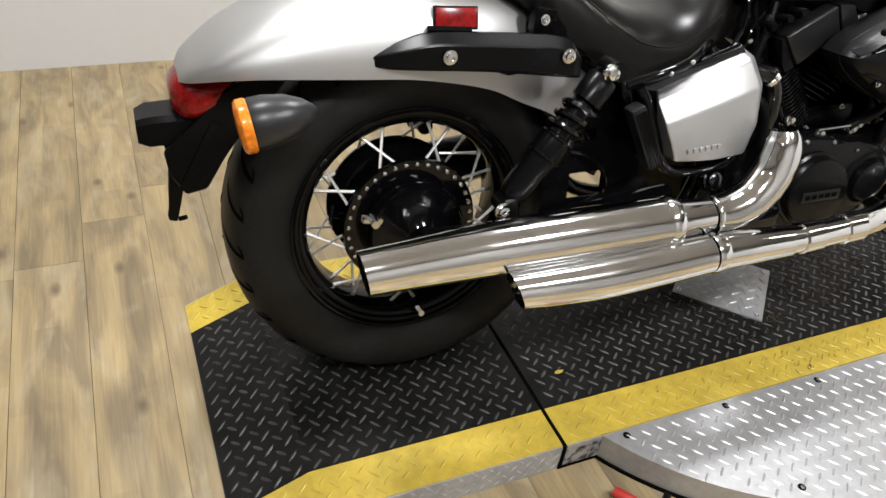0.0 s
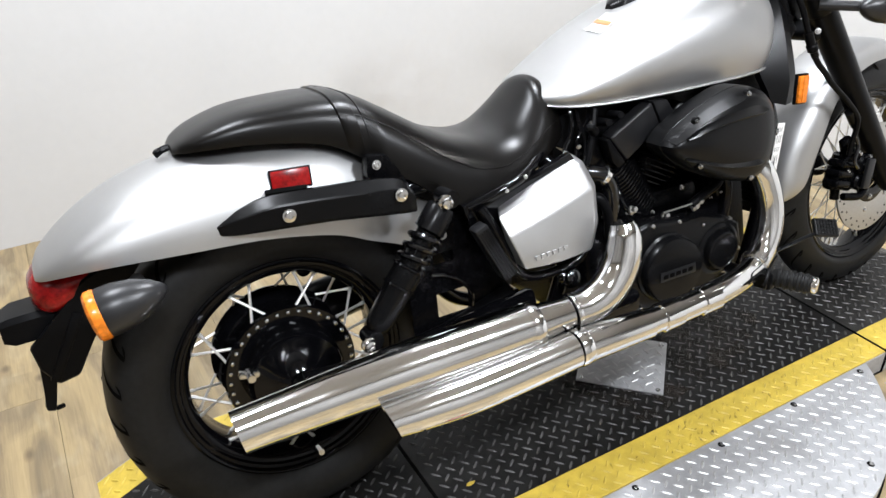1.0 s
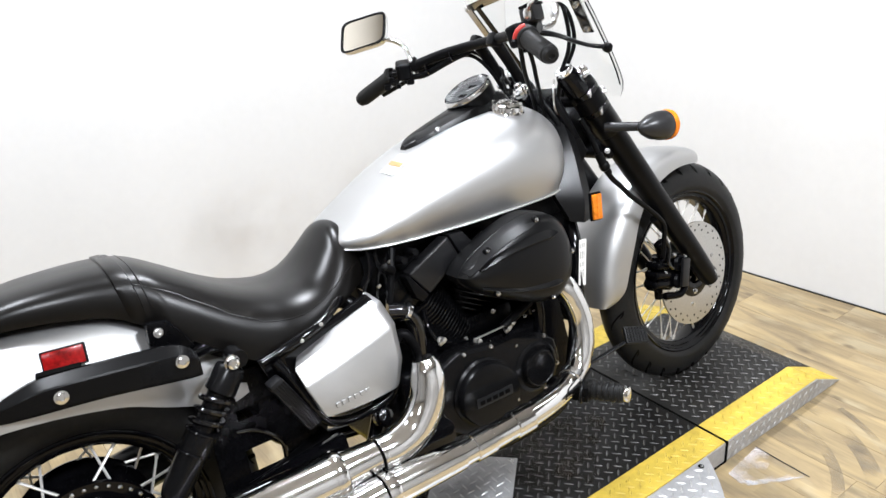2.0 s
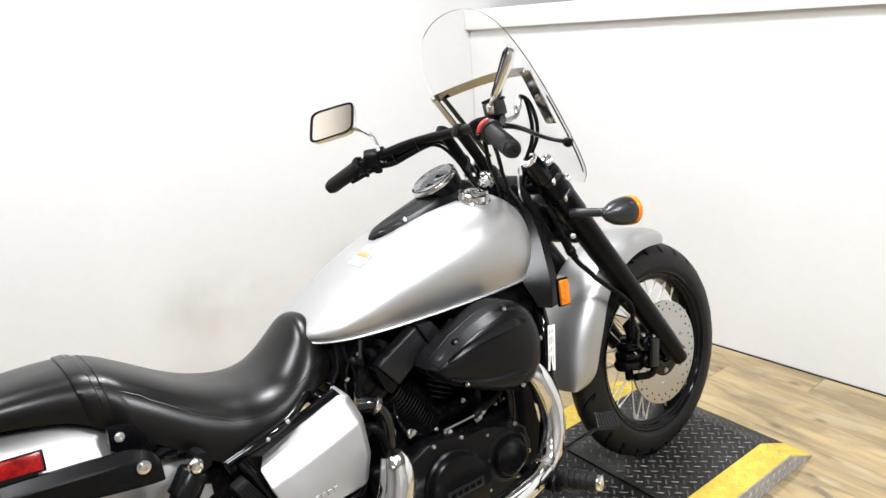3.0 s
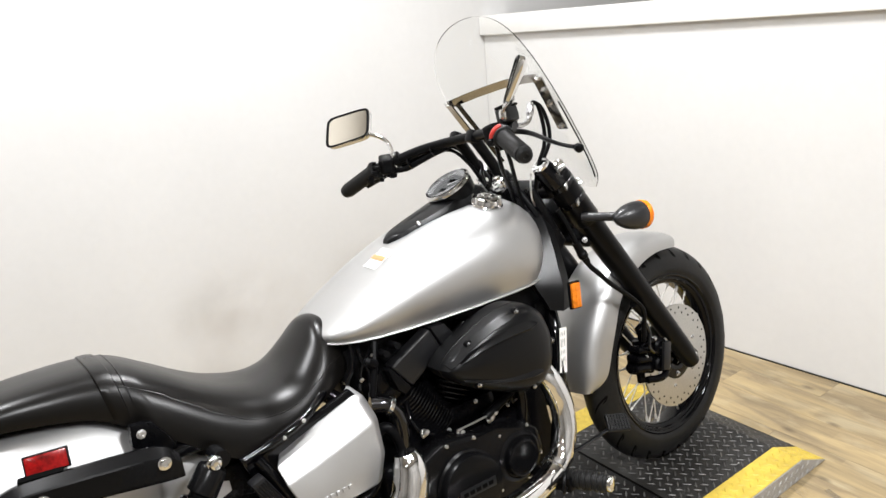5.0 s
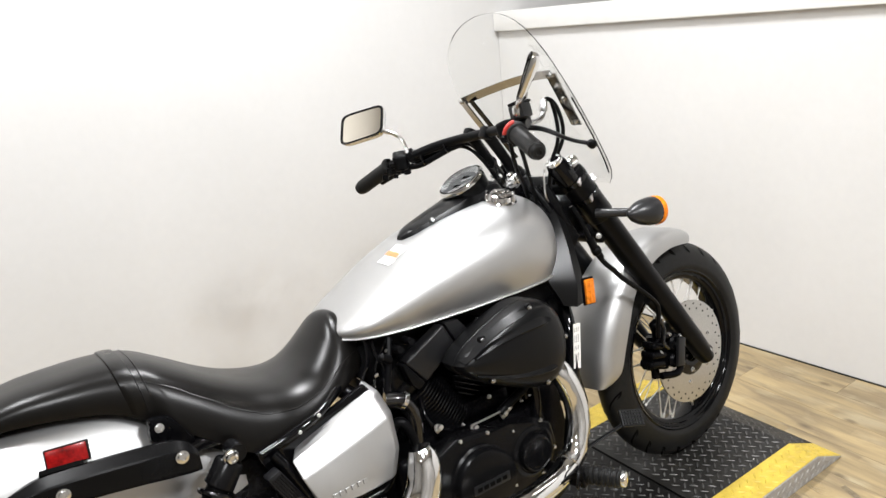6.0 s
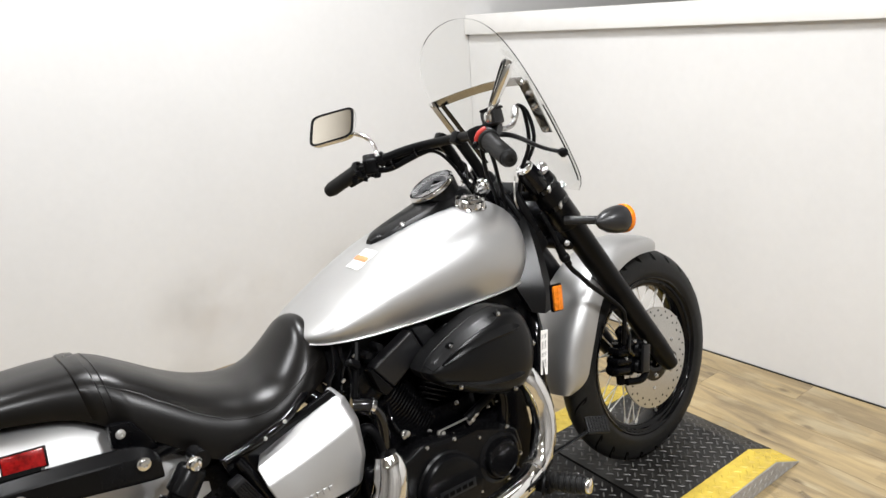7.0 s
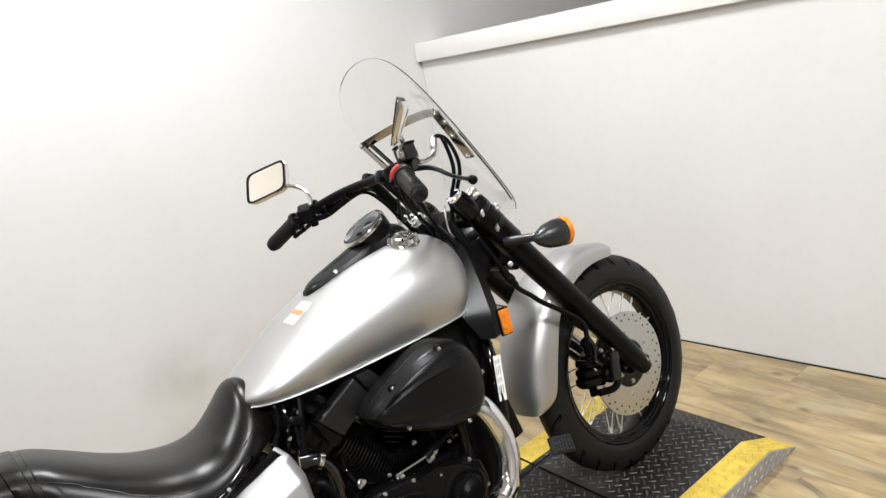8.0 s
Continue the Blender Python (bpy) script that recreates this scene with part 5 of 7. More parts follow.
for x, y, z in ((0.857, -0.165, 0.492), (0.895, -0.165, 0.458), (0.879, -0.165, 0.444), (0.942, -0.165, 0.451), (0.936, -0.165, 0.423), (0.777, -0.165, 0.456), (0.795, -0.165, 0.438), (0.818, -0.165, 0.437), (0.712, -0.165, 0.470)):
    bm = BM()
    hexbolt(bm, (x, y + 0.012, z), (0, -1, 0.1), 0.0036, 0.007)
    part("bolt", bm, BOLT, engine)
bm = BM()
tube(bm, [(0.778, -0.185, 0.4625), (0.82, -0.186, 0.4635), (0.862, -0.185, 0.464)], 0.0024, 8)
part("link_rod", bm, STEEL, engine, "thin steel link rod")
for q in ((0.786, -0.186, 0.452), (0.811, -0.186, 0.438), (0.868, -0.186, 0.453), (0.880, -0.186, 0.462), (0.700, -0.186, 0.487), (0.818, -0.186, 0.417)):
    bm = BM()
    lathe(bm, V(*q) + V(0, 0.008, 0), (0.2, -1, 0.2), [(0, 0.0085), (0.004, 0.0085), (0.005, 0.006), (0.012, 0.0055), (0.013, 0.002)], 10)
    box(bm, q, (0.020, 0.006, 0.008), (0, -25, 0), 0.002)
    part("cable_end", bm, STEEL, engine, "small steel cable end")
bm = BM()
tube(bm, [(0.944, -0.172, 0.462), (0.958, -0.174, 0.465), (0.97, -0.172, 0.468)], 0.002, 6)
part("wire", bm, STEEL, engine)
# fuller dressing round the cylinders
for pts, r in (([(0.955, -0.15, 0.545), (0.965, -0.172, 0.50), (0.968, -0.175, 0.455), (0.962, -0.172, 0.41)], 0.013), ([(0.70, -0.13, 0.545), (0.69, -0.155, 0.515), (0.70, -0.165, 0.485), (0.73, -0.168, 0.470)], 0.006), ([(0.86, -0.14, 0.545), (0.90, -0.165, 0.525), (0.935, -0.168, 0.500), (0.945, -0.17, 0.46)], 0.007)):
    bm = BM()
    tube(bm, pts, r, 10)
    part("hose", bm, GLOSS, engine, "black rubber hose")

# black engine mount and coil box that close the view through the machine
bm = BM()
box(bm, (1.035, 0, 0.40), (0.10, 0.24, 0.34), (0, -8, 0), 0.012)
part("front_engine_mount", bm, ENGINE, bike, "black front engine mount")
bm = BM()
box(bm, (0.80, 0, 0.645), (0.44, 0.17, 0.10), (0, -3, 0), 0.015)
part("coil_box", bm, PLASTIC, bike, "black box under the tank")
bm = BM()
box(bm, (1.055, 0, 0.665), (0.15, 0.24, 0.13), (0, 20, 0), 0.02)
part("wiring_cover", bm, PLASTIC, bike, "black wiring cover behind the steering neck")

# ---- air cleaner ----
out = [(0.742, 0.617), (0.760, 0.637), (0.795, 0.657), (0.845, 0.678), (0.895, 0.694), (0.940, 0.700), (0.980, 0.691), (1.008, 0.668), (1.024, 0.635), (1.030, 0.598), (1.026, 0.558), (1.010, 0.524), (0.982, 0.505), (0.945, 0.503), (0.90, 0.514), (0.845, 0.537), (0.79, 0.568), (0.752, 0.598)]
out = [(v.x, v.y) for v in spline([(x, z, 0) for x, z in out + out[:1]], 3)][:-1]
cx, cz = 0.905, 0.606
bm = BM()
rings = []
for y, f in ((-0.165, 0.93), (-0.170, 0.985), (-0.205, 1.0), (-0.212, 1.0), (-0.2125, 0.992), (-0.216, 0.992), (-0.238, 0.965), (-0.250, 0.90), (-0.258, 0.78), (-0.2635, 0.60), (-0.266, 0.40), (-0.267, 0.15)):
    rings.append([(cx + (x - cx) * f, y, cz + (z - cz) * f) for x, z in out])
skin(bm, rings)
air = part("air_cleaner", bm, AIRBOX, bike, "dark grey teardrop air cleaner cover", smooth=30)


DOME = [(-0.267, 0.15), (-0.266, 0.40), (-0.2635, 0.60), (-0.258, 0.78), (-0.250, 0.90), (-0.238, 0.965), (-0.216, 0.992)]


def dome_y(x, z):
    """How far out the cover's face lies at x, z."""
    a = math.atan2(z - cz, x - cx)
    rim = sorted((math.atan2(q[1] - cz, q[0] - cx), math.hypot(q[0] - cx, q[1] - cz)) for q in out)
    f = math.hypot(x - cx, z - cz) / float(np.interp(a, [r[0] for r in rim], [r[1] for r in rim], period=2 * math.pi))
    return float(np.interp(f, [d[1] for d in DOME], [d[0] for d in DOME]))


def ridge(line, w0, w1):
    """A long tapering crease standing proud of the cover."""
    bm = BM()
    rows = []
    line = spline([(x, z, 0) for x, z in line], 5)
    for i, q in enumerate(line):
        t = i / (len(line) - 1)
        x, z = q.x, q.y
        w = (w0 + (w1 - w0) * t) * (1.0 if t < 0.9 else 1.0 - (t - 0.9) * 8)
        low, top = dome_y(x, z - w), dome_y(x, z + w)
        rows.append([(x, low + 0.004, z - w), (x, low - 0.007, z - w * 0.8), (x, low - 0.0085, z - w * 0.55), (x, top + 0.002, z + w * 1.2)])
    skin(bm, rows)
    part("ridge", bm, AIRBOX, air, "raised crease on the cover")


ridge([(0.752, 0.624), (0.80, 0.652), (0.86, 0.674), (0.922, 0.688)], 0.003, 0.005)
ridge([(0.772, 0.631), (0.83, 0.647), (0.90, 0.656), (0.972, 0.656)], 0.003, 0.012)
ridge([(0.775, 0.590), (0.862, 0.5615), (0.93, 0.551), (0.970, 0.549)], 0.003, 0.008)
for x, y, z in ((0.931, -0.240, 0.690), (0.806, -0.246, 0.657), (0.808, -0.244, 0.570), (0.949, -0.238, 0.516), (1.020, -0.232, 0.596)):
    bm = BM()
    y = dome_y(x, z)
    lathe(bm, (x, y + 0.006, z), (0, -1, 0), [(0, 0.0085), (0.008, 0.0085), (0.0095, 0.0072), (0.006, 0.0062), (0.006, 0.002)], 16)
    boss = part("bolt_boss", bm, SATIN, air)
    bm = BM()
    hexbolt(bm, (x, y - 0.001, z), (0, -1, 0), 0.0036, 0.005)
    part("bolt", bm, BOLT, boss)

# ---- exhausts ----
def open_pipe(bm, pts, radii, seg=26, wall_t=0.003, depth=0.06, slash=0.0, n=7):
    """A chrome tail pipe, open and cut at a slant at its first point."""
    line = spline(pts, n)
    rr = [v.x for v in spline([(r, 0, 0) for r in radii], n)]
    u, _ = basis(line[1] - line[0])
    rings = []
    for i, p in enumerate(line):
        d = (line[min(i + 1, len(line) - 1)] - line[max(i - 1, 0)]).normalized()
        u = (u - d * u.dot(d)).normalized()
        w = d.cross(u)
        k = max(0.0, 1 - i / 6)
        rings.append([p + (u * math.cos(a) + w * math.sin(a)) * rr[i] + d * (slash * k * ((u * math.cos(a) + w * math.sin(a)).z)) for a in [2 * math.pi * j / seg for j in range(seg)]])
    inner = []
    c0 = line[0]
    d0 = (line[1] - line[0]).normalized()
    for s in (0.0, depth * 0.5, depth):
        inner.append([c0 + (q - c0) * (1 - wall_t / rr[0]) + d0 * s for q in rings[0]])
    skin(bm, inner[::-1] + rings)


bm = BM()
open_pipe(bm, [(-0.146, -0.262, 0.357), (-0.08, -0.264, 0.361), (0.03, -0.267, 0.366), (0.15, -0.270, 0.368), (0.27, -0.273, 0.369), (0.372, -0.276, 0.370)], [0.036, 0.0385, 0.043, 0.0455, 0.0455, 0.044], slash=-0.004)
lathe(bm, (0.370, -0.276, 0.370), (1, -0.02, 0.0), [(0, 0.0445), (0.006, 0.046), (0.020, 0.046), (0.024, 0.043), (0.026, 0.036)], 28)
upper = part("upper_muffler", bm, CHROME, bike, "chrome upper muffler with slash-cut end", smooth=40)
bm = BM()
lathe(bm, (0.388, -0.276, 0.370), (1, -0.03, 0.02), [(0, 0.0365), (0.01, 0.0362), (0.055, 0.0330), (0.076, 0.0315), (0.078, 0.027)], 36)
part("clamp_sleeve", bm, CHROME, upper, "chrome sleeve")
bm = BM()
tube(bm, [(0.470, -0.279, 0.371), (0.508, -0.280, 0.373), (0.552, -0.279, 0.389), (0.586, -0.277, 0.425), (0.601, -0.274, 0.462), (0.605, -0.270, 0.490), (0.604, -0.266, 0.510)], [0.034, 0.0352, 0.036, 0.0355, 0.034, 0.030, 0.022], 40, 10)
rp = part("rear_header_pipe", bm, CHROME, upper, "chrome rear header pipe shield")
bm = BM()
lathe(bm, (0.460, -0.279, 0.3712), (1, -0.02, 0.04), [(0, 0.020), (0.001, 0.0285), (0.008, 0.0285), (0.009, 0.020)], 30)
part("gasket", bm, GAP, upper, "dark joint ring")
bm = BM()
lathe(bm, (0.468, -0.279, 0.3715), (1, -0.02, 0.04), [(0, 0.030), (0.001, 0.0348), (0.003, 0.0356), (0.006, 0.0352), (0.009, 0.0345)], 36)
part("clamp", bm, CHROME, upper, "chrome flange")
bm = BM()
prism(bm, [(0.672, -0.175, 0.378), (0.634, -0.175, 0.308), (0.640, -0.175, 0.296), (0.688, -0.175, 0.286), (0.697, -0.175, 0.297)], (0, -0.026, 0), 0.006, 2)
lug = part("engine_mount_lug", bm, SATIN, bike, "black triangular engine mount lug")
bm = BM()
hexbolt(bm, (0.650, -0.201, 0.311), (0, -1, 0.1), 0.0065, 0.006)
part("bolt", bm, CHROME, lug)
bm = BM()
lathe(bm, (0.531, -0.190, 0.392), (0.1, -1, 0.35), [(0, 0.020), (0.012, 0.021), (0.014, 0.018), (0.022, 0.017), (0.025, 0.013), (0.026, 0.004)], 24)
part("rubber_boot", bm, WET, bike, "black rubber boot")
for q in ((0.606, -0.304, 0.445), (0.585, -0.309, 0.405), (0.60, -0.297, 0.485)):
    bm = BM()
    lathe(bm, q, (0.1, -1, 0.1), [(0, 0.0045), (0.002, 0.004), (0.003, 0.001)], 10)
    part("rivet", bm, BOLT, rp)

bm = BM()
open_pipe(bm, [(0.083, -0.318, 0.316), (0.14, -0.320, 0.315), (0.23, -0.322, 0.314), (0.33, -0.323, 0.318), (0.4405, -0.324, 0.324)], [0.0305, 0.0335, 0.036, 0.0355, 0.034], slash=-0.011)
lower = part("lower_muffler", bm, CHROME, bike, "chrome lower muffler with slash-cut end", smooth=40)
bm = BM()
lathe(bm, (0.434, -0.324, 0.324), (1, 0, 0), [(0, 0.030), (0.012, 0.030)], 24)
part("joint", bm, GAP, lower)
bm = BM()
tube(bm, [(0.446, -0.324, 0.324), (0.52, -0.325, 0.324), (0.612, -0.326, 0.322)], [0.033, 0.032, 0.0285], 24, 5)
lathe(bm, (0.444, -0.324, 0.324), (1, 0, 0), [(0, 0.034), (0.006, 0.0355), (0.02, 0.0345), (0.024, 0.033)], 24)
part("sleeve", bm, CHROME, lower, "chrome sleeve")
bm = BM()
tube(bm, [(0.60, -0.326, 0.322), (0.70, -0.323, 0.322), (0.79, -0.315, 0.321), (0.87, -0.298, 0.318), (0.935, -0.276, 0.318), (0.985, -0.262, 0.340), (1.014, -0.254, 0.385), (1.022, -0.246, 0.435), (1.014, -0.240, 0.482), (1.000, -0.230, 0.520), (0.985, -0.20, 0.548)], [0.0255, 0.0255, 0.0255, 0.0255, 0.026, 0.0265, 0.0265, 0.0265, 0.0265, 0.026, 0.024], 22, 7)
fp = part("front_header_pipe", bm, CHROME, lower, "chrome front header pipe")
for x, y, z in ((0.64, -0.3255, 0.322), (0.745, -0.3195, 0.3215)):
    bm = BM()
    lathe(bm, (x, y, z), (1, 0.05, 0), [(0, 0.0262), (0.002, 0.0285), (0.045, 0.0285), (0.047, 0.0262)], 24)
    part("collar", bm, CHROME, fp, "chrome collar")
bm = BM()
lathe(bm, (0.952, -0.270, 0.324), (0.85, 0.25, 0.35), [(0, 0.027), (0.002, 0.030), (0.014, 0.030), (0.016, 0.027)], 22)
part("clamp", bm, BOLT, fp)
bm = BM()
box(bm, (0.40, -0.255, 0.335), (0.05, 0.04, 0.03), (0, 0, 0), 0.006)
box(bm, (0.55, -0.24, 0.335), (0.20, 0.05, 0.05), (0, 3, 0), 0.01)
box(bm, (0.30, -0.19, 0.36), (0.30, 0.03, 0.04), (0, -6, 0), 0.01)
part("muffler_bracket", bm, GLOSS, bike, "black muffler bracket")

# ---- foot controls ----
bm = BM()
tube(bm, [(0.955, -0.17, 0.30), (0.955, -0.25, 0.295), (0.965, -0.29, 0.296)], 0.014, 10)
box(bm, (0.968, -0.285, 0.296), (0.04, 0.05, 0.035), (0, 0, 15), 0.006)
peg = part("foot_peg", bm, SATIN, bike, "black rubber foot peg with chrome end")
a, b = V(0.975, -0.300, 0.302), V(1.014, -0.372, 0.296)
d = (b - a).normalized()
bm = BM()
lathe(bm, a, d, [(0, 0.015), (0.006, 0.019), (0.076, 0.019), (0.08, 0.015)], 18)
for k in range(5):
    lathe(bm, a + d * (0.012 + 0.013 * k), d, [(0, 0.019), (0.001, 0.0215), (0.007, 0.0215), (0.008, 0.019)], 18)
part("rubber", bm, RUBBER, peg, "ribbed black rubber")
bm = BM()
lathe(bm, a + d * 0.078, d, [(0, 0.016), (0.003, 0.0175), (0.010, 0.0165), (0.013, 0.012), (0.0135, 0.003)], 20)
part("end_cap", bm, CHROME, peg, "chrome end cap")
bm = BM()
tube(bm, [(0.955, -0.275, 0.285), (0.95, -0.305, 0.292), (0.925, -0.325, 0.300), (0.945, -0.318, 0.335), (0.985, -0.300, 0.345)], 0.0032, 6)
part("return_spring_wire", bm, SATIN, peg)
bm = BM()
tube(bm, [(0.96, -0.255, 0.325), (1.03, -0.285, 0.350), (1.095, -0.295, 0.362), (1.125, -0.297, 0.366)], [0.006, 0.006, 0.006, 0.006], 8, flat=0.6)
pedal = part("brake_pedal", bm, PLASTIC, bike, "black brake pedal with knurled pad")
bm = BM()
box(bm, (0, 0, 0), (0.056, 0.012, 0.040), bevel=0.003)
for i in range(7):
    for j in range(5):
        box(bm, (-0.022 + i * 0.0073, -0.007, -0.014 + j * 0.007), (0.0045, 0.004, 0.0045))
bm.transform(pose(1.132, -0.300, 0.371, -38, 12, -18))
part("pad", bm, RUBBER, pedal, "knurled rubber pad", smooth=0)
# left side: side stand and left peg
bm = BM()
tube(bm, [(0.90, 0.16, 0.22), (0.93, 0.22, 0.14), (0.955, 0.275, 0.052)], [0.014, 0.012, 0.011], 10)
box(bm, (0.965, 0.283, 0.053), (0.07, 0.035, 0.008), (10, 0, 20), 0.003)
part("side_stand", bm, SATIN, bike, "black side stand standing on the deck")

# ---- front end ----
STEER = pose(1.64, 0, 0.324, 0, 0, 3.0) @ pose(-1.64, 0, -0.324)
bm = BM()
around(bm, [(-0.037, 0.236), (-0.0415, 0.235), (-0.0425, 0.231), (-0.040, 0.227), (-0.036, 0.225), (-0.0345, 0.219), (-0.031, 0.217), (-0.029, 0.211), (-0.022, 0.206), (0.022, 0.206), (0.029, 0.211), (0.036, 0.225), (0.040, 0.227), (0.0425, 0.231), (0.037, 0.236), (0.032, 0.225), (0.02, 0.213), (-0.02, 0.213), (-0.032, 0.225)], 120)
front_wheel = part("front_wheel", bm, RIM, bike, "gloss black spoked front wheel")
front_wheel.matrix_basis = STEER @ pose(1.629, 0, 0.320)
bm = BM()
tyre(bm, 0.314, 0.096, 0.232, 0.037, crown_h=0.062, round_y=0.95, round_r=1.0)
front_tyre = part("tyre", bm, RUBBER, front_wheel, "black front tyre with curved tread grooves", smooth=50)
groove_shades(front_tyre, 0.314, 0.096, 0.062, 26, 0.042, -0.16, 0.06, 0.95, 1.0)
bm = BM()
around(bm, [(-0.055, 0.012), (-0.055, 0.035), (-0.044, 0.038), (-0.040, 0.052), (-0.034, 0.052), (-0.028, 0.030), (0.028, 0.030), (0.034, 0.042), (0.040, 0.042), (0.046, 0.03), (0.055, 0.03), (0.055, 0.012)], 40)
part("hub", bm, GLOSS, front_wheel, "gloss black hub")
spokes(front_wheel, 36, 0.036, 0.044, 0.208, 0.010, 0.42, 0.0018)
# brake disc with its holes
bm = BM()
N = 120
for y0, y1 in ((-0.0655, -0.0605),):
    def disc_ring(r, y):
        return [bm.verts.new((r * math.cos(2 * math.pi * k / N), y, r * math.sin(2 * math.pi * k / N))) for k in range(N)]
    o0, o1, i0, i1 = disc_ring(0.148, y0), disc_ring(0.148, y1), disc_ring(0.066, y0), disc_ring(0.066, y1)
    for k in range(N):
        j = (k + 1) % N
        for f in ((o0[k], o0[j], i0[j], i0[k]), (o1[k], i1[k], i1[j], o1[j]), (o0[k], o1[k], o1[j], o0[j]), (i0[k], i0[j], i1[j], i1[k])):
            bm.faces.new(f)
disc = part("brake_disc", bm, STEEL, front_wheel, "steel brake disc drilled with small holes")
bm = BM()
for k in range(48):
    a = 2 * math.pi * k / 48
    for r in ((0.138, 0.124)[k % 2],):
        lathe(bm, (r * math.cos(a), -0.0652, r * math.sin(a)), (0, -1, 0), [(0, 0.0032), (0.0007, 0.0032)], 8)
part("drilled_holes", bm, GAP, disc, "dark drilled holes")
bm = BM()
around(bm, [(-0.060, 0.03), (-0.060, 0.068), (-0.068, 0.068), (-0.072, 0.055), (-0.070, 0.03)], 40)
part("disc_carrier", bm, GLOSS, disc, "black disc carrier")
for k in range(6):
    a = 2 * math.pi * (k + 0.3) / 6
    bm = BM()
    hexbolt(bm, (0.052 * math.cos(a), -0.070, 0.052 * math.sin(a)), (0, -1, 0), 0.0055, 0.006)
    part("bolt", bm, BOLT, disc)
    bm = BM()
    hexbolt(bm, (0.090 * math.cos(a), -0.0655, 0.090 * math.sin(a)), (0, -1, 0), 0.005, 0.003)
    part("rivet", bm, BOLT, disc)

# forks
FS = V(-0.68, 0, 1.0).normalized()
RAKE = V(-0.732, -0.016, 1.0).normalized()


def fork_at(z, y):
    return V(1.631 + 0.68 * (0.324 - z), y, z)


for s in (-1, 1):
    bm = BM()
    d = FS
    p = STEER @ fork_at(0.300, s * 0.104)
    q = STEER @ fork_at(0.330, s * 0.104)
    lathe(bm, p, d, [(0, 0.010), (0.004, 0.023), (0.03, 0.0275), (0.10, 0.0295), (0.30, 0.0310), (0.45, 0.0325), (0.60, 0.0335), (0.62, 0.0335)], 28)
    box(bm, STEER @ V(1.637, s * 0.100, 0.322), (0.05, 0.034, 0.052), (0, 35, 3), 0.014, 3)
    leg = part("fork_leg", bm, SATIN, bike, "satin black front fork leg")
    bm = BM()
    lathe(bm, STEER @ V(1.630, s * 0.116, 0.329), (0, s, 0), [(0, 0.016), (0.003, 0.016), (0.004, 0.012), (0.012, 0.0115), (0.013, 0.006)], 6 if s > 0 else 16)
    part("axle_bolt", bm, CHROME, leg, "chrome axle bolt")
    for t0 in (0.670, 0.725):
        bm = BM()
        c = p + d * t0
        lathe(bm, c, d, [(0, 0.0365), (0.001, 0.0385), (0.013, 0.0385), (0.014, 0.0365)], 28)
        part("cover_band", bm, GLOSS, leg)
        bm = BM()
        box(bm, c + d * 0.007 + V(-0.012, s * 0.0362, -0.006), (0.018, 0.005, 0.013), (0, -35, s * -22), 0.001)
        part("band_clip", bm, STEEL, leg, "bright steel clip")
    bm = BM()
    lathe(bm, p + d * 0.600, d, [(0, 0.0335), (0.006, 0.0370), (0.150, 0.0370), (0.158, 0.033), (0.160, 0.020)], 28)
    part("fork_cover", bm, SATIN, leg)
    bm = BM()
    cap_at = V(1.181, s * 0.115 if s < 0 else 0.100, 0.957)
    lathe(bm, cap_at, RAKE, [(-0.003, 0.0215), (0, 0.0225), (0.004, 0.0225), (0.007, 0.019), (0.008, 0.012), (0.006, 0.004)], 22)
    part("fork_cap", bm, CHROME, leg, "chrome fork cap")
    bm = BM()
    lathe(bm, cap_at - RAKE * 0.062, RAKE, [(0, 0.028), (0.05, 0.026), (0.060, 0.023), (0.062, 0.015)], 22)
    part("fork_neck", bm, GLOSS, leg)
bm = BM()
hexbolt(bm, (1.266, -0.139, 0.757), (-0.5, -0.8, 0.2), 0.0052, 0.006)
part("clamp_bolt", bm, BOLT, bike)
bm = BM()
for z, hx in ((0.760, 0.052), (0.905, 0.05)):
    c = fork_at(z, 0) + V(-0.016, 0, -0.012)
    box(bm, c, (hx, 0.22, 0.028), (0, -35, 2), 0.012, 3)
part("triple_clamp", bm, SATIN, bike, "black fork clamps")
bm = BM()
lathe(bm, (1.122, -0.030, 0.922), FS, [(0, 0.020), (0.006, 0.021), (0.010, 0.017), (0.018, 0.0165), (0.021, 0.012), (0.021, 0.006)], 20)
part("stem_nut", bm, CHROME, bike, "chrome stem nut and caps")
bm = BM()
cyl(bm, STEER @ V(1.629, -0.10, 0.323), STEER @ V(1.629, 0.10, 0.323), 0.011, seg=12)
part("front_axle", bm, BOLT, bike)

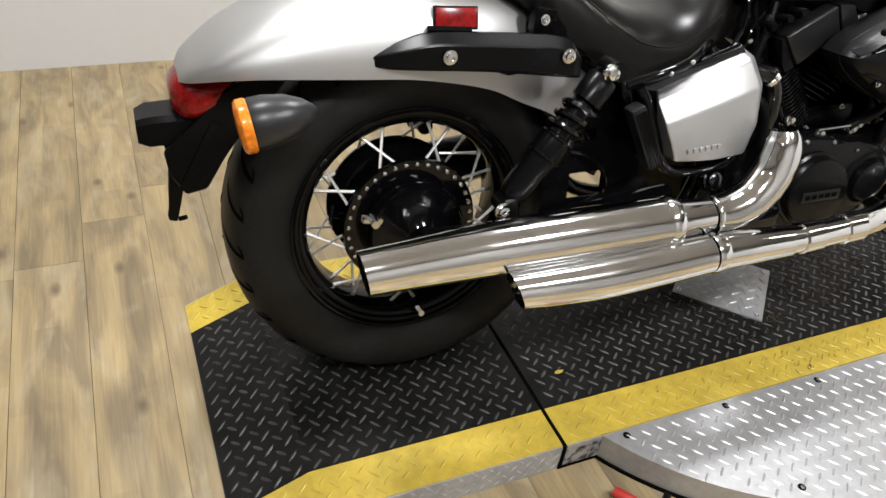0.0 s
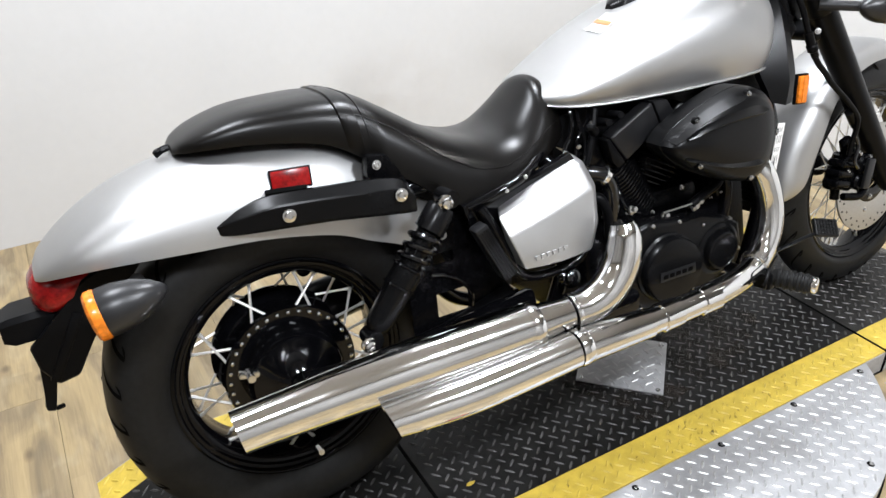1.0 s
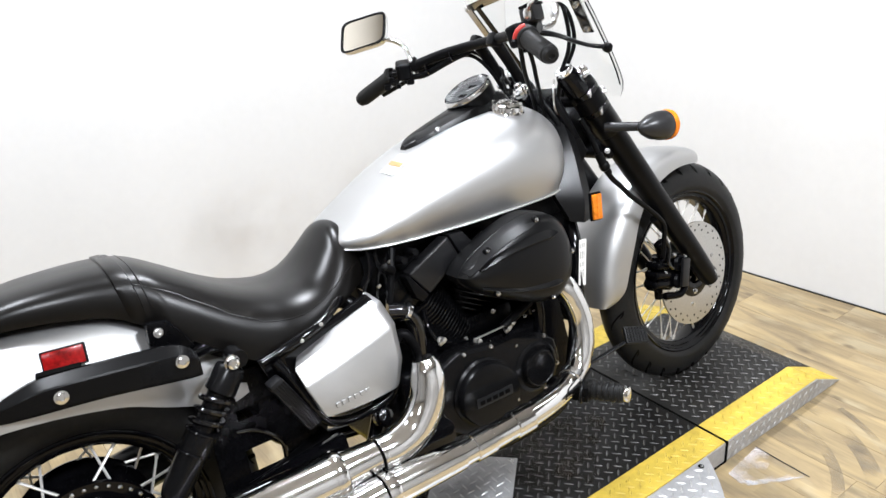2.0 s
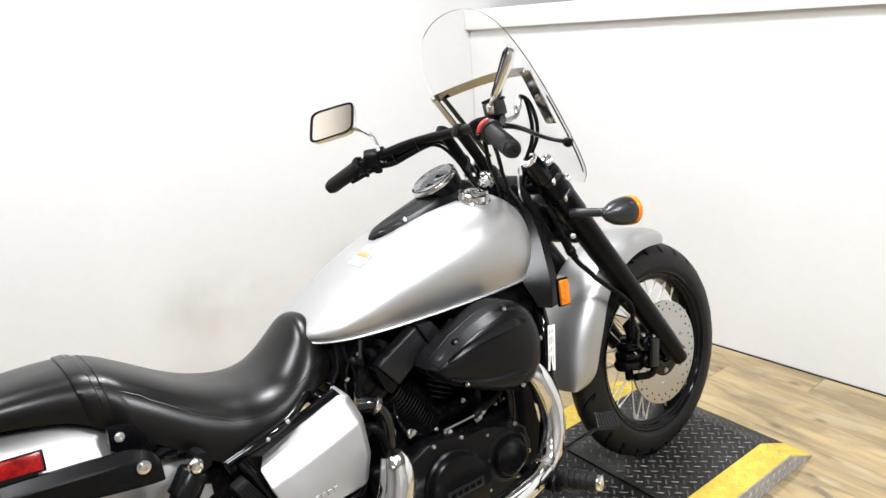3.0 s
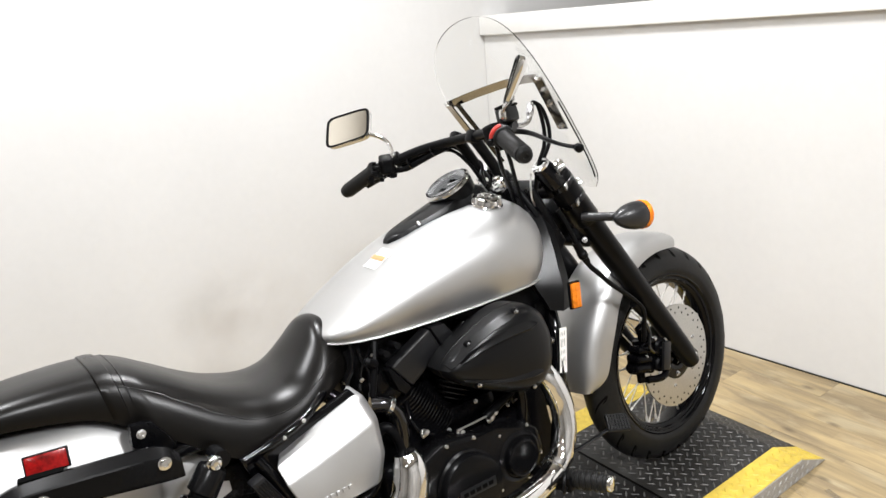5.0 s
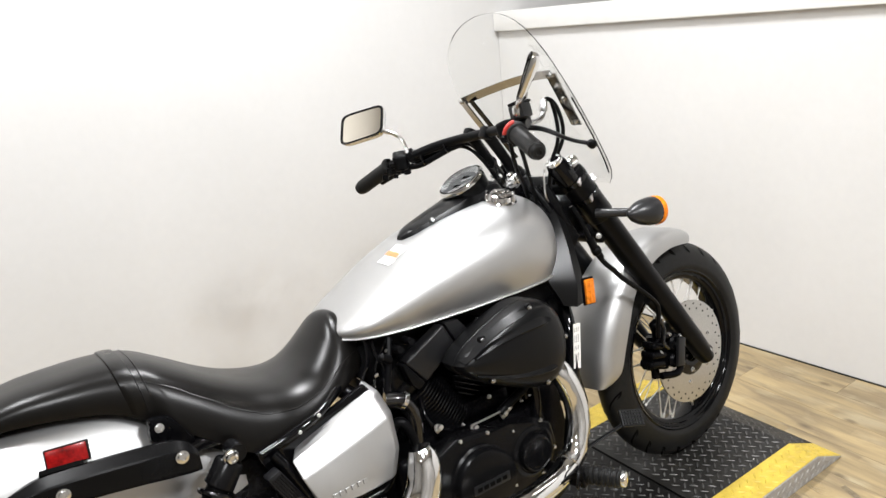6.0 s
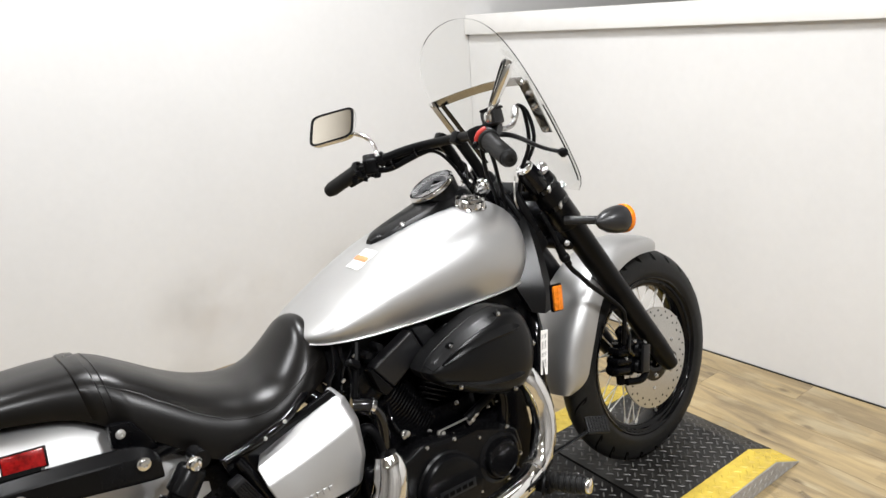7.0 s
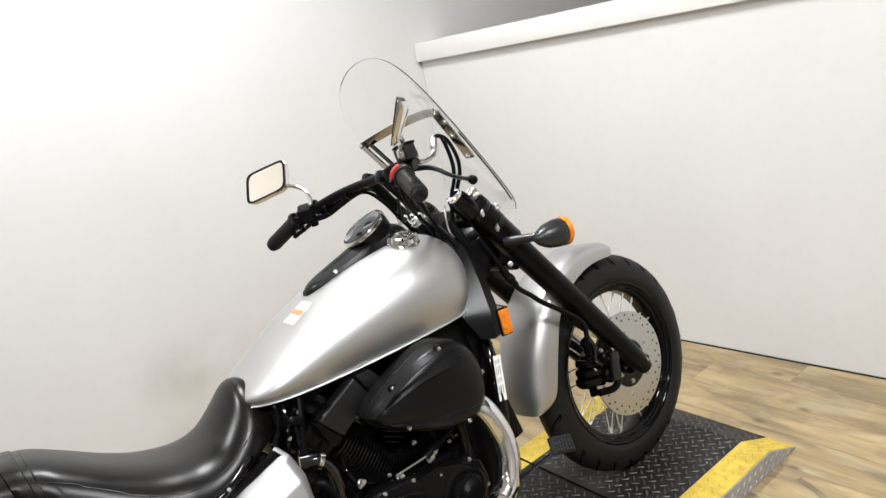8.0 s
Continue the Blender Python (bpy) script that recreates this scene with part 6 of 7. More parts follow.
# front fender: angle round the axle, half width, radius of the crown, radius of the lower edge
rows = [(79.5, 0.046, 0.338, 0.330), (80.5, 0.062, 0.346, 0.320), (84, 0.072, 0.355, 0.314), (90, 0.076, 0.364, 0.316), (101, 0.079, 0.378, 0.324), (116, 0.081, 0.389, 0.330), (132, 0.084, 0.396, 0.330), (148, 0.089, 0.392, 0.318), (161, 0.086, 0.390, 0.314), (170, 0.084, 0.390, 0.322), (174.5, 0.076, 0.390, 0.342), (177, 0.064, 0.390, 0.365)]
bm = BM()
rings = []
for deg, w, rt, rb in sections(rows, 4):
    a = radians(deg)
    outer = []
    for k in range(21):
        t = math.pi * k / 20
        c, s = math.cos(t), math.sin(t)
        r = rb + (rt - rb) * s ** 0.62
        outer.append((r, -w * math.copysign(abs(c) ** 0.6, c)))
    prof = outer + [(r - 0.0035 * (1 if 0 < k < 20 else 0), y * 0.965) for k, (r, y) in reversed(list(enumerate(outer)))]
    rings.append([STEER @ V(1.632 + r * math.cos(a), y, 0.322 + r * math.sin(a)) for r, y in prof])
skin(bm, rings)
front_fender = part("front_fender", bm, SILVER, bike, "satin silver deep front fender", smooth=50)
bm = BM()
for s in (-1, 1):
    prism(bm, [STEER @ V(x, s * 0.088, z) for x, z in ((1.44, 0.615), (1.50, 0.58), (1.475, 0.535), (1.43, 0.575))], (0, s * 0.012, 0), 0.003, 1)
part("fender_bracket", bm, SATIN, front_fender, "black fender bracket")

# caliper
bm = BM()
C = STEER @ V(1.476, -0.074, 0.374)
box(bm, C, (0.062, 0.05, 0.095), (0, 20, 3), 0.014, 3)
lathe(bm, C + V(0.036, -0.012, 0.02), (0, -1, 0), [(0, 0.026), (0.022, 0.026), (0.028, 0.021), (0.029, 0.008)], 20)
lathe(bm, C + V(0.028, -0.012, -0.028), (0, -1, 0), [(0, 0.022), (0.020, 0.022), (0.026, 0.017), (0.027, 0.008)], 20)
box(bm, C + V(-0.040, -0.006, -0.008), (0.045, 0.036, 0.062), (0, 20, 3), 0.017, 4)
box(bm, C + V(0.0, -0.006, 0.068), (0.034, 0.026, 0.05), (0, -20, 3), 0.012, 3)
tube(bm, [C + V(-0.05, -0.02, 0.03), C + V(-0.02, -0.035, 0.05), C + V(0.02, -0.035, 0.045)], 0.006, 8)
cyl(bm, C + V(-0.02, 0, 0.05), C + V(-0.02, 0, -0.07), 0.012, seg=12)
tube(bm, [C + V(-0.03, -0.03, -0.055), C + V(0.02, -0.04, -0.062), C + V(0.05, -0.035, -0.045)], 0.010, 10)
for k in range(3):
    box(bm, C + V(-0.046 + 0.008 * k, -0.020, -0.016 + 0.024 * k), (0.062, 0.046, 0.020), (0, 14, 3), 0.009, 3)
caliper = part("brake_caliper", bm, ENGINE, bike, "black ribbed brake caliper")
bm = BM()
box(bm, C + V(0.036, -0.048, -0.004), (0.030, 0.010, 0.078), (0, 13, 3), 0.004)
part("pad_plate", bm, SHROUD, caliper, "dark grey end plate")
bm = BM()
tube(bm, [C + V(-0.028, -0.046, 0.108), C + V(-0.020, -0.050, 0.080), C + V(-0.030, -0.052, 0.045), C + V(-0.012, -0.050, 0.022)], 0.005, 8)
part("fluid_line", bm, WET, caliper, "black fluid line")
for dx, dz in ((0.01, 0.052), (0.028, 0.02), (0.05, 0.035), (-0.02, 0.09), (-0.03, 0.012)):
    bm = BM()
    hexbolt(bm, C + V(dx, -0.036, dz), (0, -1, 0), 0.0045, 0.006)
    part("bolt", bm, BOLT, caliper)
# brake hose and its guide
bm = BM()
tube(bm, [(1.205, -0.125, 0.845), (1.222, -0.134, 0.800), (1.246, -0.140, 0.731), (1.268, -0.141, 0.692), (1.298, -0.141, 0.662), (1.329, -0.141, 0.630), (1.384, -0.141, 0.584), (1.432, -0.139, 0.538), (1.446, -0.134, 0.508), (1.450, -0.124, 0.470), (1.452, -0.116, 0.430)], 0.0066, 10)
tube(bm, [(1.236, -0.138, 0.758), (1.247, -0.140, 0.729)], 0.0105, 10, smooth=False)
lathe(bm, (1.246, -0.140, 0.732), (0.5, 0, -0.86), [(0, 0.010), (0.003, 0.0125), (0.016, 0.0125), (0.020, 0.009), (0.034, 0.0085), (0.036, 0.006)], 12)
tube(bm, [(1.412, -0.132, 0.548), (1.458, -0.120, 0.505)], 0.0105, 10, smooth=False)
part("brake_hose", bm, PLASTIC, bike, "black brake hose along the fork")

# headlamp behind the fork, horn side clutter
bm = BM()
lathe(bm, (1.245, 0.03, 0.805), (1, 0, -0.1), [(0, 0.03), (0.02, 0.055), (0.06, 0.068), (0.09, 0.070), (0.10, 0.066)], 30)
lamp = part("headlamp", bm, SATIN, bike, "black round headlamp")
bm = BM()
lathe(bm, (1.344, 0.03, 0.795), (1, 0, -0.1), [(0, 0.068), (0.006, 0.067), (0.012, 0.060), (0.016, 0.03), (0.017, 0.003)], 30)
part("lens", bm, CHROME, lamp, "chrome-rimmed lens")

# wiring, horn and connectors between the tank and the fork
for pts, r in (([(1.165, -0.085, 0.905), (1.178, -0.098, 0.86), (1.196, -0.104, 0.81), (1.222, -0.105, 0.762)], 0.011), ([(1.150, -0.06, 0.90), (1.166, -0.085, 0.85), (1.180, -0.098, 0.79), (1.186, -0.10, 0.75)], 0.009), ([(1.175, -0.05, 0.90), (1.196, -0.08, 0.845), (1.214, -0.092, 0.79), (1.205, -0.10, 0.745)], 0.007), ([(1.135, -0.055, 0.885), (1.152, -0.085, 0.84), (1.162, -0.10, 0.79), (1.170, -0.10, 0.75)], 0.008)):
    bm = BM()
    tube(bm, pts, r, 10)
    part("wire_loom", bm, PLASTIC, bike, "black wiring loom")
bm = BM()
box(bm, (1.205, -0.095, 0.768), (0.040, 0.040, 0.034), (10, 30, 0), 0.007)
box(bm, (1.190, -0.088, 0.742), (0.030, 0.036, 0.026), (0, 15, 10), 0.006)
cyl(bm, (1.212, -0.075, 0.795), (1.196, -0.118, 0.790), 0.012, 0.010, 12)
part("horn", bm, SATIN, bike, "black horn and connectors behind the fork")
bm = BM()
tube(bm, [(1.150, -0.112, 0.945), (1.138, -0.118, 0.915), (1.142, -0.112, 0.885), (1.158, -0.10, 0.865)], 0.0022, 6)
part("wire", bm, STEEL, bike, "thin bright wire loop")

indicator("front_indicator", (1.275, -0.13, 0.812), (1.343, -0.222, 0.801), (1, -0.03, -0.10), (0.086, 0.0345), 0.0115, "grey bullet indicator with amber lens on a black stalk", HOUSING)

# ---- handlebar ----
BAR = [(0.892, 0.335, 0.955), (0.930, 0.235, 1.002), (0.968, 0.190, 1.018), (1.014, 0.125, 1.036), (1.046, 0.06, 1.045), (1.058, 0.0, 1.050), (1.062, -0.05, 1.054), (1.052, -0.115, 1.058), (1.028, -0.165, 1.057), (1.008, -0.210, 1.050), (0.956, -0.322, 1.018)]
bm = BM()
tube(bm, BAR, 0.0118, 14)
bar = part("handlebar", bm, SATIN, bike, "satin black pulled-back handlebar")
for y in (-0.030, 0.036):
    bm = BM()
    tube(bm, [(1.128, y, 0.938), (1.100, y, 0.99), (1.064, y, 1.048)], [0.0145, 0.013, 0.0145], 14)
    box(bm, (1.062, y, 1.051), (0.031, 0.028, 0.031), (0, 28, 0), 0.008)
    riser = part("riser", bm, SATIN, bar, "black handlebar riser")
    bm = BM()
    lathe(bm, (1.118, y - 0.004, 0.930), (-0.55, 0, 0.84), [(0, 0.0150), (0.003, 0.0165), (0.010, 0.0160), (0.013, 0.0120), (0.0135, 0.0105), (0.021, 0.0095), (0.0235, 0.006), (0.024, 0.001)], 24)
    part("riser_nut", bm, CHROME, riser, "chrome riser nut")


def grip(a, b, name):
    a, b = Vector(a), Vector(b)
    d = (b - a).normalized()
    L = (b - a).length
    bm = BM()
    prof = [(0, 0.013), (0.001, 0.0235), (0.005, 0.0245), (0.008, 0.0235), (0.010, 0.0188)]
    for k in range(16):
        s = 0.012 + (L - 0.026) * k / 16
        prof += [(s, 0.0188), (s + 0.0008, 0.0193), (s + (L - 0.026) / 16 - 0.0016, 0.0193), (s + (L - 0.026) / 16 - 0.0008, 0.0188)]
    prof += [(L - 0.012, 0.0195), (L - 0.003, 0.0185), (L, 0.015)]
    lathe(bm, a, d, prof, 24)
    lathe(bm, b, d, [(0, 0.0165), (0.006, 0.0160), (0.010, 0.0125), (0.0105, 0.006), (0.007, 0.005), (0.007, 0.002)], 18)
    return part(name, bm, RUBBER, bar, "ribbed black rubber grip")


grip((0.936, 0.228, 1.004), (0.894, 0.329, 0.957), "grip")
grip((1.004, -0.212, 1.049), (0.952, -0.330, 1.015), "grip")


def housing(c, rot, size, name, s):
    bm = BM()
    box(bm, (0, 0, 0), size, bevel=0.009, seg=3)
    box(bm, (0.012, 0, -0.022), (size[0] * 0.6, size[1] * 0.7, 0.03), bevel=0.007)
    cyl(bm, (-0.03, s * 0.012, -0.012), (-0.04, s * 0.012, -0.018), 0.007, 0.006, 10)
    bm.transform(Matrix.Translation(c) @ pose(0, 0, 0, *rot))
    return part(name, bm, PLASTIC, bar, "black switch housing")


left_sw = housing((0.955, 0.205, 1.014), (20, 0, -30), (0.036, 0.042, 0.042), "switch_housing", 1)
right_sw = housing((1.012, -0.175, 1.056), (-15, 0, 12), (0.042, 0.034, 0.046), "switch_housing", -1)
bm = BM()
d = V(-0.052, -0.118, -0.034).normalized()
up = (V(0, 0, 1) - d * d.z).normalized()
side = (V(-0.83, 0.55, 0) - d * d.dot(V(-0.83, 0.55, 0))).normalized()
tube(bm, [V(1.006, -0.206, 1.050) + (up * math.cos(a) + side * math.sin(a)) * 0.0245 for a in np.linspace(radians(5), radians(92), 8)], 0.0052, 10, smooth=False)
part("stop_switch", bm, REDPLASTIC, right_sw, "red engine stop switch")
bm = BM()
lathe(bm, V(1.012, -0.194, 1.054), d, [(0, 0.018), (0.002, 0.0245), (0.016, 0.0250), (0.019, 0.021)], 24)
part("throttle_collar", bm, HOUSING, right_sw, "dark grey throttle collar")
for dx, dy, dz, sz in ((0.0, 0.0, 0.0, 0.010), (0.004, -0.012, 0.014, 0.009), (-0.004, 0.012, -0.012, 0.011), (0.010, 0.006, -0.030, 0.010), (-0.012, 0.022, -0.028, 0.013), (0.020, -0.014, -0.022, 0.008), (0.004, 0.020, 0.012, 0.009)):
    bm = BM()
    box(bm, (0.928 + dx, 0.206 + dy, 1.008 + dz), (sz * 1.2, sz, sz), (15, 10, -30), 0.002)
    part("switch", bm, SATIN, left_sw)
bm = BM()
lathe(bm, (0.972, 0.192, 1.020), (0.62, -0.72, 0.28), [(0, 0.014), (0.002, 0.0185), (0.016, 0.0185), (0.018, 0.014)], 20)
part("lever_clamp", bm, SATIN, left_sw, "black lever clamp")
for q in ((0.962, 0.178, 1.036), (0.980, 0.186, 1.000)):
    bm = BM()
    hexbolt(bm, q, (-0.6, -0.7, 0.3), 0.0042, 0.005)
    part("bolt", bm, BOLT, left_sw)
# levers
bm = BM()
tube(bm, [(1.040, -0.165, 1.058), (1.080, -0.185, 1.050), (1.082, -0.225, 1.040), (1.064, -0.285, 1.027), (1.053, -0.335, 1.0175), (1.037, -0.386, 1.0135)], [0.010, 0.009, 0.0075, 0.0065, 0.006, 0.0065], 10, flat=0.7)
lathe(bm, (1.040, -0.386, 1.013), (-0.3, -0.9, -0.2), [(0, 0.006), (0.004, 0.0095), (0.012, 0.0095), (0.016, 0.004)], 12)
part("brake_lever", bm, SATIN, bar, "black brake lever")
bm = BM()
tube(bm, [(0.985, 0.190, 1.016), (1.02, 0.21, 1.004), (1.005, 0.27, 0.985), (0.965, 0.345, 0.955)], [0.009, 0.008, 0.007, 0.007], 10, flat=0.7)
part("clutch_lever", bm, SATIN, bar, "black clutch lever")
# brake reservoir
bm = BM()
box(bm, (1.036, -0.196, 1.092), (0.034, 0.038, 0.032), (-12, 6, 12), 0.005)
cyl(bm, (1.035, -0.165, 1.068), (1.048, -0.20, 1.064), 0.011, seg=14)
box(bm, (1.060, -0.175, 1.068), (0.026, 0.022, 0.018), (-12, 6, 12), 0.004)
res = part("brake_reservoir", bm, HOUSING, bar, "dark grey brake fluid reservoir")
bm = BM()
box(bm, (1.036, -0.196, 1.1105), (0.035, 0.039, 0.006), (-12, 6, 12), 0.002)
part("reservoir_lid", bm, COVER, res, "dark grey lid")
for dx in (-0.014, 0.014):
    bm = BM()
    hexbolt(bm, (1.037 + dx, -0.196, 1.111), (0, 0, 1), 0.0035, 0.002)
    part("screw", bm, BOLT, res)
bm = BM()
tube(bm, [(1.075, -0.168, 1.066), (1.105, -0.155, 1.062), (1.140, -0.142, 1.068), (1.156, -0.136, 1.088)], 0.0062, 10)
lathe(bm, (1.150, -0.138, 1.080), (0.35, 0.1, 0.9), [(0, 0.008), (0.004, 0.0095), (0.022, 0.0085), (0.028, 0.006)], 12)
part("hose_union", bm, BOLT, res, "steel brake hose union")
# cables
bm = BM()
tube(bm, [(1.158, -0.135, 1.090), (1.170, -0.13, 1.104), (1.188, -0.128, 1.096), (1.196, -0.128, 1.040), (1.190, -0.125, 0.999), (1.176, -0.11, 0.955), (1.172, -0.09, 0.89)], 0.0048, 8)
part("control_cable", bm, PLASTIC, bar, "black control cable")
bm = BM()
tube(bm, [(1.162, -0.125, 1.092), (1.182, -0.12, 1.106), (1.208, -0.118, 1.088), (1.221, -0.118, 1.043), (1.217, -0.115, 1.004), (1.205, -0.10, 0.965), (1.195, -0.085, 0.90)], 0.0048, 8)
part("control_cable", bm, PLASTIC, bar, "black control cable")
bm = BM()
tube(bm, [(1.02, -0.185, 1.045), (1.045, -0.17, 1.0), (1.085, -0.13, 0.95), (1.125, -0.09, 0.90), (1.15, -0.07, 0.84)], 0.005, 8)
part("control_cable", bm, PLASTIC, bar, "black control cable")
bm = BM()
tube(bm, [(1.0, -0.19, 1.035), (1.02, -0.17, 0.98), (1.07, -0.12, 0.94), (1.12, -0.07, 0.90), (1.15, -0.05, 0.83)], 0.005, 8)
part("control_cable", bm, PLASTIC, bar, "black control cable")
bm = BM()
tube(bm, [(0.975, 0.185, 1.006), (1.025, 0.125, 1.030), (1.058, 0.07, 1.034), (1.080, 0.04, 1.012), (1.105, 0.028, 0.96), (1.14, 0.03, 0.89)], 0.0045, 8)
part("control_cable", bm, PLASTIC, bar, "black control cable")
bm = BM()
tube(bm, [(0.985, 0.19, 1.0), (1.03, 0.125, 1.022), (1.062, 0.07, 1.024), (1.078, 0.03, 0.99), (1.10, 0.015, 0.94), (1.15, 0.02, 0.86)], 0.0045, 8)
part("control_cable", bm, PLASTIC, bar, "black control cable")
bm = BM()
tube(bm, [(0.970, 0.196, 0.994), (0.990, 0.165, 0.996), (1.012, 0.130, 1.010), (1.034, 0.095, 1.024), (1.050, 0.060, 1.033)], 0.0075, 10)
part("wire_loom", bm, PLASTIC, bar, "black wiring loom strapped under the bar")
bm = BM()
tube(bm, [(1.088, 0.078, 1.030), (1.099, 0.060, 1.010), (1.106, 0.050, 1.013), (1.108, 0.040, 0.992), (1.115, 0.026, 0.977), (1.104, 0.016, 0.955), (1.106, 0.010, 0.925)], 0.0058, 10)
part("wire_loom", bm, WET, bar, "black wiring loom")
for k, (x, y, z) in enumerate(((0.994, 0.158, 1.010), (1.030, 0.102, 1.032))):
    bm = BM()
    lathe(bm, V(x, y, z), (0.5, -0.8, 0.2), [(0, 0.010), (0.0005, 0.0165), (0.0045, 0.0165), (0.005, 0.010)], 18)
    part("cable_tie", bm, WET, bar, "black cable tie")


# mirrors
def mirror(c, right, up, stem, name, wide=0.068, tall=0.0455, deep=1.0, taper=0.0):
    """A chrome mirror head with rounded corners, its glass and its curved stem."""
    c, r, u = Vector(c), Vector(right), Vector(up)
    r.normalize()
    u = (u - r * u.dot(r)).normalized()
    nrm = r.cross(u)
    if nrm.x > 0:
        nrm = -nrm

    def outline(f, depth):
        pts = []
        for k in range(40):
            a = 2 * math.pi * k / 40
            ca, sa = math.cos(a), math.sin(a)
            x = math.copysign(abs(ca) ** 0.33, ca) * wide * f
            y = math.copysign(abs(sa) ** 0.33, sa) * tall * f
            x *= 1 + taper * (y / tall - 1) / 2
            pts.append(c + r * x + u * (y * (1 - 0.03 * x / 0.0675)) + nrm * (depth * (1 + 0.9 * taper * y / tall)))
        return pts
    bm = BM()
    skin(bm, [outline(0.93, 0.002), outline(0.97, 0.004), outline(1.0, 0.002), outline(1.0, -0.004), outline(0.96, -0.013 * deep), outline(0.84, -0.022 * deep), outline(0.55, -0.028 * deep), outline(0.15, -0.030 * deep)])
    head = part(name, bm, CHROME, bike, "rectangular chrome rear-view mirror")
    bm = BM()
    vs = [bm.verts.new(p) for p in outline(0.925, 0.0032)]
    bm.faces.new(vs)
    part("mirror_glass", bm, MIRROR, head, "mirror glass", smooth=0)
    bm = BM()
    skin(bm, [outline(0.90, 0.003), outline(0.90, 0.005), outline(0.995, 0.005), outline(0.995, 0.003)], True, False)
    part("rim", bm, PLASTIC, head, "black rim")
    bm = BM()
    tube(bm, stem, 0.0055, 10)
    lathe(bm, stem[-1], (0, 0, -1), [(-0.006, 0.008), (0.0, 0.011), (0.014, 0.011), (0.018, 0.008)], 12)
    part("stem", bm, CHROME, head, "chrome stem")


mirror((0.937, 0.337, 1.117), (0.07, -0.115, 0.016), (0.022, 0.056, 0.069), [(0.966, 0.277, 1.092), (0.980, 0.258, 1.082), (0.990, 0.238, 1.064), (0.984, 0.216, 1.038), (0.974, 0.206, 1.026)], "mirror")
mirror((0.960, -0.319, 1.160), (0.60, 0.80, 0.0), (0.40, -0.25, 0.90), [(0.966, -0.303, 1.130), (0.990, -0.270, 1.120), (1.010, -0.225, 1.112), (1.024, -0.200, 1.100)], "mirror", 0.056, 0.047, 0.5, 0.4)
bm = BM()
lathe(bm, (1.056, -0.196, 1.088), (0, -0.1, 1), [(-0.012, 0.006), (-0.010, 0.0095), (0.008, 0.0095), (0.010, 0.0065), (0.020, 0.0060), (0.022, 0.003)], 16)
part("mirror_boss", bm, CHROME, res, "chrome mirror boss")

# ---- windshield ----
def shield_point(y, z, off=0.0):
    return V(1.135 - 0.56 * (z - 1.145) + 0.075 * (1 - (y / 0.24) ** 2) + off, y * 0.99 - 0.010, z)


half = [(0.0, 1.330), (0.02, 1.3295), (0.04, 1.327), (0.06, 1.323), (0.08, 1.317), (0.10, 1.3085), (0.115, 1.300), (0.134, 1.287), (0.15, 1.272), (0.164, 1.255), (0.176, 1.235), (0.187, 1.212), (0.195, 1.185), (0.203, 1.13), (0.202, 1.07), (0.192, 1.0), (0.176, 0.94), (0.156, 0.902), (0.128, 0.884), (0.14, 0.880), (0.128, 0.900), (0.105, 0.905), (0.09, 0.885), (0.06, 0.875), (0.0, 0.872)]
bm = BM()
half = [(y, z if z < 1.13 else 1.13 + (z - 1.13) * 0.96) for y, z in half]
zs = 0.872 + 0.450 * np.sin(np.linspace(0, math.pi / 2, 36))


def width_at(z):
    prof = sorted([(q[1], q[0]) for q in half[:19]])
    return float(np.interp(z, [p[0] for p in prof], [p[1] for p in prof]))


for off in (0.0, 0.003):
    rows_v = []
    for z in zs:
        w = max(width_at(z), 0.004) if z > 0.885 else 0.11 + 0.018 * (z - 0.872) / 0.013
        rows_v.append([bm.verts.new(shield_point(w * t, z, off)) for t in np.linspace(-1, 1, 25)])
    for a, b in zip(rows_v, rows_v[1:]):
        for i in range(24):
            bm.faces.new((a[i], a[i + 1], b[i + 1], b[i]))
bm.verts.ensure_lookup_table()
n1 = 36 * 25
edge = [r * 25 for r in range(36)] + [35 * 25 + i for i in range(1, 25)] + [r * 25 + 24 for r in range(34, -1, -1)] + [i for i in range(23, 0, -1)]
for a, b in zip(edge, edge[1:] + edge[:1]):
    bm.faces.new((bm.verts[a], bm.verts[b], bm.verts[b + n1], bm.verts[a + n1]))
shield = part("windshield", bm, SHIELD, bike, "clear curved acrylic windshield", smooth=40)
shield.visible_shadow = False


def strap(pts, w, t, name, parent, lab):
    """A flat metal strap along a line, w wide across the bike's height and t thick."""
    bm = BM()
    line = [Vector(p) for p in pts]
    rings = []
    for i, p in enumerate(line):
        d = (line[min(i + 1, len(line) - 1)] - line[max(i - 1, 0)]).normalized()
        nrm = V(0.87, 0, 0.49)
        side = d.cross(nrm).normalized()
        rings.append([p + side * w + nrm * t, p - side * w + nrm * t, p - side * w - nrm * t, p + side * w - nrm * t])
    skin(bm, rings)
    return part(name, bm, STRAP, parent, lab, smooth=20)


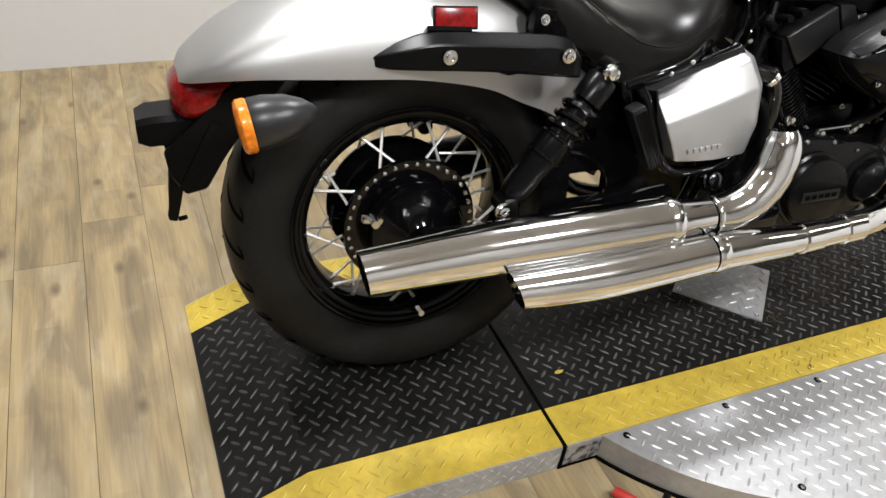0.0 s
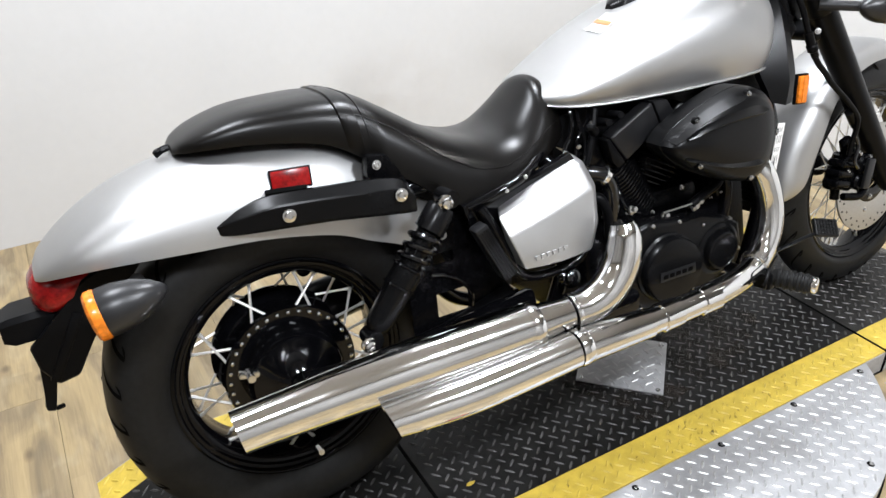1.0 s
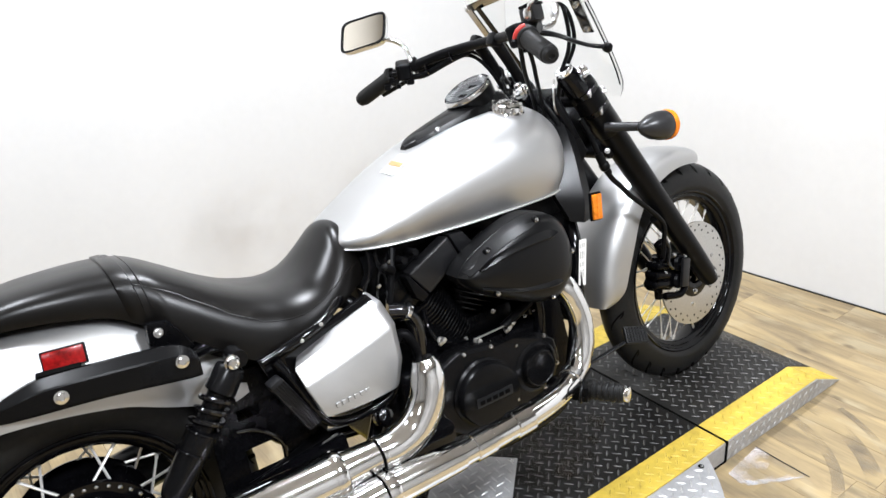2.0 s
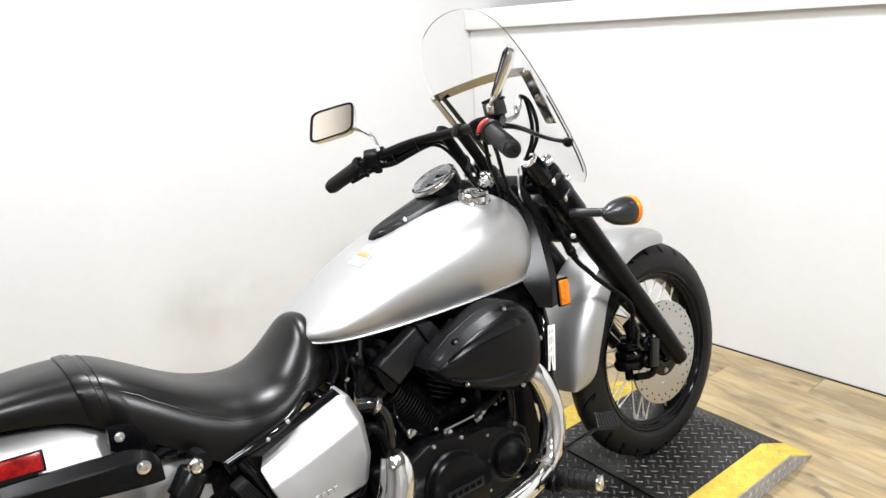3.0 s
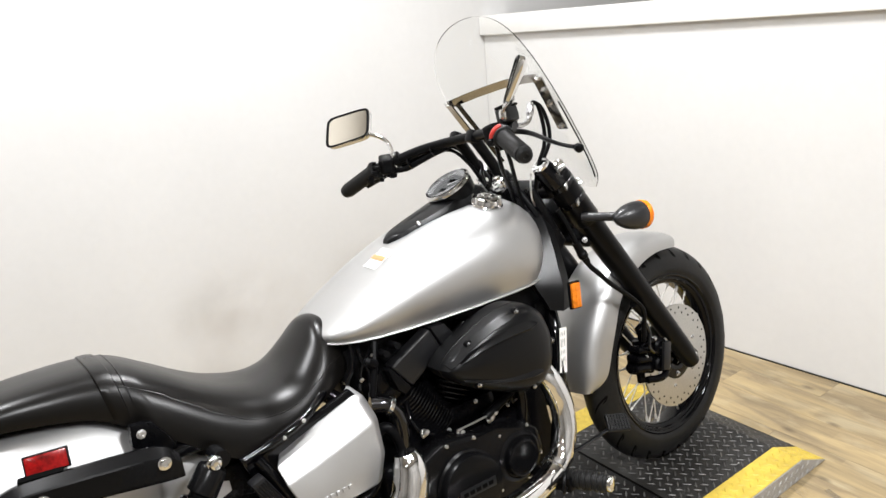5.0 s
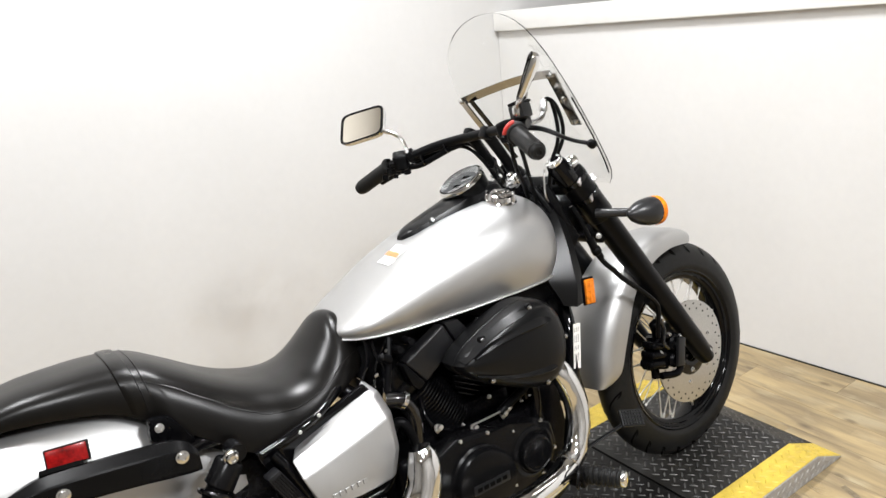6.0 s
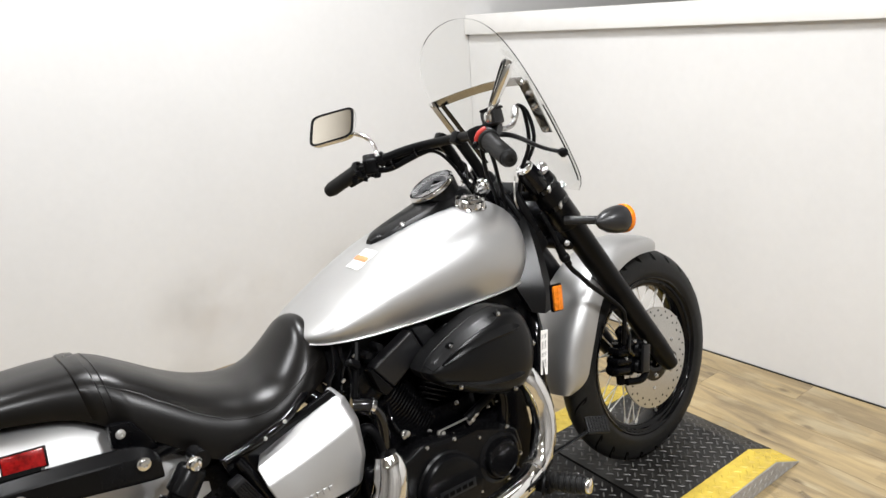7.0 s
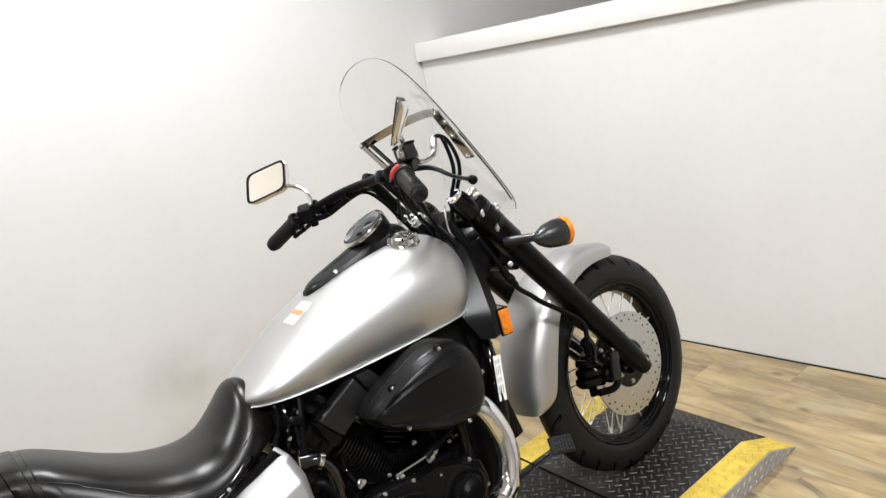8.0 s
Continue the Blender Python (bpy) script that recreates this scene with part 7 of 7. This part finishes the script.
bm = BM()
tube(bm, [shield_point(-width_at(z) + 0.013, z, -0.002) for z in np.linspace(1.10, 0.905, 9)], 0.0018, 6)
part("edge_seam", bm, GAP, shield, "dark line along the shield's edge")
strap([shield_point(y, 1.147 - 0.06 * y + 0.012 * (1 - (y / 0.17) ** 2), -0.007) for y in np.linspace(-0.165, 0.195, 13)], 0.0105, 0.0015, "cross_strap", shield, "chrome cross strap")
for s in (-1, 1):
    y_top, y_low, z_top, z_low = (-0.163, -0.146, 1.160, 1.035) if s < 0 else (0.195, 0.172, 1.138, 0.935)
    leg = strap([shield_point(y_top + (y_low - y_top) * t, z_top + (z_low - z_top) * t, -0.009 - 0.003 * t) for t in np.linspace(0, 1, 8)], 0.0155 if s < 0 else 0.0115, 0.0018, "side_strap", shield, "chrome side strap")
    for t in (0.03, 0.5, 0.95):
        bm = BM()
        hexbolt(bm, shield_point(y_top + (y_low - y_top) * t, z_top + (z_low - z_top) * t, -0.011 - 0.003 * t), (-0.87, 0, -0.49), 0.006, 0.006)
        part("screw", bm, CHROME, leg)
    bm = BM()
    lathe(bm, (1.240, s * 0.112, 0.943), (-0.75, s * 0.45, 0.45), [(-0.004, 0.014), (0.0, 0.017), (0.012, 0.0175), (0.016, 0.013), (0.017, 0.004)], 16)
    part("fork_mount", bm, CHROME, shield, "chrome fork mount")
    bm = BM()
    lathe(bm, (1.290, s * 0.120, 0.893), (-0.75, s * 0.45, 0.45), [(-0.004, 0.008), (0.0, 0.011), (0.010, 0.011), (0.013, 0.006)], 14)
    part("mount_nut", bm, CHROME, shield, "chrome mount nut")
    bm = BM()
    tube(bm, [(1.290, s * 0.120, 0.893), (1.262, s * 0.116, 0.915), (1.240, s * 0.112, 0.940)], 0.0055, 8)
    part("mount_arm", bm, SATIN, shield, "black mount arm")
    if s < 0:
        continue
    bm = BM()
    inner = strap([shield_point(0.165 - 0.02 * t, 1.130 - 0.17 * t, -0.016) for t in np.linspace(0, 1, 6)], 0.0085, 0.0018, "inner_brace", shield, "black inner brace")
    inner.data.materials[0] = GLOSS

# ---- floor boards (last, one object a board) ----
PW, PL = 0.146, 1.22
bm = BM()
box(bm, (PW / 2, PL / 2, -0.004), (PW - 0.0011, PL - 0.0011, 0.008))
board_mesh = bpy.data.meshes.new("floor_board")
finish(board_mesh, bm, OAK, 0)
rng = random.Random(4)
x = 0.43 - PW
while x > X0 + 0.01:
    y = -rng.random() * PL
    head = new("floor_board", board_mesh)
    head.parent, head.location, head.scale = floor, (x, y, 0), (1, -y / PL, 1)
    while y > Y0 + 0.01:
        long = min(PL, y - Y0)
        y -= long
        ob = new("floor_board", board_mesh)
        ob.parent, ob.location, ob.scale = floor, (x, y, 0), (1, long / PL, 1)
    x -= PW

# arcs of rubber left on the boards by turning wheels, and faint smudges on the walls
for r0, r1, a0, a1 in ((0.425, 0.470, -70, -4), (0.345, 0.375, -74, -4), (0.50, 0.52, -62, -16)):
    bm = BM()
    rows_v = [[bm.verts.new((1.38 + r * math.cos(radians(a)), -0.22 + r * math.sin(radians(a)), 0.0012)) for r in (r0, r1)] for a in np.linspace(a0, a1, 24)]
    for a, b in zip(rows_v, rows_v[1:]):
        bm.faces.new((a[0], a[1], b[1], b[0]))
    ob = part("tyre_mark", bm, SCUFF, floor, "faint rubber arc on the boards", smooth=0)
    ob.matrix_parent_inverse = ROOM.inverted()
bm = BM()
bm.faces.new([bm.verts.new(p) for p in ((-0.34, 0, -0.22), (0.34, 0, -0.22), (0.34, 0, 0.22), (-0.34, 0, 0.22))])
stain = part("smudge", bm, SMUDGE, north, "faint brown smudge on the white wall", smooth=0)
stain.location = (-1.40, -0.003, 0.28)

# scrap of clear film on the boards beside the front ramp
film_scrap = empty("plastic_film", Matrix(), "clear plastic film lying on the planks beside the ramp", "plastic film")
bm = BM()
prism(bm, [(1.545, -0.312, 0.0014), (1.542, -0.462, 0.0014), (1.470, -0.424, 0.0014), (1.392, -0.372, 0.0014), (1.400, -0.330, 0.0014)], (0, 0, 0.0008))
part("sheet", bm, FILM, film_scrap, smooth=0)
bm = BM()
prism(bm, [(1.5455, -0.312, 0.0018), (1.5430, -0.466, 0.0018), (1.5405, -0.460, 0.0018), (1.5430, -0.312, 0.0018)], (0, 0, 0.0012))
part("dark_edge", bm, DARK, film_scrap, smooth=0)
# patchy pale bluish strip along the film's near edge
bm = BM()
prism(bm, [(1.538, -0.462, 0.0024), (1.470, -0.430, 0.0024), (1.390, -0.384, 0.0024), (1.392, -0.362, 0.0024), (1.474, -0.416, 0.0024)], (0, 0, 0.0006))
part("pale_edge", bm, PALEEDGE, film_scrap, smooth=0)
